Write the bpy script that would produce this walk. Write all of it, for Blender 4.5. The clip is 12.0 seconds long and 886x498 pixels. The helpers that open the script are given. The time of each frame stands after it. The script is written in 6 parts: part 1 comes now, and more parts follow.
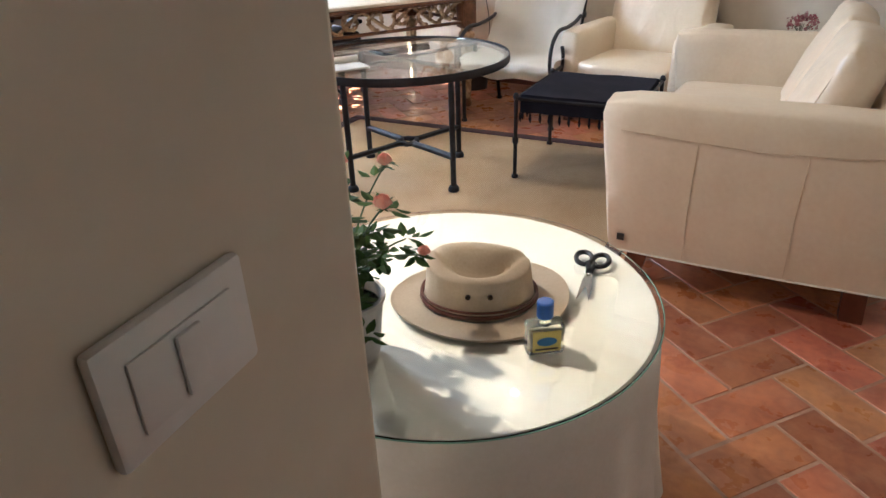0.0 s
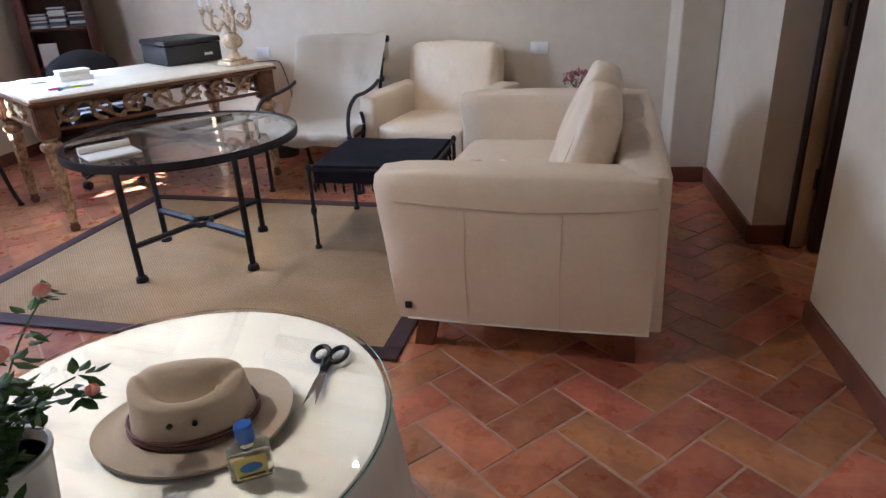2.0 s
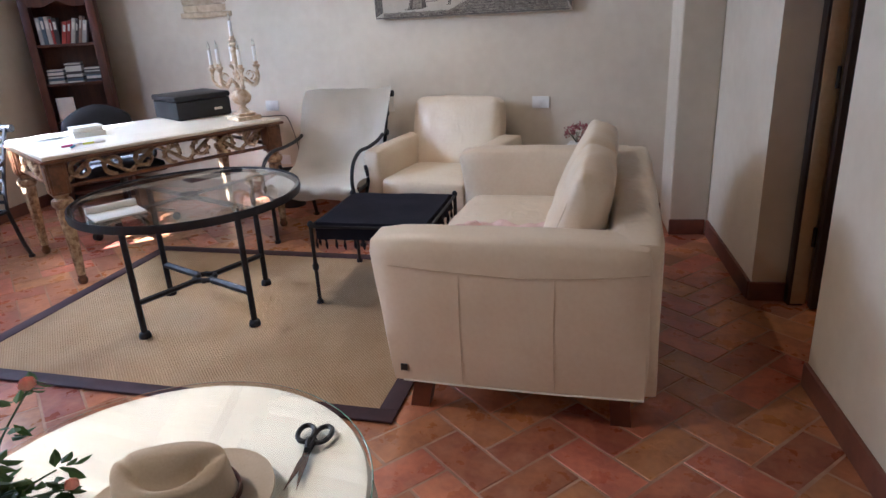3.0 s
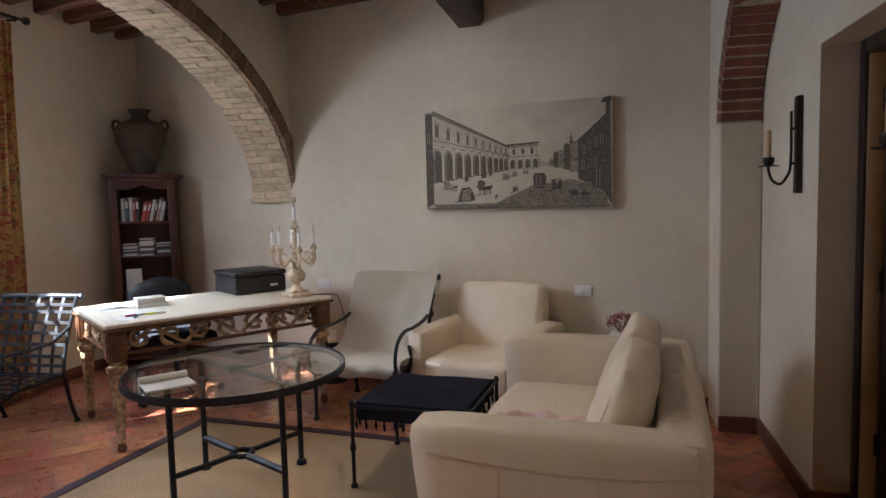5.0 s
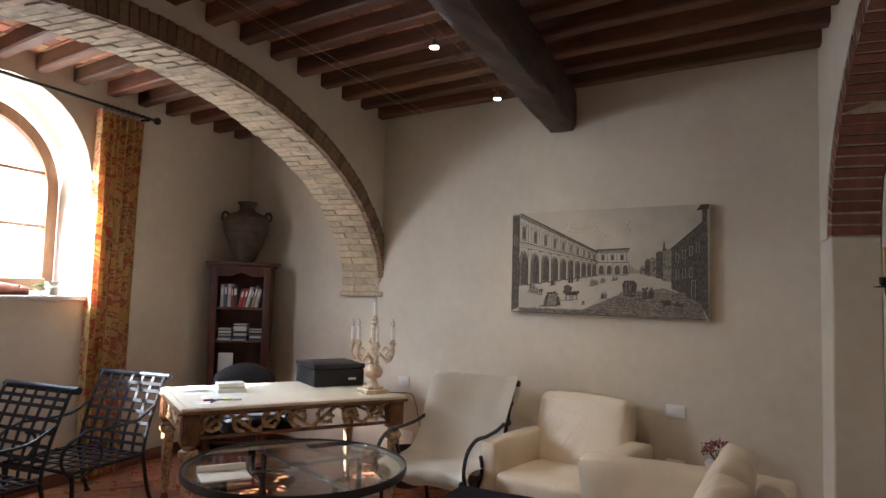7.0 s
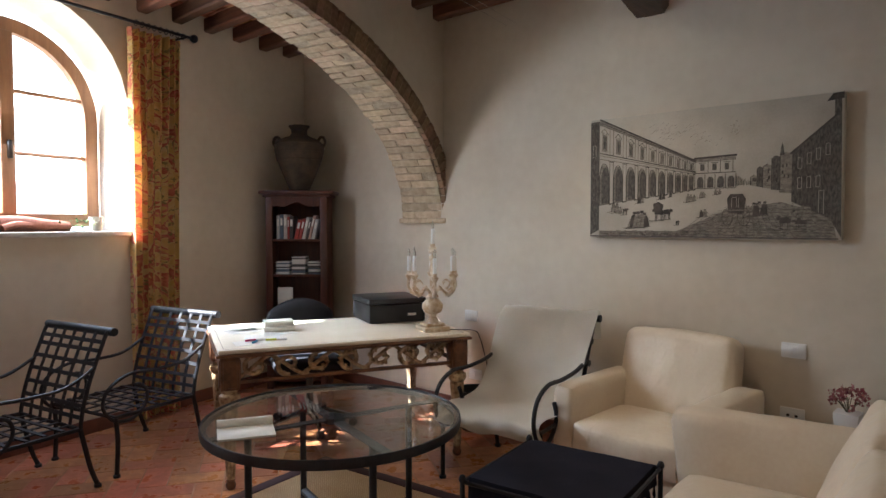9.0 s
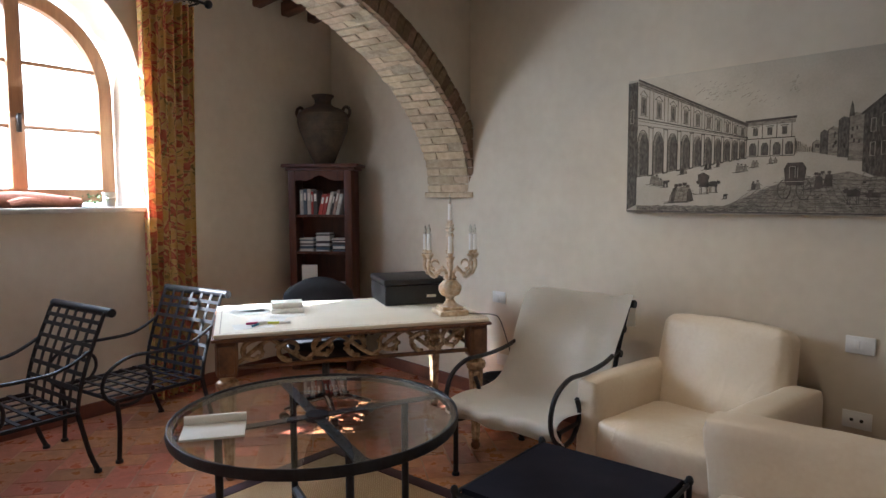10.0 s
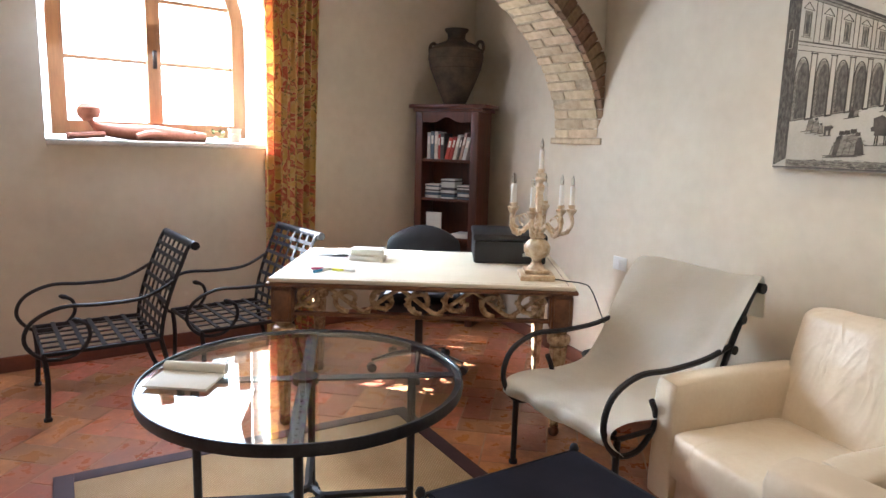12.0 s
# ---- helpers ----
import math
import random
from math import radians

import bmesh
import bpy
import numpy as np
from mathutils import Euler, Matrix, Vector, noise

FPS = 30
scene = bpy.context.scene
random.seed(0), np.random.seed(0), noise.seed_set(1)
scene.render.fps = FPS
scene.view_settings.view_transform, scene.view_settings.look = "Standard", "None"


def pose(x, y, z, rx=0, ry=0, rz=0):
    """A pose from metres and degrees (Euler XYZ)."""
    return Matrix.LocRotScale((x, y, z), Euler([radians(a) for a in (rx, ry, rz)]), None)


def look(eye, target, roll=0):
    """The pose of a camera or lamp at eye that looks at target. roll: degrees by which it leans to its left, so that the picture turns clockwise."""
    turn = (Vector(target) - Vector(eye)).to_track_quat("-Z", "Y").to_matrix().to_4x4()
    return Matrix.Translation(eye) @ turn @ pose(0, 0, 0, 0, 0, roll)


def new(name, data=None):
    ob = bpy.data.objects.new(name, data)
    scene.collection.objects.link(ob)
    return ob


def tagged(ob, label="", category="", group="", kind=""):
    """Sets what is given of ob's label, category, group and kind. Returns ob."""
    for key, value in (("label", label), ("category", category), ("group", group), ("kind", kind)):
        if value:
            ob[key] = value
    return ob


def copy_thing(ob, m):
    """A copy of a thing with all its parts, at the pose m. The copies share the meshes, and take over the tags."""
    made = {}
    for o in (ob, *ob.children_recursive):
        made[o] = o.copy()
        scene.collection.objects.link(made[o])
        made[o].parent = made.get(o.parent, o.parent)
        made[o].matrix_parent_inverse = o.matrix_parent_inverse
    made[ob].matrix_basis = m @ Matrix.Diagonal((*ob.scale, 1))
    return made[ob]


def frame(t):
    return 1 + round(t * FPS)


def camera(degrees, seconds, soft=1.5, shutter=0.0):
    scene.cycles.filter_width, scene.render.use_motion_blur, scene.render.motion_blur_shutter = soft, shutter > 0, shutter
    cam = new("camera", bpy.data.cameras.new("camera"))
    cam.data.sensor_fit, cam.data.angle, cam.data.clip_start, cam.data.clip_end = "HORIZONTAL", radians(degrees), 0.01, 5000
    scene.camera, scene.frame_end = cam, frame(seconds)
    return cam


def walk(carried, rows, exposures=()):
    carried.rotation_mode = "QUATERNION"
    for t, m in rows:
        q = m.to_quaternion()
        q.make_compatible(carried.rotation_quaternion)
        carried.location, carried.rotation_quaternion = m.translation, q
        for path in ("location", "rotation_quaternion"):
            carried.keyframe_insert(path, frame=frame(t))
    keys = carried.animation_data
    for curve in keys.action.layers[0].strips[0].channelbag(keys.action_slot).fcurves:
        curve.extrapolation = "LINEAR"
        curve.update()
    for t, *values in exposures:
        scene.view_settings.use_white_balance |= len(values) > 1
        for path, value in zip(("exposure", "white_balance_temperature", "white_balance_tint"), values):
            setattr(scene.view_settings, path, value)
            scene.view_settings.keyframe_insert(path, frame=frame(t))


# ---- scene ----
cam = camera(68.5, 12.0)
METRES, EYE, TILT, LEAN, TURN = 3.0, 1.4, 0.0, 0.0, 29.0
PATH = [
    (0, (0.267, 0.449, 1.257), (-0.757, 1.899, 0.335), -2.2),
    (0.5, (0.310, 0.501, 1.261), (-0.616, 2.019, 0.345), -1.7),
    (1, (0.362, 0.548, 1.278), (-0.522, 2.111, 0.397), -1.6),
    (1.5, (0.44, 0.597, 1.275), (-0.334, 2.244, 0.445), -2.3),
    (2, (0.476, 0.66, 1.306), (-0.205, 2.362, 0.506), -3.0),
    (2.5, (0.515, 0.694, 1.362), (-0.18, 2.395, 0.573), -3.3),
    (3, (0.531, 0.692, 1.396), (-0.194, 2.423, 0.705), -3.3),
    (3.1, (0.552, 0.681, 1.376), (-0.196, 2.437, 0.78), -3.2),
    (3.2, (0.57, 0.702, 1.342), (-0.199, 2.467, 0.802), -2.5),
    (5, (0.545, 0.637, 1.448), (-0.321, 2.433, 1.287), -1.5),
    (5.5, (0.55, 0.648, 1.453), (-0.351, 2.433, 1.395), -0.5),
    (6, (0.547, 0.641, 1.456), (-0.364, 2.422, 1.481), 0.2),
    (6.5, (0.55, 0.666, 1.455), (-0.422, 2.41, 1.571), 1.0),
    (6.7, (0.627, 0.713, 1.467), (-0.454, 2.391, 1.6), 2.1),
    (8.3, (0.439, 1.088, 1.451), (-0.785, 2.664, 1.574), 0.9),
    (8.5, (0.394, 1.133, 1.436), (-0.884, 2.671, 1.466), 0.6),
    (9, (0.375, 1.362, 1.435), (-0.966, 2.843, 1.356), -0.0),
    (9.5, (0.31, 1.544, 1.446), (-1.024, 3.032, 1.359), 0.1),
    (9.9, (0.32, 1.728, 1.438), (-1.106, 3.124, 1.298), -0.2),
    (10, (0.318, 1.782, 1.439), (-1.151, 3.13, 1.28), -0.2),
    (10.5, (0.354, 2.012, 1.415), (-1.243, 3.19, 1.173), 0.4),
    (11, (0.33, 2.226, 1.394), (-1.306, 3.324, 1.055), 0.7),
    (11.5, (0.312, 2.418, 1.408), (-1.334, 3.506, 1.075), 1.3),
    (12, (0.332, 2.627, 1.409), (-1.477, 3.418, 1.093), 1.6),
]
EXPOSURES = [(0.0, 4.1, 5000, 9), (0.5, 3.5, 4900, 10), (1.0, 3.2, 4750, 11), (2.0, 3.6, 4750, 14), (3.0, 3.6, 4800, 15), (5.0, 2.95, 5250, 13), (6.5, 3.1, 5400, 13), (8.5, 3.0, 5450, 12), (9.5, 3.0, 5250, 11), (10.5, 3.25, 5200, 10), (11.0, 3.7, 5250, 10), (12.0, 3.9, 5300, 10)]
walk(cam, [(t, look(eye, target, roll)) for t, eye, target, roll in PATH], EXPOSURES)

# ---- world, sun, large lights ----
world = bpy.data.worlds.new("sky")
scene.world = world
world.use_nodes = True
wn = world.node_tree
sky = wn.nodes.new("ShaderNodeTexSky")
sky.sky_type, sky.sun_disc = "NISHITA", False
SUN = Vector((0.816, 0.947, -1.107)).normalized()
sky.sun_elevation, sky.sun_rotation = math.asin(-SUN.z), math.atan2(-SUN.x, -SUN.y)
wn.links.new(sky.outputs[0], wn.nodes["Background"].inputs[0])
wn.nodes["Background"].inputs[1].default_value = 0.05
sun = new("sun", bpy.data.lights.new("sun", "SUN"))
sun.data.energy, sun.data.angle, sun.data.color = 5.0, radians(0.5), (1.0, 0.93, 0.82)
sun.rotation_mode = "QUATERNION"
sun.rotation_quaternion = SUN.to_track_quat("-Z", "Y")

ROOM = pose(0, 0, 0, 0, 0, 12.4)      # the long walls' direction; the picture wall runs along world x at y = 5.13
WY = 5.13
C12, S12 = math.cos(radians(12.4)), math.sin(radians(12.4))


def wall_y(xr):
    """The picture wall's place along the room's own y, at its own x."""
    return (WY - S12 * xr) / C12


def area(name, m, sx, sy, energy, color):
    ob = new(name, bpy.data.lights.new(name, "AREA"))
    ob.data.shape, ob.data.size, ob.data.size_y, ob.data.energy, ob.data.color = "RECTANGLE", sx, sy, energy, color
    ob.matrix_world = m
    return ob


area("window_sky", ROOM @ look((-3.78, 3.53, 2.05), (-2.45, 3.4, 0.1)), 1.0, 1.2, 4.1, (0.84, 0.92, 1.0))
area("window_ground", ROOM @ look((-3.80, 3.53, 2.0), (-2.3, 3.5, 3.3)), 1.0, 1.1, 2.6, (1.0, 0.93, 0.82))
area("near_window_sky", ROOM @ look((-3.78, 1.35, 1.2), (-0.5, 2.3, 0.35)), 0.9, 1.9, 0.3, (0.74, 0.87, 1.0))

# ---- materials ----


def mat(name, c1, c2=None, rough=0.6, scale=8.0, fine=60.0, bump=0.0, metal=0.0, spec=0.5, random_tint=0.0, island=False, stretch=(1, 1, 1), coat=0.0, bump_scale=None):
    m = bpy.data.materials.new(name)
    m.use_nodes = True
    nt = m.node_tree
    N, L = nt.nodes, nt.links
    b = N["Principled BSDF"]
    b.inputs["Roughness"].default_value, b.inputs["Metallic"].default_value = rough, metal
    b.inputs["Specular IOR Level"].default_value = spec
    b.inputs["Coat Weight"].default_value = coat
    co = N.new("ShaderNodeTexCoord")
    mp = N.new("ShaderNodeMapping")
    mp.inputs["Scale"].default_value = stretch
    L.new(co.outputs["Object"], mp.inputs[0])
    big, small = N.new("ShaderNodeTexNoise"), N.new("ShaderNodeTexNoise")
    for n, s in ((big, scale), (small, fine)):
        n.inputs["Scale"].default_value, n.inputs["Detail"].default_value = s, 5
        L.new(mp.outputs[0], n.inputs["Vector"])
    c2 = c2 or tuple(v * 0.8 for v in c1)
    mix = N.new("ShaderNodeMix")
    mix.data_type = "RGBA"
    mix.inputs["A"].default_value, mix.inputs["B"].default_value = (*c1, 1), (*c2, 1)
    add = N.new("ShaderNodeMath")
    add.operation = "MULTIPLY_ADD"
    L.new(small.outputs[0], add.inputs[0])
    add.inputs[1].default_value = 0.35
    ramp = N.new("ShaderNodeMapRange")
    ramp.inputs["From Min"].default_value, ramp.inputs["From Max"].default_value = 0.5, 0.85
    L.new(big.outputs[0], add.inputs[2])
    L.new(add.outputs[0], ramp.inputs["Value"])
    L.new(ramp.outputs[0], mix.inputs["Factor"])
    out = mix.outputs["Result"]
    if random_tint:
        hsv = N.new("ShaderNodeHueSaturation")
        src = N.new("ShaderNodeNewGeometry").outputs["Random Per Island"] if island else N.new("ShaderNodeObjectInfo").outputs["Random"]
        r1, r2 = N.new("ShaderNodeMapRange"), N.new("ShaderNodeMapRange")
        r1.inputs["To Min"].default_value, r1.inputs["To Max"].default_value = 1 - random_tint, 1 + random_tint
        L.new(src, r1.inputs["Value"])
        fr = N.new("ShaderNodeMath")
        fr.operation = "FRACT"
        mu = N.new("ShaderNodeMath")
        mu.operation = "MULTIPLY"
        mu.inputs[1].default_value = 7.31
        L.new(src, mu.inputs[0])
        L.new(mu.outputs[0], fr.inputs[0])
        r2.inputs["To Min"].default_value, r2.inputs["To Max"].default_value = 0.5 - random_tint * 0.05, 0.5 + random_tint * 0.06
        L.new(fr.outputs[0], r2.inputs["Value"])
        L.new(r1.outputs[0], hsv.inputs["Value"])
        L.new(r2.outputs[0], hsv.inputs["Hue"])
        L.new(out, hsv.inputs["Color"])
        out = hsv.outputs[0]
    L.new(out, b.inputs["Base Color"])
    if bump:
        bp = N.new("ShaderNodeBump")
        bp.inputs["Strength"].default_value, bp.inputs["Distance"].default_value = min(1, bump), 0.004
        if bump_scale:
            h = N.new("ShaderNodeTexNoise")
            h.inputs["Scale"].default_value, h.inputs["Detail"].default_value = bump_scale, 4
            L.new(mp.outputs[0], h.inputs["Vector"])
            L.new(h.outputs[0], bp.inputs["Height"])
        else:
            L.new(add.outputs[0], bp.inputs["Height"])
        L.new(bp.outputs[0], b.inputs["Normal"])
    return m


PLASTER = mat("plaster", (0.69, 0.62, 0.50), (0.60, 0.525, 0.41), 0.85, 1.3, 14, 0.35, bump_scale=9)
PLASTER_IN = mat("plaster_reveal", (0.70, 0.66, 0.58), (0.62, 0.57, 0.48), 0.85, 2, 14, 0.3, bump_scale=9)
TILE = mat("terracotta", (0.50, 0.185, 0.083), (0.32, 0.105, 0.052), 0.30, 9, 40, 0.7, random_tint=0.30, coat=0.10)
TILE_STUFF = mat("terracotta_far", (0.50, 0.185, 0.083), (0.32, 0.105, 0.052), 0.36, 9, 40, 0.7, random_tint=0.30, island=True, coat=0.06)
GROUT = mat("grout", (0.50, 0.33, 0.22), (0.34, 0.19, 0.12), 0.8, 6, 60, 0.4)


def cement_haze(m):
    """Adds the pale film of old cement that lies in patches on worn tiles."""
    nt = m.node_tree
    N, L = nt.nodes, nt.links
    b = N["Principled BSDF"]
    geo, n, r, mx = N.new("ShaderNodeNewGeometry"), N.new("ShaderNodeTexNoise"), N.new("ShaderNodeMapRange"), N.new("ShaderNodeMix")
    n.inputs["Scale"].default_value, n.inputs["Detail"].default_value, n.inputs["Roughness"].default_value = 9.0, 8, 0.60
    L.new(geo.outputs["Position"], n.inputs["Vector"])
    r.inputs["From Min"].default_value, r.inputs["From Max"].default_value, r.inputs["To Max"].default_value = 0.52, 0.80, 0.42
    L.new(n.outputs[0], r.inputs["Value"])
    mx.data_type = "RGBA"
    mx.inputs["B"].default_value = (0.56, 0.33, 0.20, 1)
    L.new(b.inputs["Base Color"].links[0].from_socket, mx.inputs["A"])
    L.new(r.outputs[0], mx.inputs["Factor"])
    L.new(mx.outputs["Result"], b.inputs["Base Color"])
    rr = N.new("ShaderNodeMapRange")
    rr.inputs["From Min"].default_value, rr.inputs["From Max"].default_value = 0.40, 0.70
    rr.inputs["To Min"].default_value, rr.inputs["To Max"].default_value = 0.26, 0.50
    L.new(n.outputs[0], rr.inputs["Value"])
    L.new(rr.outputs[0], b.inputs["Roughness"])


cement_haze(TILE)
cement_haze(TILE_STUFF)
SKIRT = mat("skirting_terracotta", (0.20, 0.075, 0.045), (0.13, 0.05, 0.035), 0.5, 8, 40, 0.2)
BRICK = mat("pale_brick", (0.60, 0.49, 0.335), (0.42, 0.315, 0.20), 0.9, 16, 70, 1.0, random_tint=0.16)
BRICK_RED = mat("red_brick", (0.22, 0.085, 0.05), (0.13, 0.05, 0.035), 0.9, 12, 60, 0.8, random_tint=0.2)
MORTAR = mat("mortar", (0.50, 0.42, 0.30), (0.30, 0.24, 0.165), 0.95, 20, 80, 0.6)
JOIST = mat("joist_wood", (0.17, 0.075, 0.035), (0.08, 0.035, 0.018), 0.65, 5, 40, 0.5, random_tint=0.2, stretch=(0.25, 3, 3))
BEAM = mat("beam_wood", (0.095, 0.050, 0.028), (0.025, 0.015, 0.010), 0.6, 5, 40, 1.0, stretch=(3, 0.25, 3))
CEIL_TILE = mat("ceiling_tile", (0.40, 0.17, 0.085), (0.24, 0.085, 0.045), 0.85, 6, 30, 0.3, random_tint=0.4, island=True)
LEATHER = mat("cream_leather", (0.78, 0.68, 0.53), (0.70, 0.58, 0.43), 0.34, 3, 60, 0.45, bump_scale=11)
LEATHER_BACK = mat("cream_suede", (0.62, 0.50, 0.35), (0.57, 0.45, 0.31), 0.8, 3, 90, 0.15)
CANVAS = mat("white_canvas", (0.88, 0.85, 0.78), (0.83, 0.79, 0.70), 0.6, 3, 160, 0.8, bump_scale=16)
IRON = mat("black_iron", (0.012, 0.012, 0.015), (0.022, 0.022, 0.026), 0.42, 20, 120, 0.25, metal=0.0, spec=0.28)
BLACK = mat("black_plastic", (0.012, 0.012, 0.014), (0.02, 0.02, 0.022), 0.45, 10, 80, 0.1)
NAVY = mat("navy_cloth", (0.010, 0.010, 0.018), (0.016, 0.016, 0.026), 0.95, 6, 300, 0.4, spec=0.2)
DARKWOOD = mat("dark_wood", (0.12, 0.035, 0.017), (0.055, 0.018, 0.010), 0.4, 5, 40, 0.25, stretch=(3, 3, 0.3))
FEETWOOD = mat("red_wood", (0.15, 0.045, 0.02), (0.08, 0.025, 0.012), 0.4, 5, 40, 0.2)
GILT = mat("worn_gilt", (0.56, 0.41, 0.235), (0.20, 0.105, 0.045), 0.5, 30, 90, 0.7)
GILT_DARK = mat("brown_gilt", (0.20, 0.085, 0.034), (0.08, 0.035, 0.016), 0.45, 14, 60, 0.4)
DESKTOP = mat("cream_desktop", (0.78, 0.72, 0.60), (0.72, 0.65, 0.52), 0.45, 4, 60, 0.1)
WHITE = mat("white_paint", (0.80, 0.79, 0.75), (0.74, 0.73, 0.70), 0.45, 5, 60, 0.05)
PAPER = mat("paper", (0.82, 0.80, 0.74), (0.76, 0.74, 0.67), 0.8, 10, 100, 0.05)
RUG = mat("sisal", (0.74, 0.57, 0.37), (0.64, 0.47, 0.29), 0.95, 4, 220, 0.9, spec=0.1)


def weave_marks(m, scale=42.0):
    """Adds the diagonal ribs of a woven mat to a material."""
    nt = m.node_tree
    N, L = nt.nodes, nt.links
    b = N["Principled BSDF"]
    co = N.new("ShaderNodeTexCoord")
    w1, w2 = N.new("ShaderNodeTexWave"), N.new("ShaderNodeTexWave")
    for w, s_, d in ((w1, scale, "DIAGONAL"), (w2, scale * 2.3, "X")):
        w.bands_direction = d
        w.inputs["Scale"].default_value, w.inputs["Distortion"].default_value, w.inputs["Detail Scale"].default_value = s_, 1.2, 3
        L.new(co.outputs["Object"], w.inputs["Vector"])
    mu = N.new("ShaderNodeMath")
    mu.operation = "MULTIPLY"
    L.new(w1.outputs["Fac"], mu.inputs[0])
    L.new(w2.outputs["Fac"], mu.inputs[1])
    src = b.inputs["Base Color"].links[0].from_socket
    mx = N.new("ShaderNodeMix")
    mx.data_type = "RGBA"
    mx.blend_type = "MULTIPLY"
    mx.inputs["B"].default_value = (0.66, 0.58, 0.48, 1)
    iv = N.new("ShaderNodeMath")
    iv.operation = "SUBTRACT"
    iv.inputs[0].default_value = 0.8
    L.new(mu.outputs[0], iv.inputs[1])
    L.new(iv.outputs[0], mx.inputs["Factor"])
    L.new(src, mx.inputs["A"])
    L.new(mx.outputs["Result"], b.inputs["Base Color"])
    bp = N.new("ShaderNodeBump")
    bp.inputs["Distance"].default_value = 0.004
    L.new(mu.outputs[0], bp.inputs["Height"])
    L.new(bp.outputs[0], b.inputs["Normal"])


weave_marks(RUG)


def leather_creases(m):
    """Adds soft long wrinkles under the fine grain of a leather."""
    nt = m.node_tree
    N, L = nt.nodes, nt.links
    b = N["Principled BSDF"]
    fine = b.inputs["Normal"].links[0].from_node
    co, n, rg = N.new("ShaderNodeTexCoord"), N.new("ShaderNodeTexNoise"), N.new("ShaderNodeMath")
    mp = N.new("ShaderNodeMapping")
    mp.inputs["Scale"].default_value = (1.0, 1.0, 0.45)
    n.inputs["Scale"].default_value, n.inputs["Detail"].default_value, n.inputs["Distortion"].default_value = 6.0, 2.5, 1.1
    L.new(co.outputs["Object"], mp.inputs[0])
    L.new(mp.outputs[0], n.inputs["Vector"])
    rg.operation = "PINGPONG"
    rg.inputs[1].default_value = 0.16
    L.new(n.outputs[0], rg.inputs[0])
    bp = N.new("ShaderNodeBump")
    bp.inputs["Strength"].default_value, bp.inputs["Distance"].default_value = 0.38, 0.04
    L.new(rg.outputs[0], bp.inputs["Height"])
    L.new(bp.outputs[0], fine.inputs["Normal"])


leather_creases(LEATHER)
RUGEDGE = mat("rug_border", (0.055, 0.022, 0.028), (0.035, 0.015, 0.022), 0.7, 10, 120, 0.4)
CLOTH = mat("tablecloth", (0.80, 0.77, 0.70), (0.72, 0.68, 0.60), 0.85, 5, 120, 0.15)
FRAMEWOOD = mat("window_wood", (0.30, 0.15, 0.065), (0.20, 0.095, 0.04), 0.5, 6, 40, 0.2, stretch=(3, 3, 0.4))
TERRA = mat("amphora_clay", (0.10, 0.070, 0.043), (0.042, 0.031, 0.022), 0.85, 9, 50, 0.8)
CHROME = mat("chrome", (0.75, 0.75, 0.76), (0.7, 0.7, 0.7), 0.12, 5, 50, 0, metal=1.0)
LEATHER_PLAIN = mat("cream_leather_smooth", (0.78, 0.68, 0.53), (0.70, 0.58, 0.43), 0.38, 3, 60, 0.4, bump_scale=14)
DARKBRASS = mat("dark_bronze", (0.05, 0.035, 0.025), (0.03, 0.022, 0.016), 0.4, 10, 60, 0.2, metal=0.7)


def glass(name, color=(1, 1, 1), ior=1.45, rough=0.0):
    m = bpy.data.materials.new(name)
    m.use_nodes = True
    b = m.node_tree.nodes["Principled BSDF"]
    b.inputs["Base Color"].default_value, b.inputs["Roughness"].default_value = (*color, 1), rough
    b.inputs["Transmission Weight"].default_value, b.inputs["IOR"].default_value = 1.0, ior
    return m


GLASS = glass("clear_glass", (0.93, 0.98, 0.96))


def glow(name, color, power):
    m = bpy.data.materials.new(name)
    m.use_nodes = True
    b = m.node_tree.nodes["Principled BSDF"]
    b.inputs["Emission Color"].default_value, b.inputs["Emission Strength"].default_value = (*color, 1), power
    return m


# ---- mesh helpers ----


def box(bm, x0, y0, z0, x1, y1, z1, m=None, bevel=0.0, seg=2):
    vs = [bm.verts.new((x, y, z)) for x in (x0, x1) for y in (y0, y1) for z in (z0, z1)]
    fs = [bm.faces.new([vs[i] for i in f]) for f in ((0, 1, 3, 2), (4, 6, 7, 5), (0, 4, 5, 1), (2, 3, 7, 6), (0, 2, 6, 4), (1, 5, 7, 3))]
    if bevel:
        es = list({e for f in fs for e in f.edges})
        r = bmesh.ops.bevel(bm, geom=es, offset=bevel, segments=seg, profile=0.5, affect="EDGES")
        vs = [v for v in r["verts"] if v.is_valid]
    if m is not None:
        bmesh.ops.transform(bm, matrix=m, verts=vs)
    return vs


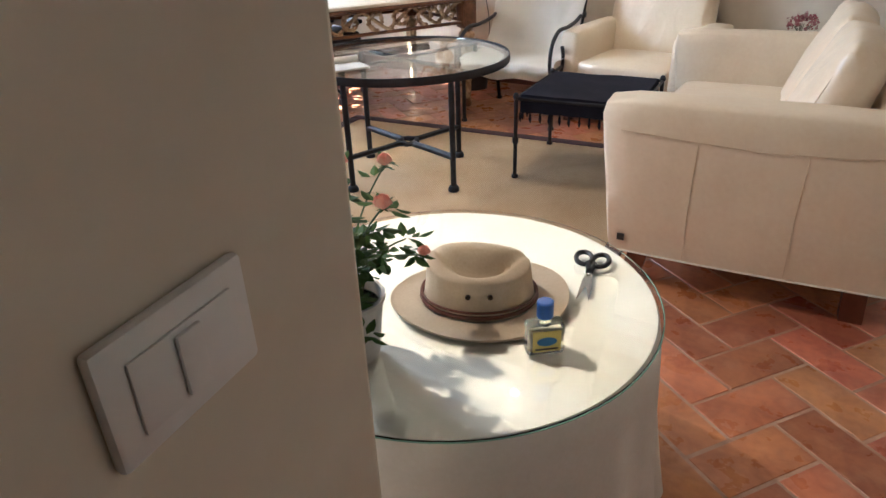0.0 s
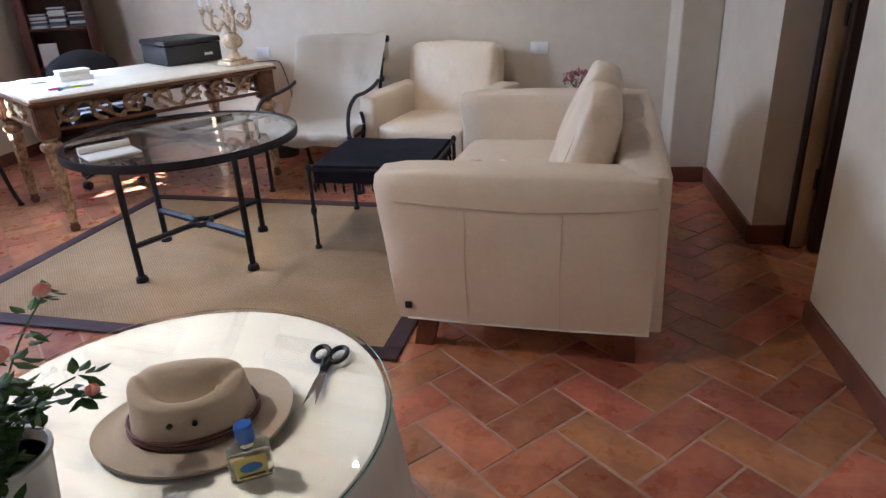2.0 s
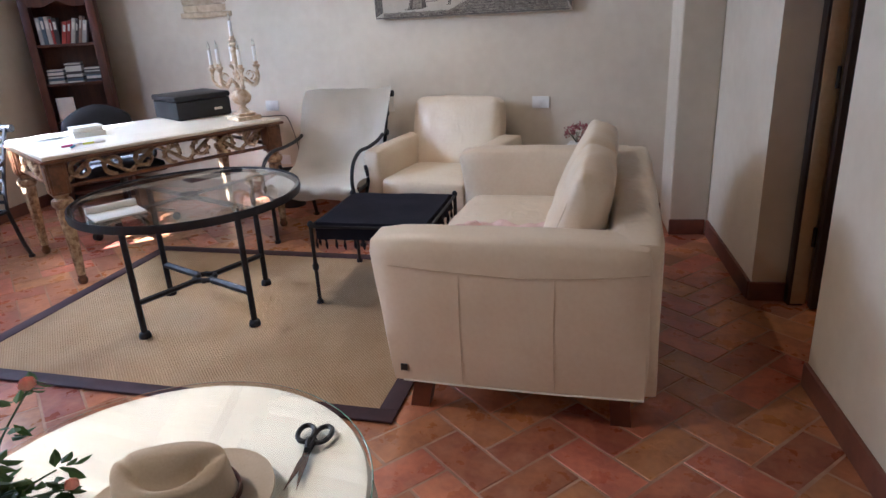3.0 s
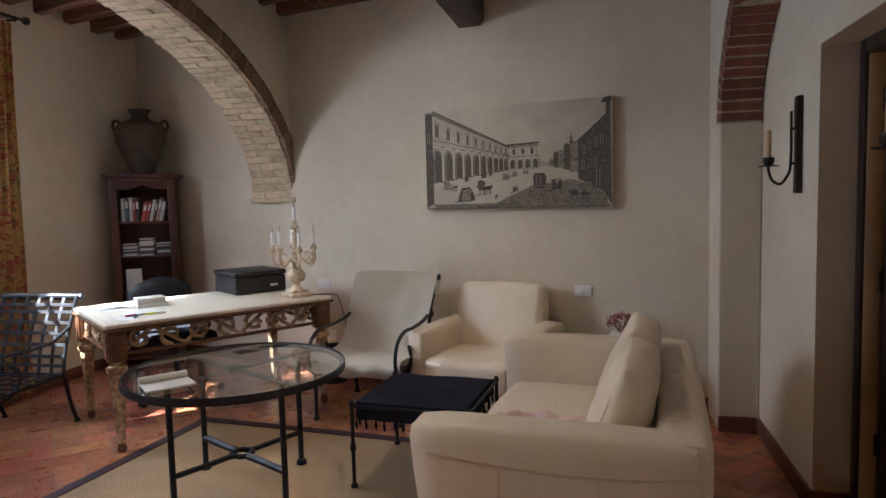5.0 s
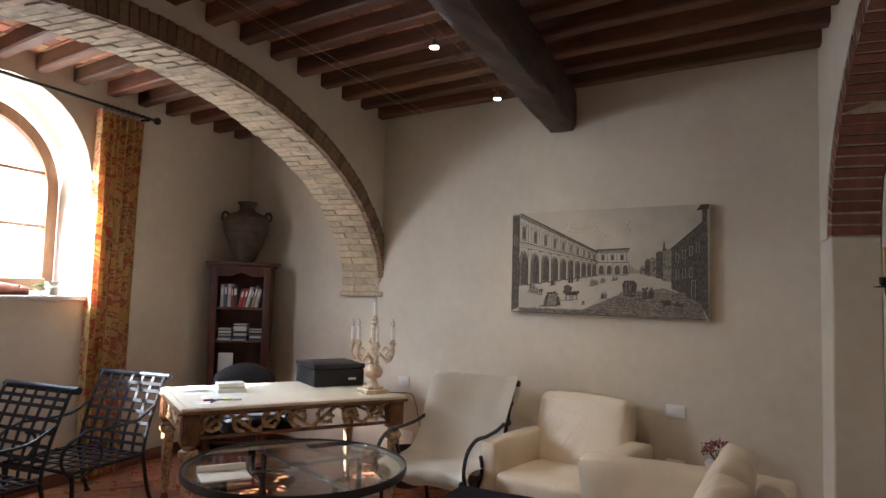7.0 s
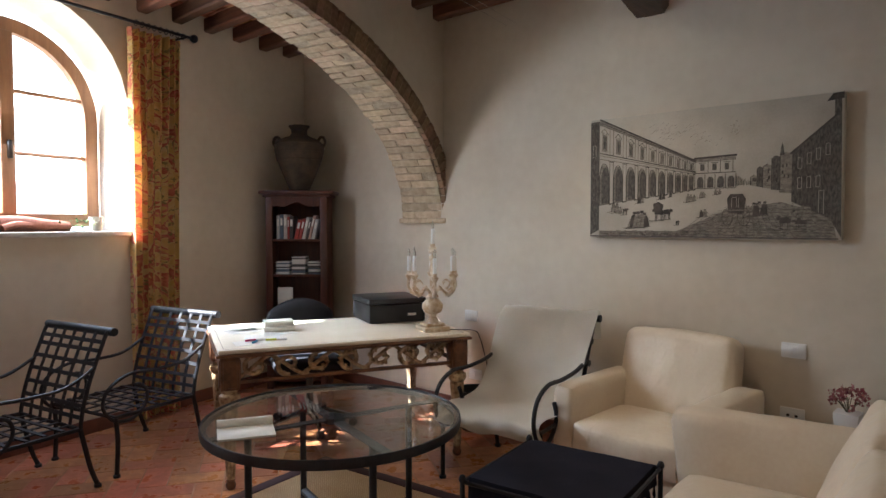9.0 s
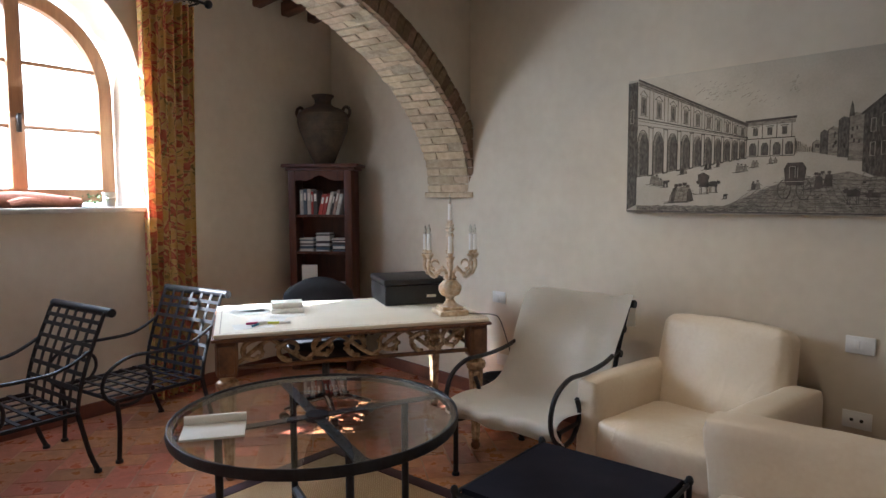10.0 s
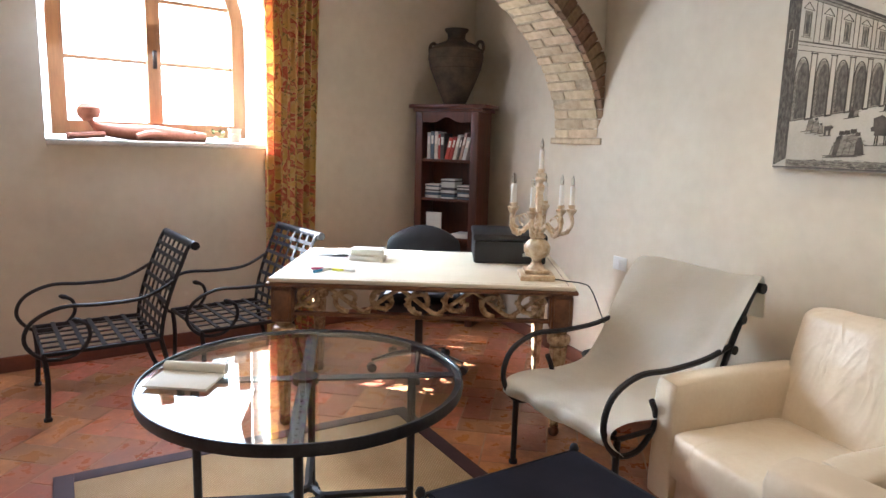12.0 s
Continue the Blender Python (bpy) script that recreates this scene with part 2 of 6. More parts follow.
def tube(bm, pts, r, sides=8, closed=False, flat=1.0):
    """A round bar along points; r: one radius or one for each point."""
    pts = [Vector(p) for p in pts]
    rs = r if isinstance(r, (list, tuple)) else [r] * len(pts)
    rings, n = [], len(pts)
    up = None
    for i, p in enumerate(pts):
        a, b = (pts[(i - 1) % n], pts[(i + 1) % n]) if closed else (pts[max(i - 1, 0)], pts[min(i + 1, n - 1)])
        t = (b - a).normalized()
        if up is None:
            up = t.orthogonal().normalized()
        up = (up - t * up.dot(t)).normalized()
        side = t.cross(up)
        rings.append([bm.verts.new(p + rs[i] * (math.cos(k * math.tau / sides) * up * flat + math.sin(k * math.tau / sides) * side)) for k in range(sides)])
    for i in range(n if closed else n - 1):
        a, b = rings[i], rings[(i + 1) % n]
        for k in range(sides):
            bm.faces.new((a[k], a[(k + 1) % sides], b[(k + 1) % sides], b[k]))
    if not closed:
        bm.faces.new(rings[0][::-1])
        bm.faces.new(rings[-1])
    return [v for ring in rings for v in ring]


def lathe(bm, profile, c=(0, 0, 0), sides=24, wave=0.0, waves=0):
    """A turned shape from (radius, height) pairs."""
    rings = []
    for r, z in profile:
        rings.append([bm.verts.new((c[0] + r * (1 + wave * math.cos(waves * k * math.tau / sides)) * math.cos(k * math.tau / sides), c[1] + r * (1 + wave * math.cos(waves * k * math.tau / sides)) * math.sin(k * math.tau / sides), c[2] + z)) for k in range(sides)])
    for a, b in zip(rings, rings[1:]):
        for k in range(sides):
            bm.faces.new((a[k], a[(k + 1) % sides], b[(k + 1) % sides], b[k]))
    bm.faces.new(rings[0][::-1])
    bm.faces.new(rings[-1])
    return [v for ring in rings for v in ring]


def part(name, bm, material, parent=None, label="", smooth=False, m=None, kind="", category="", group=""):
    if m is not None:
        bmesh.ops.transform(bm, matrix=m, verts=bm.verts)
    bmesh.ops.recalc_face_normals(bm, faces=bm.faces)
    me = bpy.data.meshes.new(name)
    bm.to_mesh(me)
    bm.free()
    me.materials.append(material)
    if smooth:
        me.shade_smooth()
        me.set_sharp_from_angle(angle=radians(42))
    ob = new(name, me)
    ob.parent = parent
    return tagged(ob, label, category, group, kind)


def thing(name, label, category, m, group=""):
    ob = new(name)
    ob.empty_display_size = 0.1
    ob.matrix_world = m
    return tagged(ob, label, category, group)


def B():
    return bmesh.new()


def boxpart(name, x0, y0, z0, x1, y1, z1, material, parent=None, label="", bevel=0.004, seg=2, m=None, kind="", smooth=True):
    bm = B()
    box(bm, x0, y0, z0, x1, y1, z1, m, bevel, seg)
    return part(name, bm, material, parent, label, smooth, kind=kind)


def soft_box(name, x0, y0, z0, x1, y1, z1, material, parent, puff=0.02, bevel=0.04, label="", m=None, wrinkle=0.004, seed=0.0, round_low=0.25, cuts=9, crease=0.0):
    """An upholstered block: rounded edges, faces a little swollen, faint creases."""
    bm = B()
    box(bm, x0, y0, z0, x1, y1, z1)
    bmesh.ops.subdivide_edges(bm, edges=bm.edges[:], cuts=cuts, use_grid_fill=True)
    top, low = bevel, min(bevel, max(0.014, bevel * round_low))
    c, h = Vector(((x0 + x1) / 2, (y0 + y1) / 2, (z0 + z1) / 2)), Vector(((x1 - x0) / 2, (y1 - y0) / 2, (z1 - z0) / 2))
    for v in bm.verts:
        d = v.co - c
        u = [d[k] / h[k] for k in range(3)]
        bevel = low + (top - low) * min(1, max(0, u[2] * 0.9 + 0.8))
        q = Vector([max(-1, min(1, d[k] / max(h[k] - bevel, 1e-4))) * max(h[k] - bevel, 1e-4) for k in range(3)])
        off = d - q
        if off.length > 1e-6:
            q += off.normalized() * bevel
        for k in range(3):
            if abs(abs(u[k]) - 1) < 1e-3:
                f = 1
                for j in range(3):
                    if j != k:
                        f *= 1 - u[j] ** 2
                q[k] += math.copysign(puff * f, u[k])
        w = noise.noise(Vector((v.co.x * 9 + seed, v.co.y * 9, v.co.z * 9)))
        v.co = c + q + q.normalized() * w * wrinkle
        if crease and u[1] < -0.6:
            for k in range(5):
                line = (k - 2) * 0.30 + 0.10 * math.sin(3.1 * u[2] + k * 2.3 + seed)
                v.co.y += crease * math.exp(-((u[0] - line) / 0.055) ** 2) * max(0, 1 - (u[2] + 0.25 - 0.3 * math.sin(k * 1.9)) ** 2 * 2.2)
    return part(name, bm, material, parent, label, True, m=m)


# ---- structure ----


def structure(name, bm, material, label, smooth=False):
    return part(name, bm, material, None, label, smooth, kind="structure")


def prism(bm, outline, axis_map, lo, hi):
    """A plate between lo and hi with the given outline; axis_map(u, v, w) gives the place."""
    a = [bm.verts.new(axis_map(u, v, lo)) for u, v in outline]
    b = [bm.verts.new(axis_map(u, v, hi)) for u, v in outline]
    n = len(outline)
    bm.faces.new(a[::-1])
    bm.faces.new(b)
    for k in range(n):
        bm.faces.new((a[k], a[(k + 1) % n], b[(k + 1) % n], b[k]))


def along(u, v, w):
    """Plates that stand along the room's own y."""
    return ROOM @ Vector((w, u, v))


def across(u, v, w):
    return ROOM @ Vector((u, w, v))


TOP = 3.12
# floor bed
bm = B()
box(bm, -4.04, -1.9, -0.12, 3.2, 6.2, -0.0022, ROOM)
structure("floor", bm, GROUT, "sandy cement bed of the herringbone terracotta floor")

# picture wall
bm = B()
box(bm, -5.3, WY, -0.1, 1.2, WY + 0.35, TOP + 0.1)
structure("wall_north", bm, PLASTER, "cream rough-plastered wall behind the sofa group")

# window wall with an arched, splayed window and a tall near window
WX = -3.62
WC, WR, WZ, SILL = 3.53, 0.665, 2.235, 1.38


def arch_points(c, r, z0, n=16, rz=None):
    return [(c + r * math.cos(a), z0 + (rz or r) * math.sin(a)) for a in [math.pi * k / n for k in range(n + 1)]]


NW0, NW1, NWZ = 0.95, 1.75, 2.15
bm = B()
hole = arch_points(WC, WR, WZ)
right = [(WC + WR, SILL), *hole[:9], (WC, TOP), (6.20, TOP), (6.20, 0), (WC, 0), (WC, SILL)]
left = [(WC, SILL), (WC, 0), (NW1, 0), (NW1, TOP), (WC, TOP), *hole[8:], (WC - WR, SILL)]
prism(bm, right, along, WX - 0.42, WX)
prism(bm, left, along, WX - 0.42, WX)
box(bm, WX - 0.42, NW0, NWZ, WX, NW1, TOP, ROOM)
box(bm, WX - 0.42, -0.2, 0, WX, NW0, TOP, ROOM)
structure("wall_west", bm, PLASTER, "cream plastered outer wall with an arched window")

# near wall beside the doorway, its head and the passage behind
bm = B()
box(bm, WX, 0.38, 0, 0.14, 0.745, TOP, ROOM, 0.012)
box(bm, 0.14, 0.38, 2.25, 1.30, 0.745, TOP, ROOM)
box(bm, 1.30, 0.38, 0, 1.60, 0.745, TOP, ROOM)
structure("wall_south", bm, PLASTER, "cream plastered wall with a wide doorway")
bm = B()
box(bm, -0.9, -1.8, 0, 2.0, -1.6, TOP, ROOM)
box(bm, -1.1, -1.8, 0, -0.9, 0.38, TOP, ROOM)
box(bm, 1.60, -1.8, 0, 1.8, 0.38, TOP, ROOM)
structure("wall_passage", bm, PLASTER, "plain cream walls that close the passage")

# right wall with the door opening
EX = 1.60
DY0, DY1, DZ = 2.86, 3.62, 2.05
bm = B()
box(bm, EX, 0.38, 0, EX + 0.30, DY0, TOP, ROOM)
box(bm, EX, DY0, DZ, EX + 0.30, DY1, TOP, ROOM)
box(bm, EX, DY1, 0, EX + 0.30, 5.0, TOP, ROOM)
structure("wall_east", bm, PLASTER, "cream plastered wall with a doorway to a lit room")
bm = B()
box(bm, EX + 0.30, 2.0, 0, EX + 1.5, 2.2, TOP, ROOM)
box(bm, EX + 0.30, 4.6, 0, EX + 1.5, 4.8, TOP, ROOM)
box(bm, EX + 1.5, 2.0, 0, EX + 1.7, 4.8, TOP, ROOM)
structure("wall_beyond", bm, PLASTER_IN, "plain walls of the room beyond the door")

# left arch
AX0, AX1, AC, AA, AB, AZ = -2.25, -1.85, 3.20, 2.47, 1.26, 1.47
RING = 0.125
bm = B()
curve = [(AC + (AA + RING) * math.cos(a), AZ + (AB + RING) * math.sin(a)) for a in [math.pi * k / 40 for k in range(41)]]
prism(bm, [(5.9, TOP), (5.9, AZ), *curve[:21], (AC, TOP)], along, AX0 + 0.012, AX1 - 0.012)
prism(bm, [(AC, TOP), *curve[20:], (0.60, AZ), (0.60, TOP)], along, AX0 + 0.012, AX1 - 0.012)
structure("arch_wall", bm, PLASTER, "cream plastered wall above the wide brick arch")

# right blind arch and its pilasters
BX0, BX1, BC, BA, BB, BZ = 1.37, 1.60, 2.57, 2.02, 1.02, 1.83
bm = B()
curve = [(BC + (BA + RING) * math.cos(a), BZ + (BB + RING) * math.sin(a)) for a in [math.pi * k / 40 for k in range(41)]]
prism(bm, [(4.98, TOP), (4.98, BZ), *curve[:21], (BC, TOP)], along, BX0, BX1)
prism(bm, [(BC, TOP), *curve[20:], (0.40, BZ), (0.40, TOP)], along, BX0, BX1)
box(bm, BX0, BC + BA, 0, BX1, 4.95, BZ, ROOM, 0.01)
structure("pilaster_wall", bm, PLASTER, "cream plastered pilaster and wall above the red brick arch")

# ceiling boards of thin tiles
bm = B()
box(bm, WX - 0.42, -1.9, 3.085, 3.2, 6.2, 3.2, ROOM)
for iy in range(-1, 18):
    y0 = 5.12 - 0.29 * (iy + 1)
    for ix in range(-36, 12):
        if C12 * ix * 0.15 + S12 * y0 > WX:
            z = 3.07 + random.uniform(-0.003, 0.003)
            box(bm, ix * 0.15 + 0.004, y0 + 0.004, z, ix * 0.15 + 0.146, y0 + 0.286, 3.09)
structure("ceiling", bm, CEIL_TILE, "thin terracotta tiles laid over the ceiling joists")

# skirting
bm = B()
box(bm, -5.1, WY - 0.018, 0.0, 0.6, WY, 0.095, None, 0.004)
structure("baseboard_north", bm, SKIRT, "red terracotta skirting tiles")
bm = B()
box(bm, WX, NW1, 0, WX + 0.018, 6.02, 0.095, ROOM, 0.004)
structure("baseboard_west", bm, SKIRT, "red terracotta skirting tiles")
bm = B()
box(bm, EX - 0.018, 0.8, 0, EX, DY0 - 0.002, 0.095, ROOM, 0.004)
box(bm, EX - 0.018, DY1 + 0.002, 0, EX, 4.57, 0.095, ROOM, 0.004)
box(bm, EX - 0.012, DY1, 0, EX + 0.15, DY1 - 0.016, 0.095, ROOM, 0.004)
box(bm, BX0 - 0.0, 4.572, 0, EX - 0.02, 4.588, 0.095, ROOM, 0.004)
structure("baseboard_east", bm, SKIRT, "red terracotta skirting tiles")
bm = B()
box(bm, WX, 0.747, 0, 0.14, 0.763, 0.095, ROOM, 0.004)
structure("baseboard_south", bm, SKIRT, "red terracotta skirting tiles")

# main beam and joists
bm = B()
n = 90
rings = []
prof = [(-0.110, 0.285), (-0.113, 0.16), (-0.108, 0.035), (-0.085, 0.004), (0.0, -0.004), (0.085, 0.0), (0.108, 0.03), (0.113, 0.17), (0.110, 0.285)]
for k in range(n + 1):
    y = 0.70 + 4.7 * k / n
    ring = []
    for j, (x, z) in enumerate(prof):
        d = 0.020 * noise.noise((x * 9, y * 2.6, z * 9)) + 0.010 * noise.noise((x * 30, y * 9, z * 30))
        ring.append(bm.verts.new(ROOM @ Vector((-0.225 + x * (1 + d * 4), y, 2.68 + z + (d if z < 0.2 else 0)))))
    rings.append(ring)
for a, b in zip(rings, rings[1:]):
    for j in range(len(prof)):
        bm.faces.new((a[j], a[(j + 1) % len(prof)], b[(j + 1) % len(prof)], b[j]))
beam = structure("ceiling_beam", bm, BEAM, "dark rough-hewn oak main beam with cracks", True)
CEILING = bpy.data.objects["ceiling"]


def joist(x0, x1, y, z):
    bm = B()
    n = 14
    rings = []
    for i in range(n + 1):
        x = x0 + (x1 - x0) * i / n
        a, b, c = (0.006 * noise.noise((x * 3, y * 5, q)) for q in (1.3, 4.7, 8.1))
        rings.append([bm.verts.new(p) for p in ((x, y - 0.045 + a, 3.069), (x, y - 0.045 + a, z + 0.012 + c), (x, y - 0.035 + a, z + c), (x, y + 0.035 + b, z + c), (x, y + 0.045 + b, z + 0.012 + c), (x, y + 0.045 + b, 3.069))])
    for a, b in zip(rings, rings[1:]):
        for k in range(6):
            bm.faces.new((a[k], a[(k + 1) % 6], b[(k + 1) % 6], b[k]))
    bm.faces.new(rings[0][::-1])
    bm.faces.new(rings[-1])
    part("joist", bm, JOIST, CEILING)


for k in range(15):
    y, dx = 5.02 - 0.29 * k, 0.22 * 0.29 * k
    for x0, x1, yy in ((-3.26 + dx, -1.36 + dx, y), (-1.40 + dx, 0.48 + dx, y), (-4.95 + dx, -3.10 + dx, y - 0.12)):
        joist(x0, x1, yy, 2.965 + random.uniform(-0.006, 0.006))


def window_frame():
    t = tagged(thing("window_1", "arched wooden casement window with two leaves and a crossbar", "window", ROOM), kind="structure")
    x0, x1 = -4.00, -3.94
    c, r, z0 = 3.55, 0.62, 2.16
    bm = B()
    outer = [(c + r, SILL + 0.03), *arch_points(c, r, z0, 24), (c - r, SILL + 0.03)]
    inner = [(c + r - 0.09, SILL + 0.03), *arch_points(c, r - 0.09, z0, 24), (c - r + 0.09, SILL + 0.03)]
    for i in range(len(outer) - 1):
        quad = [outer[i], outer[i + 1], inner[i + 1], inner[i]]
        prism(bm, quad, lambda u, v, w: Vector((w, u, v)), x0, x1)
    box(bm, x0, c - r + 0.09, SILL + 0.03, x1, c + r - 0.09, SILL + 0.12)
    bmesh.ops.remove_doubles(bm, verts=bm.verts, dist=0.0005)
    part("window_frame", bm, FRAMEWOOD, t)
    boxpart("mullion", x0 - 0.005, c - 0.045, SILL + 0.12, x1 + 0.015, c + 0.045, z0 + r - 0.09, FRAMEWOOD, t, bevel=0.008)
    for z in (1.90, 2.31):
        for s in (-1, 1):
            w = r - 0.09 if z < z0 else math.sqrt((r - 0.09) ** 2 - (z - z0) ** 2)
            boxpart("glazing_bar", x0 + 0.02, min(c + s * 0.046, c + s * w), z - 0.012, x1 - 0.01, max(c + s * 0.046, c + s * w), z + 0.012, FRAMEWOOD, t, bevel=0.003)
    boxpart("window_handle", x1 + 0.016, c - 0.012, 1.86, x1 + 0.045, c + 0.012, 1.98, DARKBRASS, t, "small dark window latch")
    bm = B()
    prism(bm, [(c + r - 0.08, SILL + 0.1), *arch_points(c, r - 0.08, z0, 24), (c - r + 0.08, SILL + 0.1)], lambda u, v, w: Vector((w, u, v)), x0 + 0.028, x0 + 0.032)
    p = part("pane", bm, GLASS, t, "clear window glass")
    p.visible_shadow = False
    boxpart("window_sill", WX - 0.42, WC - WR - 0.0, SILL - 0.035, WX + 0.03, WC + WR, SILL, mat("sill_stone", (0.62, 0.58, 0.52), (0.48, 0.44, 0.38), 0.6, 8, 50, 0.2), t, "pale stone sill", 0.006)


window_frame()


def near_window():
    t = tagged(thing("window_2", "tall plain wooden window door", "window", ROOM), kind="structure")
    x0, x1 = -3.98, -3.92
    for y0, y1, z0, z1 in ((NW0, NW0 + 0.08, 0, NWZ), (NW1 - 0.08, NW1, 0, NWZ), (NW0 + 0.08, NW1 - 0.08, 0, 0.1), (NW0 + 0.08, NW1 - 0.08, NWZ - 0.08, NWZ)):
        boxpart("window_frame", x0, y0, z0, x1, y1, z1, FRAMEWOOD, t)
    p = boxpart("pane", x0 + 0.028, NW0 + 0.075, 0.09, x0 + 0.033, NW1 - 0.075, NWZ - 0.075, GLASS, t, "clear window glass", 0)
    p.visible_shadow = False


near_window()

# outside ground and a glowing sheet that stands in for the bright outdoors
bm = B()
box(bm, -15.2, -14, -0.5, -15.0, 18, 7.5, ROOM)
structure("backdrop", bm, glow("backdrop_glow", (1.0, 0.98, 0.94), 0.5), "pale glowing backdrop sheet beyond the windows")
bm = B()
box(bm, -60, -60, -0.4, -4.6, 60, -0.25)
structure("ground", bm, mat("gravel", (0.42, 0.38, 0.30), (0.30, 0.27, 0.20), 0.95, 3, 40, 0.3), "pale gravel ground outside")


DOORWOOD = mat("door_wood", (0.030, 0.016, 0.011), (0.018, 0.010, 0.008), 0.4, 5, 40, 0.2, stretch=(3, 3, 0.3))


# added board outside, never in view: blocks the sun at the near window
bm = B()
box(bm, WX - 2.9, -2.2, 2.30, WX - 0.42, 2.0, 2.40, ROOM)
structure("porch_roof", bm, PLASTER_IN, "unseen board added to keep the sun out of the near window")


def door():
    t = tagged(thing("door_1", "dark wooden door frame with an inner lit doorway", "door", ROOM), kind="structure")
    x0, x1 = EX + 0.15, EX + 0.22
    boxpart("door_frame", x0, DY1 - 0.06, 0, x1, DY1, DZ, DOORWOOD, t)
    boxpart("door_frame", x0, DY0, 0, x1, DY0 + 0.06, DZ, DOORWOOD, t)
    boxpart("door_frame", x0, DY0 + 0.06, DZ - 0.06, x1, DY1 - 0.06, DZ, DOORWOOD, t)
    boxpart("door_leaf", x1 + 0.008, DY1 - 0.125, 0.01, x1 + 0.66, DY1 - 0.082, DZ - 0.07, DOORWOOD, t, "dark door leaf standing open")
    # pale colour holds the far room's lamplight on the frame's inner face
    boxpart("door_lining", x0 + 0.012, DY1 - 0.066, 0.01, x1 + 0.006, DY1 - 0.0605, DZ - 0.062, mat("lamplit_lining", (0.50, 0.36, 0.20), (0.42, 0.28, 0.15), 0.5, 5, 40, 0.1), t, "wooden inner jamb, coloured pale for the lamplight on it")
    for z in (0.3, 1.0, 1.75):
        bm = B()
        tube(bm, [(x1 + 0.0, DY1 - 0.075, z), (x1 + 0.0, DY1 - 0.075, z + 0.09)], 0.009)
        part("hinge", bm, DARKBRASS, t, "dark iron hinge", True)


door()
# warm fill light added in the unseen passage, no fitting known there
pl = new("passage_lamp", bpy.data.lights.new("passage_lamp", "POINT"))
pl.data.energy, pl.data.color, pl.data.shadow_soft_size = 0.03, (1.0, 0.76, 0.50), 0.12
pl.matrix_world = ROOM @ pose(0.75, -0.5, 2.3)
lamp = new("room_beyond_lamp", bpy.data.lights.new("room_beyond_lamp", "POINT"))
lamp.data.energy, lamp.data.color, lamp.data.shadow_soft_size = 1.6, (1.0, 0.62, 0.28), 0.08
lamp.matrix_world = ROOM @ pose(2.6, 3.9, 2.2)

# ---- rug, sofa, chairs, tables ----


def rug():
    m = pose(-0.44, 2.44, 0, 0, 0, 7.0)
    t = thing("rug", "natural sisal rug with a dark woven border on the tiles", "rug", m)
    w, h, e = 2.16, 1.62, 0.075
    boxpart("weave", -w + e, e, 0.001, -e, h - e, 0.010, RUG, t, "tan diagonal-woven sisal", 0.002)
    for x0, y0, x1, y1 in ((-w, 0, 0, e - 0.001), (-w, h - e + 0.001, 0, h), (-w, e, -w + e - 0.001, h - e), (-e + 0.001, e, 0, h - e)):
        boxpart("border", x0, y0, 0.001, x1, y1, 0.013, RUGEDGE, t, "dark purple-brown cloth edging", 0.003)


rug()


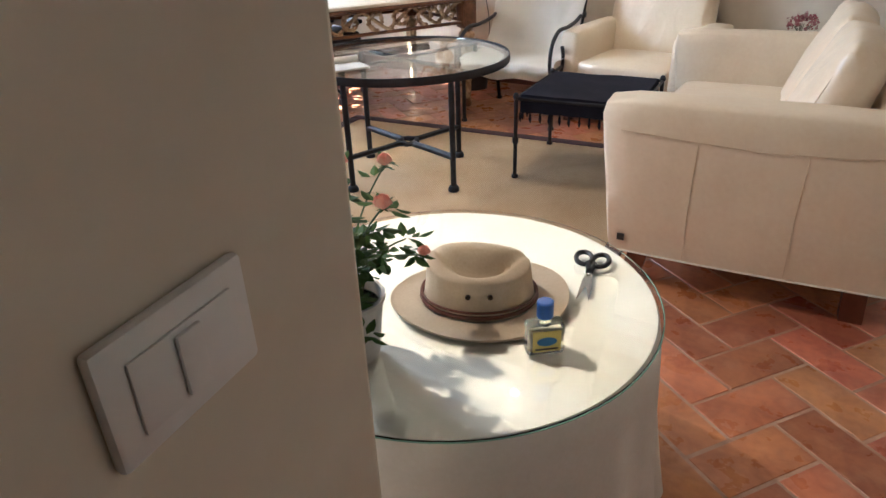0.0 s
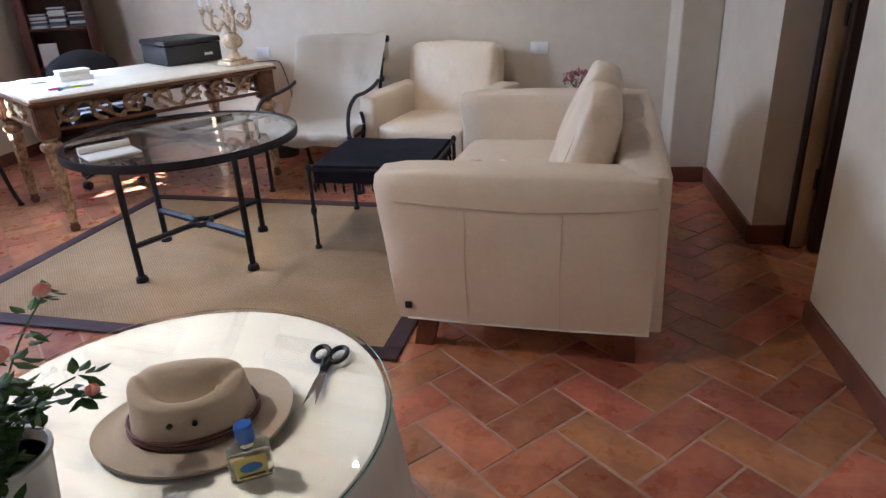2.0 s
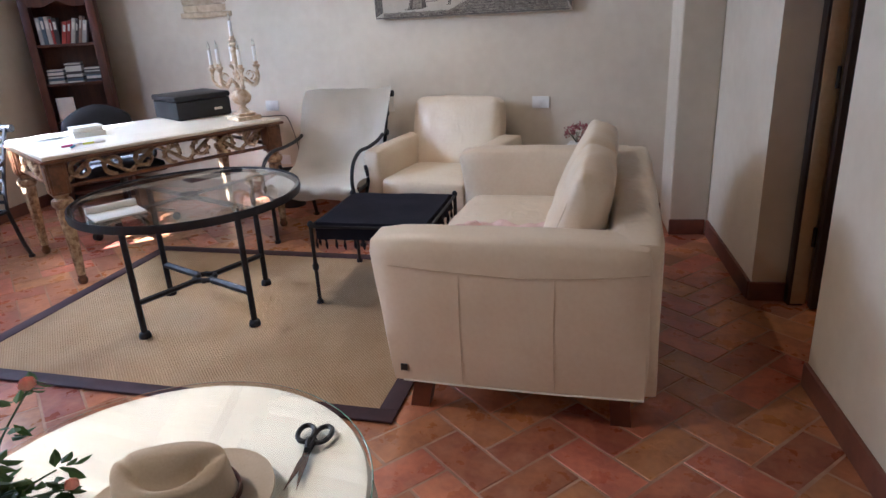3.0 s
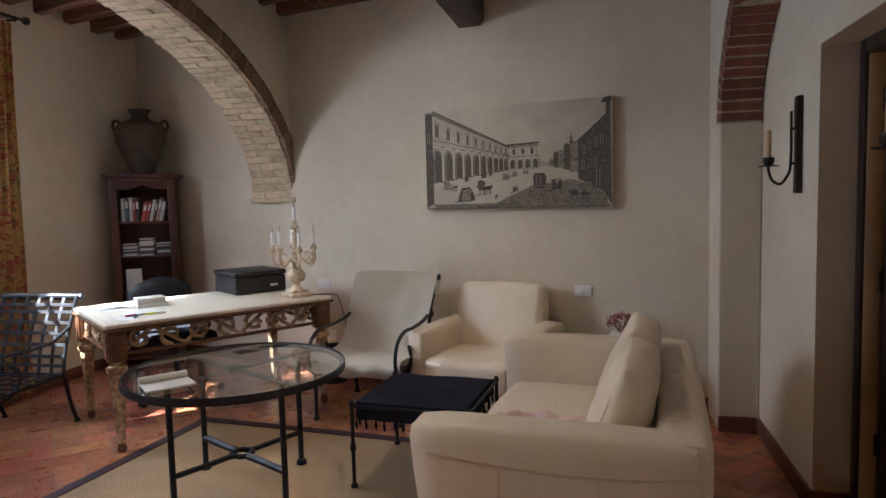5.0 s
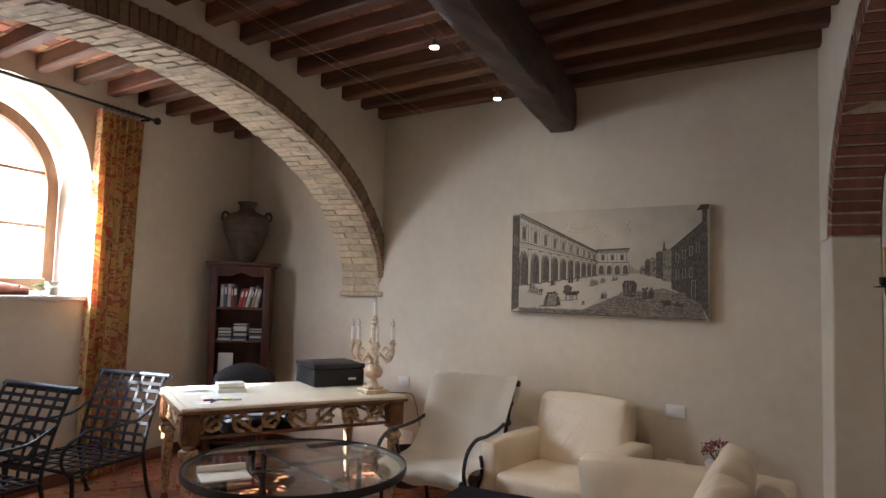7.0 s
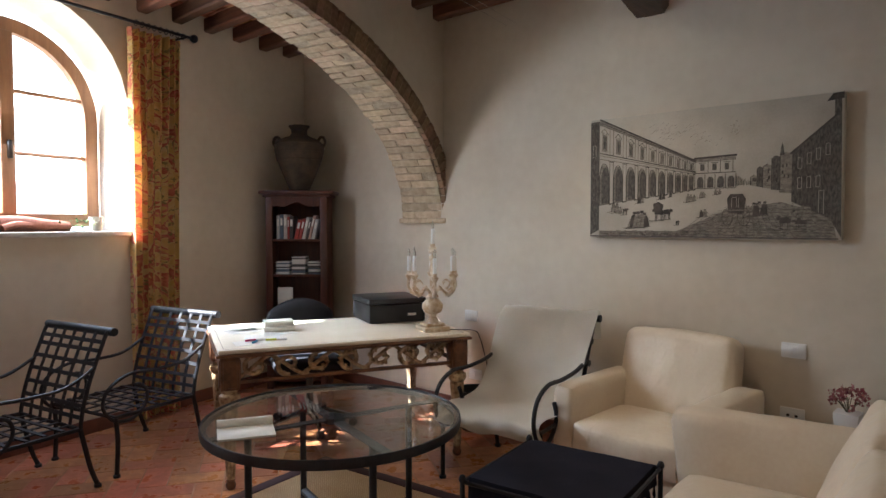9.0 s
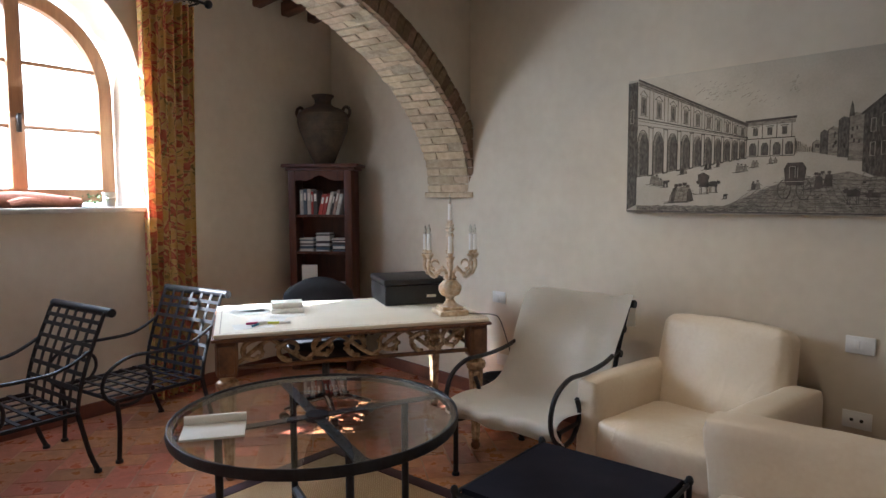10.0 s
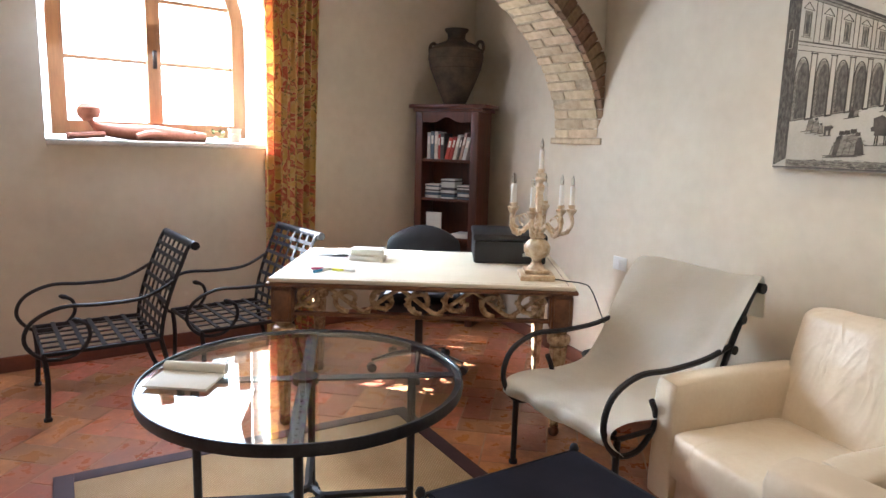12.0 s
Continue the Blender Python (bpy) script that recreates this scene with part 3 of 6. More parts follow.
def sofa():
    m = pose(-0.46, 2.53, 0, 0, 0, 7.0)
    t = thing("sofa", "cream leather two-seat sofa standing at the edge of the rug", "sofa", m)
    W, Ln = 0.90, 1.58
    for y0, y1, sd in ((0.0, 0.20, 1), (Ln - 0.18, Ln, 2)):
        a = soft_box("arm", 0.0, y0, 0.13, 0.88, y1, 0.68, LEATHER_PLAIN, t, 0.006, 0.045, "", seed=sd)
        for v in a.data.vertices:
            if v.co.x < 0.45:
                v.co.x -= 0.075 * (v.co.z - 0.13) / 0.55 * (1 - v.co.x / 0.45)
    soft_box("seat_frame", 0.04, 0.19, 0.13, 0.80, Ln - 0.17, 0.30, LEATHER, t, 0.004, 0.03, seed=3)
    soft_box("backrest", 0.74, 0.03, 0.13, 0.92, Ln - 0.02, 0.69, LEATHER, t, 0.006, 0.05, seed=4)
    soft_box("seat_cushion", 0.0, 0.20, 0.29, 0.62, Ln - 0.18, 0.46, LEATHER, t, 0.03, 0.05, "wrinkled cream seat cushion", wrinkle=0.008, seed=5)
    rot = pose(0.455, 0.235, 0.435, 0, 18, 0)
    for k, (y0, y1) in enumerate(((0.0, 0.54), (0.55, 1.10))):
        c = soft_box("back_cushion", 0.0, y0, 0.0, 0.20, y1, 0.455, LEATHER, t, 0.03, 0.035, "plump leaning cream back cushion", wrinkle=0.010, seed=6 + k, round_low=1, cuts=14)
        for v in c.data.vertices:
            f = 1 - 0.30 * max(0, v.co.z) / 0.455
            v.co.x = 0.115 + (v.co.x - 0.115) * f
        c.data.transform(rot)
        for x in (0.018, 0.176):
            bm = B()
            tube(bm, [rot @ Vector((x + (0.115 - x) * 0.30 * z / 0.455, y0 + 0.006 - 0.006 * math.sin(math.pi * z / 0.455), z)) for z in (0.03, 0.10, 0.18, 0.26, 0.34, 0.42)], 0.0028, 6)
            part("piping", bm, LEATHER_BACK, c, "stitched welt along the cushion side", True)
    bm = B()
    tube(bm, [(0.035, 0.002, 0.136), (0.3, -0.003, 0.134), (0.6, -0.003, 0.134), (0.875, 0.002, 0.136)], 0.0035, 6)
    part("piping", bm, CANVAS, t, "pale welt along the lower edge", True)
    for x in (0.26, 0.58):
        bm = B()
        tube(bm, [(x, -0.0065, 0.15), (x - 0.004, -0.0075, 0.35), (x, -0.0065, 0.56)], 0.0012, 5)
        part("seam", bm, LEATHER_BACK, t, "vertical stitched seam", True)
    bm = B()
    tube(bm, [(0.01, -0.0035, 0.585), (0.2, -0.0065, 0.572), (0.45, -0.0075, 0.56), (0.7, -0.0065, 0.572), (0.87, -0.003, 0.59)], 0.0015, 5)
    part("seam", bm, LEATHER_BACK, t, "stitched seam under the arm roll", True)
    boxpart("tag", 0.03, -0.008, 0.18, 0.055, -0.002, 0.205, BLACK, t, "small square black tag", 0.001)
    for x, y in ((0.07, 0.03), (0.76, 0.03), (0.07, Ln - 0.09), (0.76, Ln - 0.09)):
        bm = B()
        box(bm, x, y, 0, x + 0.07, y + 0.06, 0.135)
        for v in bm.verts:
            if v.co.z < 0.01:
                v.co.x += -0.03 if x < 0.4 else 0.01
                v.co.y += 0.012
        part("foot", bm, FEETWOOD, t, "reddish wooden block foot")


sofa()


def throw():
    t = thing("throw_blanket", "pale pink knitted throw heaped on the cream sofa seat", "blanket", pose(-0.44, 2.74, 0.47, 0, 0, 7.0))
    bm = B()
    n = 40
    g = []
    for i in range(n + 1):
        row = []
        for j in range(n + 1):
            u, v = i / n, j / n
            edge = min(1.0, 7 * min(u, 1 - u, v, 1 - v))
            h = 0.075 + 0.03 * math.sin(3 * u + 5 * v + 1.5 * noise.noise((u * 3, v * 3, 2))) + 0.05 * noise.noise((u * 5, v * 5, 3)) + 0.014 * abs(math.sin(9 * u + 16 * v + 3 * noise.noise((u * 4, v * 4, 7))))
            row.append(bm.verts.new((0.03 + 0.50 * u + 0.03 * noise.noise((v * 4, 1, 1)), 0.01 + 0.44 * v + 0.03 * noise.noise((u * 4, 5, 1)), 0.006 + max(0.004, h) * edge ** 0.5)))
        g.append(row)
    for i in range(n):
        for j in range(n):
            bm.faces.new((g[i][j], g[i + 1][j], g[i + 1][j + 1], g[i][j + 1]))
    r = bmesh.ops.extrude_face_region(bm, geom=bm.faces[:])
    for v in r["geom"]:
        if isinstance(v, bmesh.types.BMVert):
            v.co.z = 0.0
    part("knit", bm, mat("pink_knit", (0.78, 0.60, 0.55), (0.70, 0.50, 0.46), 0.95, 20, 150, 0.6), t, smooth=True)


throw()


def armchair():
    m = pose(-1.52, 4.33, 0, 0, 0, -3.0)
    t = thing("armchair", "cream leather armchair with rounded back and narrow arms", "armchair", m)
    W = 0.86
    soft_box("arm", 0.0, 0.0, 0.10, 0.13, 0.70, 0.575, LEATHER_PLAIN, t, 0.006, 0.035, seed=11)
    soft_box("arm", W - 0.16, 0.0, 0.10, W, 0.70, 0.575, LEATHER_PLAIN, t, 0.006, 0.035, seed=12)
    soft_box("seat_frame", 0.12, 0.03, 0.10, W - 0.12, 0.6, 0.24, LEATHER, t, 0.0, 0.02, seed=13)
    soft_box("seat_cushion", 0.125, -0.01, 0.22, W - 0.155, 0.52, 0.40, LEATHER, t, 0.015, 0.035, "cream seat cushion with a stitched front edge", seed=14)
    soft_box("backrest", 0.085, 0.0, 0.0, W - 0.14, 0.17, 0.57, LEATHER, t, 0.022, 0.05, "rounded wrinkled leather back", m=pose(0, 0.50, 0.27, -12, 0, 0), wrinkle=0.007, seed=15, cuts=30, crease=0.005)
    for x, y in ((0.03, 0.04), (W - 0.08, 0.04), (0.03, 0.6), (W - 0.08, 0.6)):
        boxpart("foot", x, y, 0, x + 0.05, y + 0.05, 0.11, FEETWOOD, t, "dark wooden foot")


armchair()


def strap(bm, a, b, w, normal, th=0.003):
    a, b = Vector(a), Vector(b)
    s = (b - a).cross(Vector(normal)).normalized() * (w / 2)
    n = Vector(normal).normalized() * th
    q = [a - s, a + s, b + s, b - s]
    lo, hi = [bm.verts.new(p - n) for p in q], [bm.verts.new(p + n) for p in q]
    bm.faces.new(lo[::-1])
    bm.faces.new(hi)
    for k in range(4):
        bm.faces.new((lo[k], lo[(k + 1) % 4], hi[(k + 1) % 4], hi[k]))


def spiral(c, r0, r1, a0, a1, n=18):
    """Points of a curl in the plane x = 0."""
    return [(0, c[0] + (r0 + (r1 - r0) * k / n) * math.cos(radians(a0 + (a1 - a0) * k / n)), c[1] + (r0 + (r1 - r0) * k / n) * math.sin(radians(a0 + (a1 - a0) * k / n))) for k in range(n + 1)]


def smooth_path(pts, n=6):
    pts = [Vector(p) for p in pts]
    out = []
    for i in range(len(pts) - 1):
        p0, p1, p2, p3 = pts[max(i - 1, 0)], pts[i], pts[i + 1], pts[min(i + 2, len(pts) - 1)]
        for k in range(n):
            u = k / n
            out.append(0.5 * ((2 * p1) + (p2 - p0) * u + (2 * p0 - 5 * p1 + 4 * p2 - p3) * u * u + (3 * p1 - p0 - 3 * p2 + p3) * u ** 3))
    return out + [pts[-1]]


def iron_chair(m, label, group=""):
    """A low chair of iron bars and straps. Its front is at y = 0, its back at y = 0.56."""
    t = thing("iron_chair", label, "chair", m, group)
    W, D, SZ = 0.58, 0.56, 0.34
    back = [(D - 0.02, SZ), (D + 0.0, SZ + 0.12), (D + 0.045, SZ + 0.265), (D + 0.10, SZ + 0.40), (D + 0.14, SZ + 0.49)]
    for s, x in ((0, 0.0), (1, W)):
        bm = B()
        tube(bm, smooth_path([(x, 0.0, 0.012), (x, 0.01, 0.2), (x, 0.0, SZ), ], 4), 0.013)
        lathe(bm, [(0.020, 0), (0.020, 0.014), (0.012, 0.02)], (x, 0.0, 0), 10)
        part("leg", bm, IRON, t, smooth=True)
        bm = B()
        tube(bm, smooth_path([(x, D + 0.07, 0.012), (x, D + 0.03, 0.12), (x, D - 0.02, SZ)], 4), 0.013)
        lathe(bm, [(0.020, 0), (0.020, 0.014), (0.012, 0.02)], (x, D + 0.07, 0), 10)
        part("leg", bm, IRON, t, smooth=True)
        bm = B()
        tube(bm, smooth_path([(x, y, z) for y, z in back] + [(x, D + 0.175, SZ + 0.505), (x, D + 0.19, SZ + 0.48)], 4), 0.011)
        part("back_post", bm, IRON, t, smooth=True)
        bm = B()
        arm = smooth_path([(x, D + 0.06, SZ + 0.31), (x, D - 0.10, SZ + 0.235), (x, D - 0.30, SZ + 0.225), (x, D - 0.47, SZ + 0.23), (x, D - 0.60, SZ + 0.17), (x, D - 0.635, SZ + 0.07), (x, D - 0.56, SZ - 0.02), (x, D - 0.44, SZ - 0.025), (x, D - 0.36, SZ + 0.05), (x, D - 0.365, SZ + 0.13), (x, D - 0.43, SZ + 0.165)], 5)
        tube(bm, arm, [0.010] * (len(arm) - 4) + [0.012, 0.015, 0.013, 0.006])
        part("armrest", bm, IRON, t, "curled iron armrest", True)
    bm = B()
    tube(bm, [(0, 0, SZ), (W, 0, SZ), (W, D - 0.02, SZ), (0, D - 0.02, SZ)], 0.012, closed=True)
    part("seat_frame", bm, IRON, t, smooth=True)
    bm = B()
    tube(bm, [(-0.03, D + 0.165, SZ + 0.495), (W + 0.03, D + 0.165, SZ + 0.495)], 0.024, 12)
    part("top_roll", bm, IRON, t, "rolled iron top bar", True)
    for k in range(1, 6):
        x = W * k / 6
        bm = B()
        strap(bm, (x, 0, SZ + 0.008), (x, D - 0.02, SZ + 0.008), 0.022, (0, 0, 1))
        part("slat", bm, IRON, t)
        bm = B()
        for (y0, z0), (y1, z1) in zip(back, back[1:]):
            strap(bm, (x, y0, z0), (x, y1, z1), 0.022, (0, -(z1 - z0), y1 - y0))
        part("slat", bm, IRON, t)
    for k in range(1, 6):
        y = (D - 0.02) * k / 6
        bm = B()
        strap(bm, (0, y, SZ + 0.014), (W, y, SZ + 0.014), 0.022, (0, 0, 1))
        part("slat", bm, IRON, t)
    for k in range(1, 8):
        u = k / 8 * 4
        i = min(int(u), 3)
        y, z = (back[i][j] + (back[i + 1][j] - back[i][j]) * (u - i) for j in (0, 1))
        bm = B()
        strap(bm, (0, y - 0.006, z), (W, y - 0.006, z), 0.022, (0, -0.95, 0.3))
        part("slat", bm, IRON, t)
    return t


chair_a = iron_chair(ROOM @ pose(-3.28, 1.19, 0), "low black wrought-iron lattice armchair by the window wall", "iron lattice chairs")
chair_a.matrix_world = pose(-3.80, 1.95, 0, 0, 0, 12.4)
chair_b = copy_thing(chair_a, pose(-3.985, 2.67, 0, 0, 0, 14.0))


def sling_chair():
    """An iron chair like the others under a long cream cover."""
    m = pose(-2.055, 4.045, -0.0, 0, 0, 8.0)
    t = thing("covered_chair", "black iron armchair under a draped cream canvas cover", "chair", m)
    W, D, SZ = 0.60, 0.56, 0.36
    for x in (0.0, W):
        for y0, y1 in ((0.0, 0.0), (D + 0.07, D - 0.02)):
            bm = B()
            tube(bm, smooth_path([(x, y0, 0.012), (x, (y0 + y1) / 2, 0.18), (x, y1, SZ)], 4), 0.013)
            lathe(bm, [(0.020, 0), (0.020, 0.014), (0.012, 0.02)], (x, y0, 0), 10)
            part("leg", bm, IRON, t, smooth=True)
        bm = B()
        tube(bm, smooth_path([(x, D - 0.02, SZ), (x, D + 0.03, SZ + 0.2), (x, D + 0.15, SZ + 0.44), (x, D + 0.20, SZ + 0.505)], 4), 0.013)
        for f in (0.25, 0.5, 0.75):
            tube(bm, [(x - 0.012, D + 0.16 * f, SZ + 0.5 * f), (x + 0.012, D + 0.16 * f, SZ + 0.5 * f)], 0.02)
        part("back_post", bm, IRON, t, smooth=True)
        bm = B()
        arm = smooth_path([(x, D + 0.06, SZ + 0.27), (x, D - 0.10, SZ + 0.235), (x, D - 0.30, SZ + 0.225), (x, D - 0.47, SZ + 0.23), (x, D - 0.60, SZ + 0.17), (x, D - 0.635, SZ + 0.05), (x, D - 0.56, SZ - 0.06), (x, D - 0.44, SZ - 0.065), (x, D - 0.36, SZ + 0.03), (x, D - 0.39, SZ + 0.12)], 5)
        tube(bm, arm, 0.012)
        part("armrest", bm, IRON, t, "curled iron armrest", True)
    bm = B()
    tube(bm, [(-0.03, D + 0.205, SZ + 0.500), (W + 0.03, D + 0.205, SZ + 0.500)], 0.022, 12)
    part("top_roll", bm, IRON, t, "rolled iron top bar", True)
    bm = B()
    tube(bm, [(0, 0, SZ), (W, 0, SZ), (W, D - 0.02, SZ), (0, D - 0.02, SZ)], 0.012, closed=True)
    part("seat_frame", bm, IRON, t, smooth=True)
    prof = smooth_path([(0, 0.02, SZ - 0.06), (0, -0.05, SZ - 0.01), (0, -0.04, SZ + 0.045), (0, 0.08, SZ + 0.06), (0, 0.28, SZ + 0.045), (0, 0.42, SZ + 0.07), (0, 0.51, SZ + 0.18), (0, 0.60, SZ + 0.35), (0, 0.70, SZ + 0.49), (0, 0.765, SZ + 0.545), (0, 0.81, SZ + 0.50), (0, 0.80, SZ + 0.37)], 5)
    bm = B()
    nx = 18
    g = []
    for j, p in enumerate(prof):
        row = []
        for i in range(nx + 1):
            u = i / nx
            x = -0.02 + (W + 0.04) * u
            flare = 0.02 * math.sin(j * 0.35) * (u - 0.5)
            dz = 0.016 * noise.noise((i * 0.35, j * 0.12, 1.7)) - 0.03 * math.sin(math.pi * u) * (1 if 20 < j < 36 else 0.4) * 0.5
            row.append(bm.verts.new((x + flare, p.y - 0.010 * math.sin(i * 1.15 + 0.5 * noise.noise((i * 0.3, j * 0.1, 4))) * min(1, j / 12) * 0.7 + 0.016 * noise.noise((i * 0.4, j * 0.2, 9)), p.z + dz)))
        g.append(row)
    for j in range(len(g) - 1):
        for i in range(nx):
            bm.faces.new((g[j][i], g[j][i + 1], g[j + 1][i + 1], g[j + 1][i]))
    bmesh.ops.solidify(bm, geom=bm.faces[:], thickness=0.014)
    part("cover", bm, CANVAS, t, "long cream canvas cover with soft folds", True)


sling_chair()


def glass_table():
    m = pose(-1.775, 3.055, 0.012, 0, 0, 30.0)
    t = thing("round_glass_table", "round black iron table with a glass top on the sisal rug", "table", m)
    R = 0.530
    bm = B()
    lathe(bm, [(R - 0.006, 0.609), (R - 0.006, 0.617)], sides=64)
    p = part("glass_top", bm, GLASS, t, "clear round glass top")
    p.visible_shadow = False
    bm = B()
    rings = []
    for k in range(72):
        a = k * math.tau / 72
        rings.append([bm.verts.new((r * math.cos(a), r * math.sin(a), z)) for r, z in ((R - 0.025, 0.590), (R, 0.585), (R + 0.003, 0.60), (R, 0.622), (R - 0.005, 0.622), (R - 0.005, 0.607), (R - 0.025, 0.607))])
    for k in range(72):
        a, b = rings[k], rings[(k + 1) % 72]
        for j in range(7):
            bm.faces.new((a[j], a[(j + 1) % 7], b[(j + 1) % 7], b[j]))
    part("rim", bm, IRON, t, "flat black iron rim", True)
    for k in range(2):
        bm = B()
        r = pose(0, 0, 0, 0, 0, 45 + 90 * k)
        box(bm, -R + 0.027, -0.022, 0.596 - 0.004 * k, R - 0.027, 0.022, 0.603 - 0.004 * k, r, 0.002, 1)
        for s in range(-12, 13):
            if abs(s) > 1:
                lathe(bm, [(0.004, 0.0), (0.003, 0.003)], tuple(r @ Vector((s * 0.04, 0, 0.603 - 0.004 * k))), 6)
        part("crossbar", bm, IRON, t, "riveted flat iron crossbar", True)
    bm = B()
    lathe(bm, [(0.045, 0.586), (0.045, 0.609), (0.03, 0.609)], sides=20)
    part("hub", bm, IRON, t, "black centre ring", True)
    q = 0.255
    for x, y in ((-q, -q), (q, -q), (q, q), (-q, q)):
        bm = B()
        tube(bm, [(x, y, 0.02), (x, y, 0.592)], 0.0145, 12)
        part("leg", bm, IRON, t, smooth=True)
        bm = B()
        lathe(bm, [(0.028, 0.0), (0.028, 0.012), (0.024, 0.024), (0.016, 0.03)], (x, y, 0), 16)
        part("foot", bm, IRON, t, "round black foot", True)
    for k in range(4):
        a = radians(45 + 90 * k)
        bm = B()
        pts = smooth_path([(q * math.sqrt(2) * math.cos(a), q * math.sqrt(2) * math.sin(a), 0.175), (0.16 * math.cos(a), 0.16 * math.sin(a), 0.175), (0.055 * math.cos(a), 0.055 * math.sin(a), 0.175), (0.05 * math.cos(a + 0.9), 0.05 * math.sin(a + 0.9), 0.175)], 4)
        tube(bm, pts, 0.014, 6, flat=1.3)
        tube(bm, [(0.06 * math.cos(a), 0.06 * math.sin(a), 0.175), (0.05 * math.cos(a - 0.9), 0.05 * math.sin(a - 0.9), 0.175)], 0.014, 6)
        part("stretcher", bm, IRON, t, "black iron cross stretcher", True)


glass_table()


def notepad():
    t = thing("notepad", "open spiral notepad with the cover folded back on the glass", "notepad", pose(-1.83, 2.66, 0.6345, 0, 0, 62.0))
    boxpart("page_block", -0.09, -0.07, 0, 0.12, 0.08, 0.008, PAPER, t, "white blank pages", 0.001)
    bm = B()
    tube(bm, [(-0.09, 0.09, 0.018), (0.12, 0.09, 0.018)], 0.018, 10)
    part("rolled_cover", bm, PAPER, t, "rolled-back cover sheets", True)
    p = thing("pen", "slim black pen beside the notepad", "pen", pose(-1.93, 2.74, 0.641, 0, 0, 62.0))
    bm = B()
    tube(bm, [(-0.06, 0, 0), (0.06, 0, 0), (0.075, 0, 0)], [0.005, 0.005, 0.001])
    part("barrel", bm, BLACK, p, smooth=True)


notepad()


def ottoman():
    m = pose(-1.25, 3.27, 0.012, 0, 0, 8.0)
    t = thing("side_table", "low black iron side table with a ledge round the top", "table", m)
    W, D, H = 0.60, 0.58, 0.425
    for x in (0.0, W):
        for y in (0.0, D):
            bm = B()
            tube(bm, [(x, y, 0.01), (x, y, H)], 0.010, 10)
            lathe(bm, [(0.018, 0.0), (0.018, 0.012), (0.011, 0.02)], (x, y, 0), 12)
            lathe(bm, [(0.011, 0.18), (0.016, 0.19), (0.016, 0.21), (0.011, 0.22)], (x, y, 0), 12)
            lathe(bm, [(0.014, H - 0.01), (0.016, H), (0.010, H + 0.014), (0.002, H + 0.018)], (x, y, 0), 12)
            part("leg", bm, IRON, t, smooth=True)
    bm = B()
    tube(bm, [(0, 0, H - 0.012), (W, 0, H - 0.012), (W, D, H - 0.012), (0, D, H - 0.012)], 0.009, closed=True)
    part("top_frame", bm, IRON, t, smooth=True)
    c = thing("table_cloth", "navy-black fringed cloth draped over the side table", "cloth", m)
    bm = B()
    nx, ny, drop = 34, 30, 0.085
    X = [0.02 + (W - 0.04) * i / nx for i in range(nx + 1)]
    Y = [0.02 + (D - 0.04) * j / ny for j in range(ny + 1)]
    g = [[bm.verts.new((x, y, H + 0.004 + 0.004 * noise.noise((x * 6, y * 6, 5)))) for y in Y] for x in X]
    for i in range(nx):
        for j in range(ny):
            bm.faces.new((g[i][j], g[i + 1][j], g[i + 1][j + 1], g[i][j + 1]))
    edge = [g[i][0] for i in range(nx + 1)] + [g[nx][j] for j in range(1, ny + 1)] + [g[i][ny] for i in range(nx - 1, -1, -1)] + [g[0][j] for j in range(ny - 1, 0, -1)]
    cx, cy = W / 2, D / 2
    prev = edge
    for s in range(1, 5):
        cur = []
        for k, v in enumerate(edge):
            ox, oy = math.copysign(1, v.co.x - cx) * (abs(v.co.x - cx) > W / 2 - 0.03), math.copysign(1, v.co.y - cy) * (abs(v.co.y - cy) > D / 2 - 0.03)
            w = 0.006 * math.sin(k * 0.9) * s / 4
            cur.append(bm.verts.new((v.co.x + ox * (0.004 + w), v.co.y + oy * (0.004 + w), H + 0.002 - drop * s / 4)))
        for k in range(len(edge)):
            k2 = (k + 1) % len(edge)
            bm.faces.new((prev[k], prev[k2], cur[k2], cur[k]))
        prev = cur
    ends = [v.co.copy() for v in prev]
    part("cloth", bm, NAVY, c, smooth=True)
    for k, v in enumerate(ends):
        if k % 3 == 0:
            bm = B()
            tube(bm, [v, v + Vector((0, 0, -0.03)), v + Vector((0.002, 0.001, -0.05))], [0.004, 0.008, 0.002], 5)
            part("tassel", bm, NAVY, c)


ottoman()


def scroll(bm, pts, w, h, n=5):
    tube(bm, smooth_path(pts, n), [w] * (len(smooth_path(pts, n)) - 2) + [w * 0.8, w * 0.5], 6)


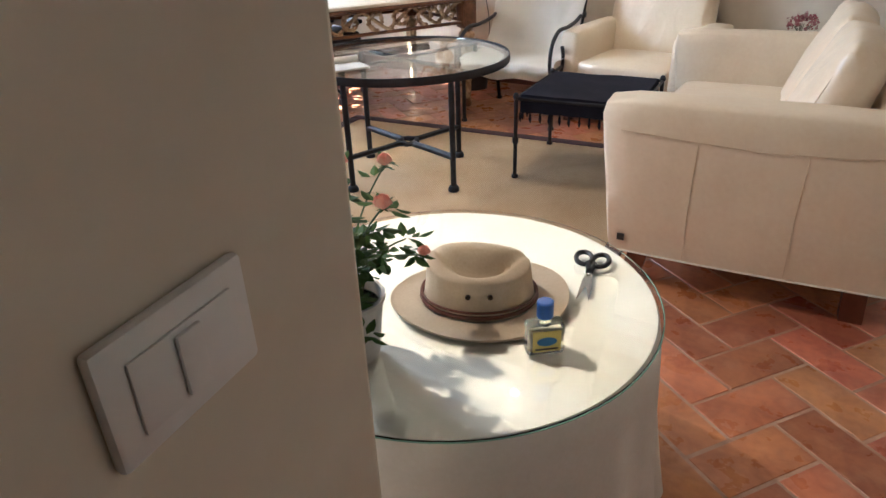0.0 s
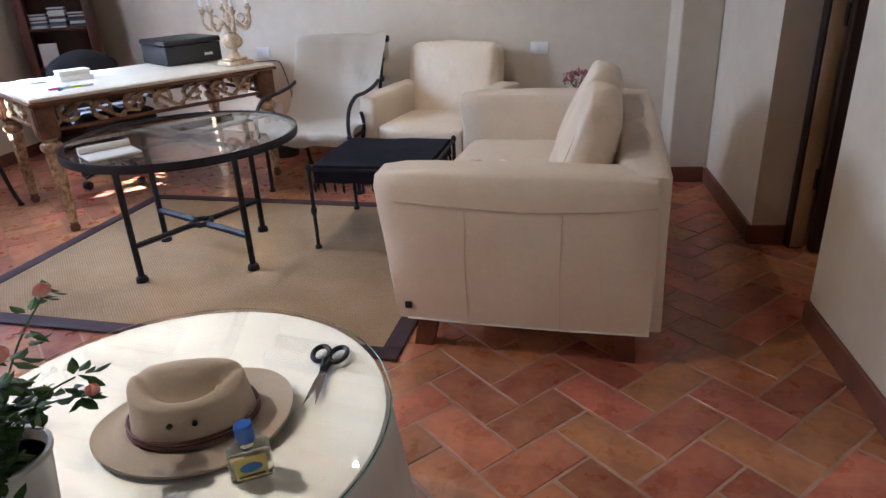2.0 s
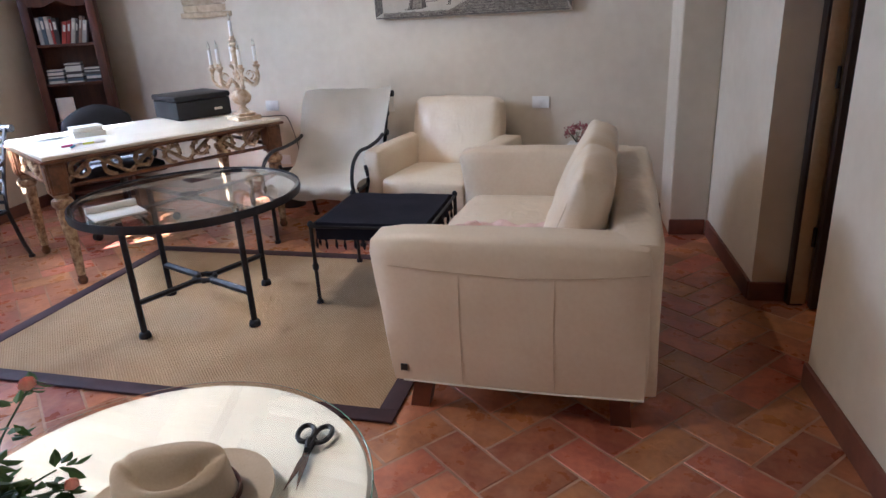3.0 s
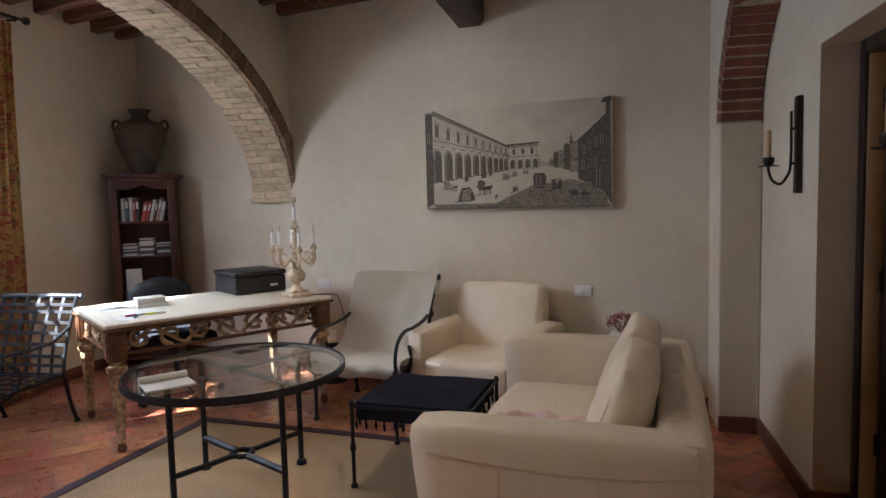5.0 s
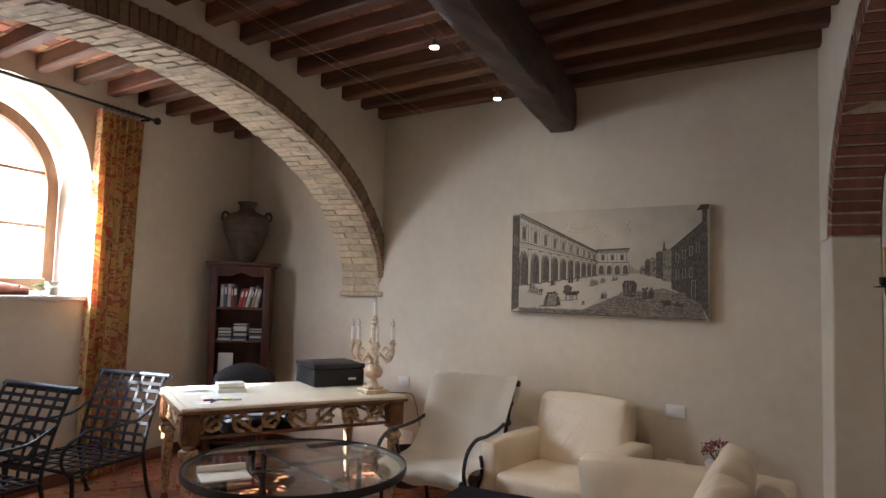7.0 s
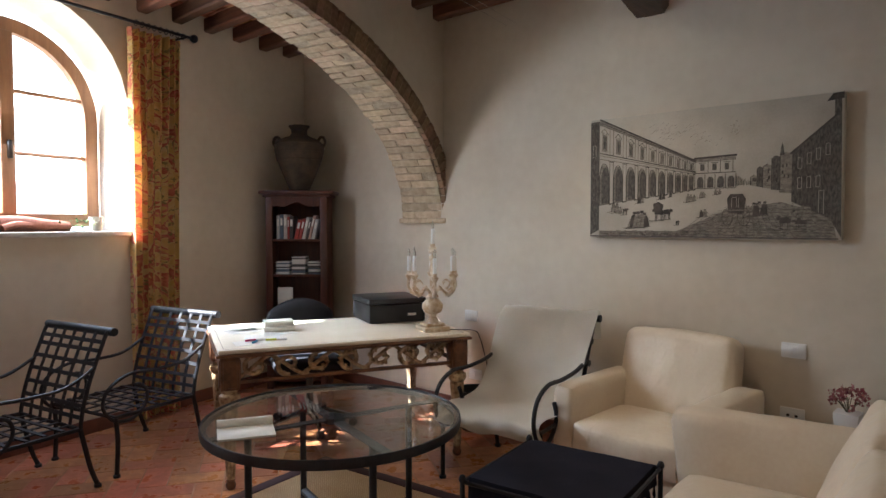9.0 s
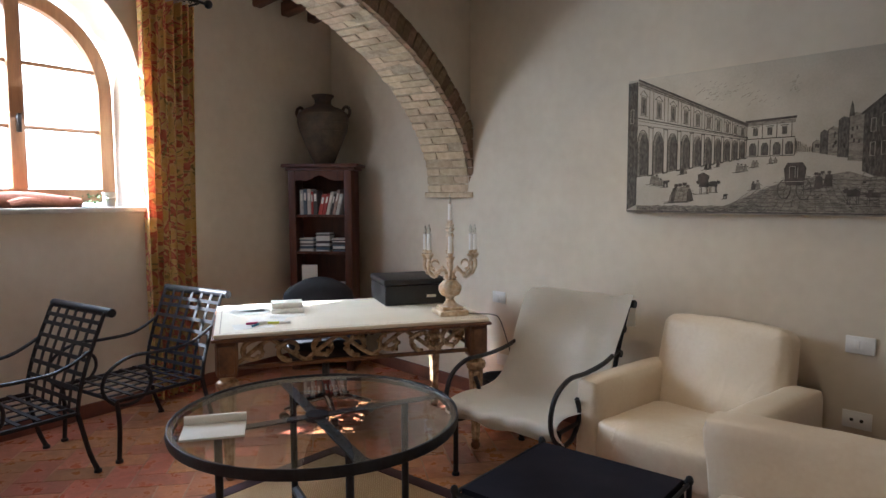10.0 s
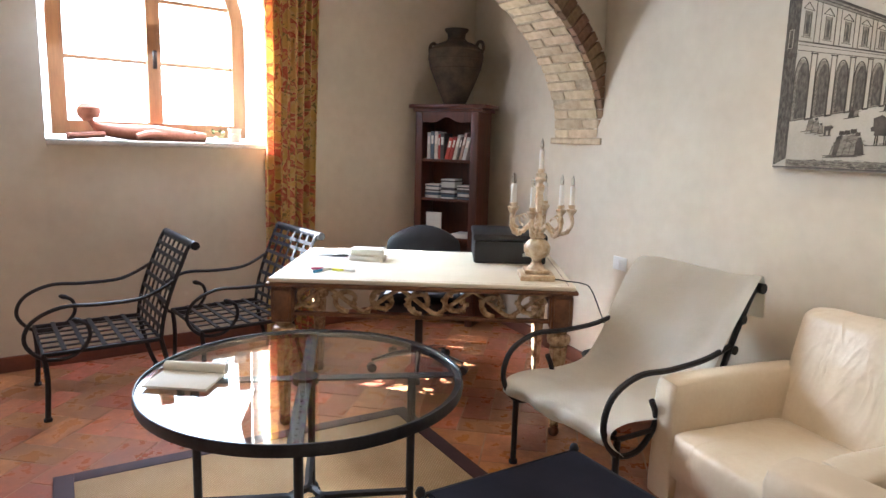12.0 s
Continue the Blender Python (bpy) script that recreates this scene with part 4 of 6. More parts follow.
def carved_rail(length, height, seed):
    """Openwork of curling leaves between two rails, in the plane y = 0, from x = 0 to length."""
    bm = B()
    rnd = random.Random(seed)
    n = max(2, round(length / 0.17))
    step = length / n
    h = height / 2
    for k in range(n):
        x, s = (k + 0.5) * step, 1 if k % 2 == 0 else -1
        pts = []
        turns = 1.35
        for i in range(22):
            u = i / 21
            a = s * (math.pi * 0.5 + u * turns * math.tau * 0.75) + (0 if s > 0 else 0)
            r = h * (0.92 - 0.72 * u)
            pts.append(Vector((x + r * math.cos(a) * 1.25, -0.004 * math.sin(u * 6), h + r * math.sin(a))))
        tube(bm, pts, [0.015 - 0.007 * i / 21 for i in range(22)], 6)
        lathe_c = pts[-1]
        bmesh.ops.create_icosphere(bm, subdivisions=1, radius=0.012, matrix=Matrix.Translation(lathe_c))
        tube(bm, smooth_path([(x - step * 0.55, 0, h - s * h * 0.85), (x - step * 0.2, 0.002, h - s * h * 0.2), (x + step * 0.3, 0, h + s * h * 0.75), (x + step * 0.6, 0, h + s * h * 0.9)], 5), 0.012, 6)
        for i in range(9):
            a = rnd.uniform(0, math.tau)
            p = pts[2 + i * 2]
            q = p + Vector((math.cos(a) * 0.024, -0.004, math.sin(a) * 0.024))
            q.z = max(0.008, min(height - 0.008, q.z))
            tube(bm, [p, (p + q) / 2, q], [0.008, 0.014, 0.003], 5)
    return bm


def fluted_leg(t, x, y, H):
    bm = B()
    sides = 32
    rings = []
    for r, z, w in ((0.020, 0.055, 0), (0.024, 0.075, 0.10), (0.034, 0.30, 0.10), (0.043, 0.45, 0.10), (0.041, 0.462, 0)):
        rings.append([bm.verts.new((x + r * (1 - w * (k % 4 >= 2)) * math.cos(k * math.tau / sides), y + r * (1 - w * (k % 4 >= 2)) * math.sin(k * math.tau / sides), z)) for k in range(sides)])
    for a, b in zip(rings, rings[1:]):
        for k in range(sides):
            bm.faces.new((a[k], a[(k + 1) % sides], b[(k + 1) % sides], b[k]))
    bm.faces.new(rings[0][::-1])
    bm.faces.new(rings[-1])
    leg = part("leg", bm, GILT, t, "fluted tapering gilt leg")
    bm = B()
    lathe(bm, [(0.018, 0.0), (0.026, 0.012), (0.028, 0.028), (0.020, 0.042), (0.024, 0.05), (0.020, 0.056)], (x, y, 0), 20)
    part("foot", bm, GILT_DARK, leg, "turned brown foot", True)
    bm = B()
    lathe(bm, [(0.036, 0.462), (0.052, 0.475), (0.058, 0.495), (0.054, 0.512), (0.036, 0.522), (0.040, 0.535), (0.050, 0.545)], (x, y, 0), 24)
    part("collar", bm, GILT, leg, "round worn gilt collar", True)
    bm = B()
    box(bm, x - 0.05, y - 0.05, 0.545, x + 0.05, y + 0.05, H - 0.035, None, 0.006)
    box(bm, x - 0.036, y - 0.056, 0.56, x + 0.036, y + 0.056, H - 0.06, None, 0.004)
    box(bm, x - 0.056, y - 0.036, 0.56, x + 0.056, y + 0.036, H - 0.06, None, 0.004)
    part("block", bm, GILT_DARK, leg, "brown carved corner block", True)


def desk():
    m = pose(-2.77, 3.08, 0, 0, 0, 65.2)
    t = thing("carved_desk", "antique writing table with openwork gilt apron and cream top", "desk", m)
    L_, D_, H = 1.46, 0.93, 0.765
    boxpart("desktop", 0.0, 0.0, H - 0.022, L_, D_, H, DESKTOP, t, "cream painted top", 0.006)
    boxpart("moulding", -0.012, -0.012, H - 0.040, L_ + 0.012, D_ + 0.012, H - 0.0225, GILT_DARK, t, "brown moulded edge", 0.007)
    bm = B()
    for a, b in (((0.03, 0.03), (L_ - 0.03, 0.03)), ((L_ - 0.03, 0.03), (L_ - 0.03, D_ - 0.03)), ((L_ - 0.03, D_ - 0.03), (0.03, D_ - 0.03)), ((0.03, D_ - 0.03), (0.03, 0.03))):
        tube(bm, [(*a, H - 0.0012), (*b, H - 0.0012)], 0.002, 4)
    part("inlay_line", bm, GILT_DARK, t, "thin brown line round the top")
    for x in (0.06, L_ - 0.06):
        for y in (0.06, D_ - 0.06):
            fluted_leg(t, x, y, H)
    for x0, y0, ang, ln, sd in ((0.112, 0.05, 0, L_ - 0.224, 1), (0.112, D_ - 0.05, 0, L_ - 0.224, 2), (0.05, 0.112, 90, D_ - 0.224, 3), (L_ - 0.05, 0.112, 90, D_ - 0.224, 4)):
        rm = pose(x0, y0, 0, 0, 0, ang)
        part("carved_apron", carved_rail(ln, 0.135, sd), GILT, t, "openwork gilt scrolls and leaves", True, m=rm @ pose(0, 0, 0.59))
        bm = B()
        box(bm, 0, -0.016, 0.573, ln, 0.016, 0.592, None, 0.005)
        part("apron_rail", bm, GILT_DARK, t, "brown lower rail", True, m=rm)
        bm = B()
        box(bm, 0, -0.016, 0.712, ln, 0.016, 0.726, None, 0.003)
        part("apron_rail", bm, GILT_DARK, t, "brown upper rail", True, m=rm)


desk()


def bookcase():
    ang = math.degrees(math.atan2(4.86 - 4.44, -4.06 + 4.54))
    m = pose(-4.54, 4.44, 0, 0, 0, ang)
    t = thing("corner_bookcase", "narrow dark red-brown bookcase with open shelves in the corner", "bookcase", m)
    W, D, H = 0.64, 0.28, 1.715
    boxpart("cornice", 0, -0.02, H - 0.03, W, D, H, DARKWOOD, t, bevel=0.008)
    boxpart("cornice", 0.03, 0.0, H - 0.055, W - 0.03, D, H - 0.031, DARKWOOD, t, bevel=0.006)
    boxpart("side", 0.06, 0.02, 0.0, 0.09, D, H - 0.056, DARKWOOD, t)
    boxpart("side", W - 0.09, 0.02, 0.0, W - 0.06, D, H - 0.056, DARKWOOD, t)
    boxpart("stile", 0.055, 0.0, 0.0, 0.115, 0.019, H - 0.056, DARKWOOD, t)
    boxpart("stile", W - 0.115, 0.0, 0.0, W - 0.055, 0.019, H - 0.056, DARKWOOD, t)
    boxpart("back", 0.09, D - 0.012, 0.0, W - 0.09, D, H - 0.056, DARKWOOD, t)
    bm = B()
    pts = [(0.116 + (W - 0.232) * k / 20, H - 0.15 + 0.045 * (1 - abs(2 * k / 20 - 1)) ** 0.8 + 0.012 * math.cos(k / 20 * math.tau * 2)) for k in range(21)]
    prism(bm, [(W - 0.116, H - 0.057), (0.116, H - 0.057), *pts], lambda u, v, w: Vector((u, w, v)), 0.002, 0.018)
    part("carved_rail", bm, DARKWOOD, t, "wavy cut top rail")
    for z in (0.08, 0.38, 0.68, 0.985, 1.29):
        boxpart("shelf", 0.0905, 0.022, z - 0.012, W - 0.0905, D - 0.0125, z + 0.008, DARKWOOD, t, bevel=0.002)
    rnd = random.Random(5)
    cols = [(0.55, 0.56, 0.55), (0.10, 0.14, 0.19), (0.60, 0.56, 0.50), (0.42, 0.05, 0.04), (0.06, 0.05, 0.05), (0.50, 0.07, 0.05), (0.36, 0.04, 0.035), (0.62, 0.60, 0.55), (0.07, 0.06, 0.06), (0.45, 0.30, 0.25)]
    mats = [mat("book_cover", c, None, 0.5, 10, 60, 0.1) for c in cols]
    x = 0.135
    k = 0
    while x < W - 0.17:
        w, h = rnd.uniform(0.016, 0.034), rnd.uniform(0.17, 0.215)
        tilt = 0 if k < 5 else 13
        bt = thing("book", "upright hardback book on the bookcase shelf" if not tilt else "leaning hardback book on the bookcase shelf", "book", m @ pose(x, 0.05, 1.299, 0, tilt, 0), "books on the shelf")
        boxpart("cover", 0, 0, 0, w, 0.15, h, mats[k % 10], bt, bevel=0.002)
        boxpart("label", w * 0.2, -0.0015, h * 0.55, w * 0.8, -0.0005, h * 0.85, PAPER, bt, "plain spine label", 0)
        x += w + (0.003 if k < 5 else 0.006)
        k += 1
    for cx, nn in ((0.125, 10), (0.265, 14), (0.405, 10)):
        for j in range(nn):
            ct = thing("disc_case", "slim plastic disc case stacked flat", "disc case", m @ pose(cx + rnd.uniform(-0.004, 0.004), 0.05, 0.994 + 0.0108 * j), "stacked disc cases")
            boxpart("case", 0, 0, 0, 0.118, 0.14, 0.0095, PAPER if rnd.random() < 0.38 else mats[rnd.choice((1, 4, 8))], ct, bevel=0.001, seg=1)
    bt = thing("book", "pale paperback standing on the lower shelf", "book", m @ pose(0.14, 0.05, 0.689))
    boxpart("cover", 0, 0, 0, 0.13, 0.02, 0.19, PAPER, bt, bevel=0.002)
    bt = thing("book", "flat white book on the lower shelf", "book", m @ pose(0.36, 0.05, 0.689))
    boxpart("cover", 0, 0, 0, 0.14, 0.18, 0.03, PAPER, bt, bevel=0.002)

    a = thing("amphora", "weathered brown clay amphora with two small handles", "vase", m @ pose(W / 2, D / 2 - 0.0, H))
    bm = B()
    lathe(bm, [(0.078, 0.0), (0.086, 0.01), (0.112, 0.07), (0.160, 0.18), (0.198, 0.28), (0.214, 0.36), (0.206, 0.412), (0.160, 0.450), (0.085, 0.478), (0.066, 0.50), (0.070, 0.535), (0.090, 0.555), (0.092, 0.568), (0.078, 0.571), (0.055, 0.53)], sides=40)
    part("body", bm, TERRA, a, "bellied clay body with incised bands", True)
    for s in (-1, 1):
        bm = B()
        tube(bm, smooth_path([(s * 0.165, 0, 0.432), (s * 0.185, 0, 0.468), (s * 0.215, 0, 0.462), (s * 0.226, 0, 0.42), (s * 0.208, 0, 0.385)], 4), 0.013, 8)
        part("handle", bm, TERRA, a, "small looped ear handle", True)
    bm = B()
    for z, r in ((0.34, 0.2105), (0.405, 0.2065), (0.27, 0.194)):
        tube(bm, [(r * math.cos(k * math.tau / 40), r * math.sin(k * math.tau / 40), z) for k in range(40)], 0.005, 5, closed=True)
    part("band", bm, TERRA, a, "raised rope band", True)


bookcase()
DESK = pose(-2.77, 3.08, 0.7652, 0, 0, 65.2)


def printer():
    t = thing("printer", "black inkjet printer with a small light label on the desk", "printer", pose(-2.86, 4.21, 0.7652, 0, 0, 66.0))
    boxpart("body", 0, 0, 0, 0.40, 0.40, 0.125, BLACK, t, "matt black body", 0.012)
    boxpart("lid", -0.006, -0.004, 0.127, 0.406, 0.404, 0.165, BLACK, t, "slightly overhanging black lid", 0.012)
    boxpart("label", 0.27, -0.003, 0.045, 0.33, -0.0005, 0.062, PAPER, t, "small white label", 0)


printer()


def desk_clutter():
    for k, (x, y, w, d, h, z, r) in enumerate(((-3.09, 3.56, 0.19, 0.13, 0.030, 0, 61), (-3.10, 3.57, 0.18, 0.125, 0.032, 0.0305, 64))):
        t = thing("book", "pale thick paperback in a stack on the desk", "book", pose(x, y, 0.7655 + z, 0, 0, r))
        boxpart("page_block", 0.003, 0.003, 0.003, w - 0.003, d - 0.003, h - 0.003, PAPER, t, "cream page block", 0.001)
        boxpart("cover", 0, 0, h - 0.003, w, d, h, PAPER, t, bevel=0.001)
        boxpart("cover", 0, 0, 0, w, d, 0.003, PAPER, t, bevel=0.001)
    for k, (u, v, r) in enumerate(((0.10, 0.10, 5), (0.16, 0.30, -12), (0.12, 0.50, 20), (0.07, 0.62, -6), (0.30, 0.36, 14))):
        t = thing("paper_sheet", "loose white paper lying on the desk", "paper", DESK @ pose(u, v, 0.0003, 0, 0, r))
        boxpart("sheet", 0, 0, 0, 0.20, 0.14, 0.0015, PAPER, t, bevel=0)
    for c, nm, u, v, r in (((0.5, 0.03, 0.15), "pink", 0.16, 0.21, 8), ((0.75, 0.75, 0.05), "yellow", 0.27, 0.20, -8), ((0.02, 0.25, 0.45), "blue", 0.19, 0.13, 60)):
        t = thing("marker_pen", nm + " marker pen lying on the desk", "pen", DESK @ pose(u, v, 0.009, 0, 0, r))
        bm = B()
        tube(bm, [(0, 0, 0), (0.10, 0, 0), (0.115, 0, 0)], [0.006, 0.006, 0.003])
        part("barrel", bm, mat("pen_" + nm, c, None, 0.4), t, smooth=True)
        bm = B()
        tube(bm, [(0.06, 0, 0), (0.118, 0, 0)], 0.0068)
        part("cap", bm, WHITE, t, "white cap", True)


desk_clutter()


def candelabra():
    t = thing("candelabra", "ornate cream and gilt seven-candle candelabra on the desk", "candelabra", pose(-2.40, 4.33, 0.7652, 0, 0, 65.2))
    IV = mat("ivory_gilt", (0.74, 0.64, 0.48), (0.45, 0.30, 0.16), 0.45, 26, 90, 0.2)
    boxpart("plinth", -0.085, -0.085, 0, 0.085, 0.085, 0.03, IV, t, bevel=0.006)
    boxpart("plinth", -0.062, -0.062, 0.0305, 0.062, 0.062, 0.05, IV, t, bevel=0.008)
    bm = B()
    lathe(bm, [(0.045, 0.05), (0.035, 0.065), (0.022, 0.085), (0.026, 0.10), (0.055, 0.115), (0.066, 0.14), (0.066, 0.165), (0.045, 0.19), (0.03, 0.20), (0.04, 0.21), (0.03, 0.225), (0.016, 0.25), (0.02, 0.30), (0.012, 0.34), (0.022, 0.38), (0.016, 0.42), (0.024, 0.455), (0.012, 0.475), (0.03, 0.49), (0.014, 0.505)], sides=24)
    part("stem", bm, IV, t, "turned urn-shaped stem", True)

    def candle(x, y, z):
        bm = B()
        lathe(bm, [(0.010, -0.03), (0.022, -0.012), (0.026, 0.0), (0.014, 0.004), (0.017, 0.02), (0.012, 0.022)], (x, y, z), 14, 0.08, 7)
        cup = part("candle_cup", bm, IV, t, "leafy gilt candle cup", True)
        bm = B()
        lathe(bm, [(0.0115, 0.018), (0.0115, 0.112), (0.009, 0.115)], (x, y, z), 12)
        part("candle", bm, WHITE, cup, "white electric candle sleeve", True)
        bm = B()
        lathe(bm, [(0.005, 0.115), (0.009, 0.128), (0.0085, 0.142), (0.004, 0.158), (0.001, 0.168)], (x, y, z), 12)
        part("bulb", bm, GLASS, cup, "small clear flame bulb", True)

    for k in range(6):
        a = radians(60 * k + 12)
        r, zz = (0.168, 0.345) if k % 2 == 0 else (0.135, 0.355)
        c, s = math.cos(a), math.sin(a)
        pts = smooth_path([(0.02 * c, 0.02 * s, 0.235), (0.05 * c, 0.05 * s, 0.265), (0.085 * c, 0.085 * s, 0.235), (0.125 * c * r / 0.155, 0.125 * s * r / 0.155, 0.225), (r * 1.03 * c, r * 1.03 * s, 0.265), (r * c, r * s, zz - 0.03)], 5)
        bm = B()
        tube(bm, pts, 0.0100, 8)
        for i in range(2, len(pts), 3):
            q = pts[i]
            bmesh.ops.create_icosphere(bm, subdivisions=1, radius=0.013 if i % 2 else 0.010, matrix=Matrix.Translation(q) @ Matrix.Diagonal((1, 1, 1.35, 1)))
        curl = [Vector((c * (0.10 + 0.028 * math.cos(u)), s * (0.10 + 0.028 * math.cos(u)), 0.285 + 0.028 * math.sin(u))) for u in [-1.5 + 0.45 * j for j in range(11)]]
        tube(bm, curl, [0.007 - 0.0004 * j for j in range(11)], 6)
        part("arm", bm, IV, t, "scrolling leafy arm", True)
        candle(r * c, r * s, zz)
    candle(0, 0, 0.52)
    cb = thing("power_cable", "thin black cable running off the candelabra", "cable", Matrix())
    bm = B()
    tube(bm, smooth_path([(-2.34, 4.39, 0.771), (-2.27, 4.43, 0.770), (-2.20, 4.47, 0.770), (-2.165, 4.50, 0.74), (-2.20, 4.62, 0.55), (-2.28, 4.75, 0.40), (-2.35, 4.90, 0.2), (-2.40, 5.05, 0.1)], 5), 0.003, 6)
    part("cable", bm, BLACK, cb, smooth=True)


candelabra()


def office_chair():
    m = pose(-3.36, 4.09, 0, 0, 0, -115.0)
    t = thing("office_chair", "black mesh office chair with a chrome star base behind the desk", "office chair", m)
    MESHC = mat("black_mesh", (0.012, 0.013, 0.018), (0.02, 0.02, 0.026), 0.7, 10, 200, 0.3)
    soft_box("backrest", -0.24, -0.03, 0.50, 0.24, 0.03, 0.875, MESHC, t, 0.01, 0.029, "rounded black mesh back", m=pose(0, -0.24, 0.0, 6, 0, 0), wrinkle=0)
    bk = t.children[0].data
    for v in bk.vertices:
        v.co.z -= 0.09 * (v.co.x / 0.24) ** 2 * max(0, (v.co.z - 0.55) / 0.33)
    soft_box("seat", -0.24, -0.22, 0.42, 0.24, 0.24, 0.50, MESHC, t, 0.01, 0.035, wrinkle=0)
    for s in (-1, 1):
        bm = B()
        tube(bm, smooth_path([(s * 0.24, -0.15, 0.44), (s * 0.29, -0.12, 0.48), (s * 0.29, -0.08, 0.54), (s * 0.29, 0.12, 0.545)], 4), 0.016)
        part("armrest", bm, BLACK, t, smooth=True)
    bm = B()
    tube(bm, [(0, 0, 0.10), (0, 0, 0.42)], 0.025, 12)
    part("gas_lift", bm, BLACK, t, smooth=True)
    for k in range(5):
        a = radians(72 * k + 20)
        c, s = math.cos(a), math.sin(a)
        bm = B()
        tube(bm, [(0.03 * c, 0.03 * s, 0.11), (0.16 * c, 0.16 * s, 0.10), (0.30 * c, 0.30 * s, 0.07)], [0.028, 0.024, 0.015], 8, flat=0.6)
        leg = part("base_arm", bm, CHROME, t, "polished chrome base arm", True)
        bm = B()
        tube(bm, [(0.30 * c - 0.02 * s, 0.30 * s + 0.02 * c, 0.028), (0.30 * c + 0.02 * s, 0.30 * s - 0.02 * c, 0.028)], 0.028, 14)
        part("castor", bm, BLACK, leg, "twin black castor", True)


office_chair()


def bin_():
    t = thing("waste_bin", "small black waste bin by the wall", "bin", pose(-2.48, 4.86, 0))
    bm = B()
    lathe(bm, [(0.10, 0.0), (0.13, 0.28), (0.135, 0.28), (0.125, 0.275), (0.095, 0.01)], sides=24)
    part("body", bm, BLACK, t, smooth=True)


bin_()


def picture():
    t = thing("canvas_print", "large black-and-white engraving of an arcaded town square on canvas", "picture", Matrix())
    x0, x1, z0, z1, y = -1.72, -0.325, 1.348, 2.085, 5.08
    CAN = mat("canvas_ground", (0.56, 0.51, 0.42), (0.46, 0.415, 0.33), 0.85, 5, 120, 0.1)
    INK = mat("print_ink", (0.05, 0.043, 0.036), (0.12, 0.10, 0.08), 0.85, 18, 150, 0.1)
    GREY = mat("print_half_tone", (0.34, 0.30, 0.24), (0.16, 0.14, 0.11), 0.85, 45, 200, 0.1, stretch=(1, 1, 2.5))
    DARK = mat("print_dark_tone", (0.17, 0.15, 0.12), (0.06, 0.053, 0.044), 0.85, 40, 200, 0.1, stretch=(2.5, 1, 1))
    boxpart("canvas", x0, y, z0, x1, WY - 0.0005, z1, CAN, t, "stretched sepia canvas", 0.004)
    W, H = x1 - x0, z1 - z0
    rnd = random.Random(3)

    def P(u, v):
        return x0 + u * W, z0 + v * H

    def poly(bm, pts, dep):
        dep += rnd.random() * 0.0004
        prism(bm, [P(*p) for p in pts], lambda a, b, w: Vector((a, w, b)), y - dep, y - 0.0002)

    def line(bm, a, b, th, dep=0.0020):
        a, b = Vector(P(*a)), Vector(P(*b))
        if (b - a).length < 1e-5:
            return
        n = Vector((-(b - a).y, (b - a).x)).normalized() * th
        dep += rnd.random() * 0.0004
        prism(bm, [a - n, b - n, b + n, a + n], lambda p, q, w: Vector((p, w, q)), y - dep, y - 0.0002)

    vx, vy = 0.665, 0.425

    def persp(s, h):
        """s: 0 near, 1 at the vanishing point; h: height at the near end."""
        return 0.045 + (vx - 0.045) * s, (h - vy) * (1 - s) + vy

    def arch_outline(s0, s1, low, spring, top, n=8):
        """An arched opening between two depths, as a closed outline."""
        sm, sr = (s0 + s1) / 2, (s1 - s0) / 2
        return [persp(s0, low)] + [persp(sm - sr * math.cos(math.pi * k / n), spring + (top - spring) * math.sin(math.pi * k / n)) for k in range(n + 1)] + [persp(s1, low)]

    tone, deep, ink = B(), B(), B()
    END = 0.70
    for h, th in ((1.0, 0.0045), (0.975, 0.0018), (0.955, 0.0012), (0.715, 0.0028), (0.695, 0.0012), (0.665, 0.0014), (0.27, 0.0012)):
        line(ink, persp(0, h), persp(END, h), th)
    poly(tone, [persp(0, 0.955), persp(0, 0.995), persp(END, 0.995), persp(END, 0.955)], 0.0008)
    for k in range(10):
        s0, s1 = 1 - 0.888 ** k, 1 - 0.888 ** (k + 0.66)
        e = 1 - 0.888 ** (k + 1)
        if s1 > END:
            break
        poly(tone, arch_outline(s0, s1, 0.27, 0.50, 0.62), 0.0010)
        poly(deep, arch_outline(s0 + (s1 - s0) * 0.22, s1, 0.28, 0.49, 0.60), 0.0014)
        rim = arch_outline(s0, s1, 0.27, 0.50, 0.63, 10)
        for a, b in zip(rim, rim[1:]):
            line(ink, a, b, 0.0014 * (1 - s0) + 0.0005)
        for hh in range(9):
            a, b = persp(s0 + (s1 - s0) * 0.08, 0.30 + 0.025 * hh), persp(s0 + (s1 - s0) * 0.4, 0.33 + 0.03 * hh)
            line(ink, a, b, 0.0006)
        for q in (s1 + (e - s1) * 0.12, s1 + (e - s1) * 0.88):
            line(ink, persp(q, 0.27), persp(q, 0.66), 0.0010)
            line(ink, persp(q, 0.72), persp(q, 0.955), 0.0008)
        line(ink, persp(s1, 0.265), persp(e, 0.265), 0.0030)
        line(ink, persp(s1, 0.655), persp(e, 0.655), 0.0022)
        sa, sb, sm = s0 + (s1 - s0) * 0.30, s1 - (s1 - s0) * 0.26, (s0 + s1) / 2
        poly(tone, [persp(sa, 0.745), persp(sa, 0.885), persp(sb, 0.885), persp(sb, 0.745)], 0.0010)
        poly(deep, [persp(sa + 0.008, 0.76), persp(sa + 0.008, 0.865), persp(sb - 0.008, 0.865), persp(sb - 0.008, 0.76)], 0.0016)
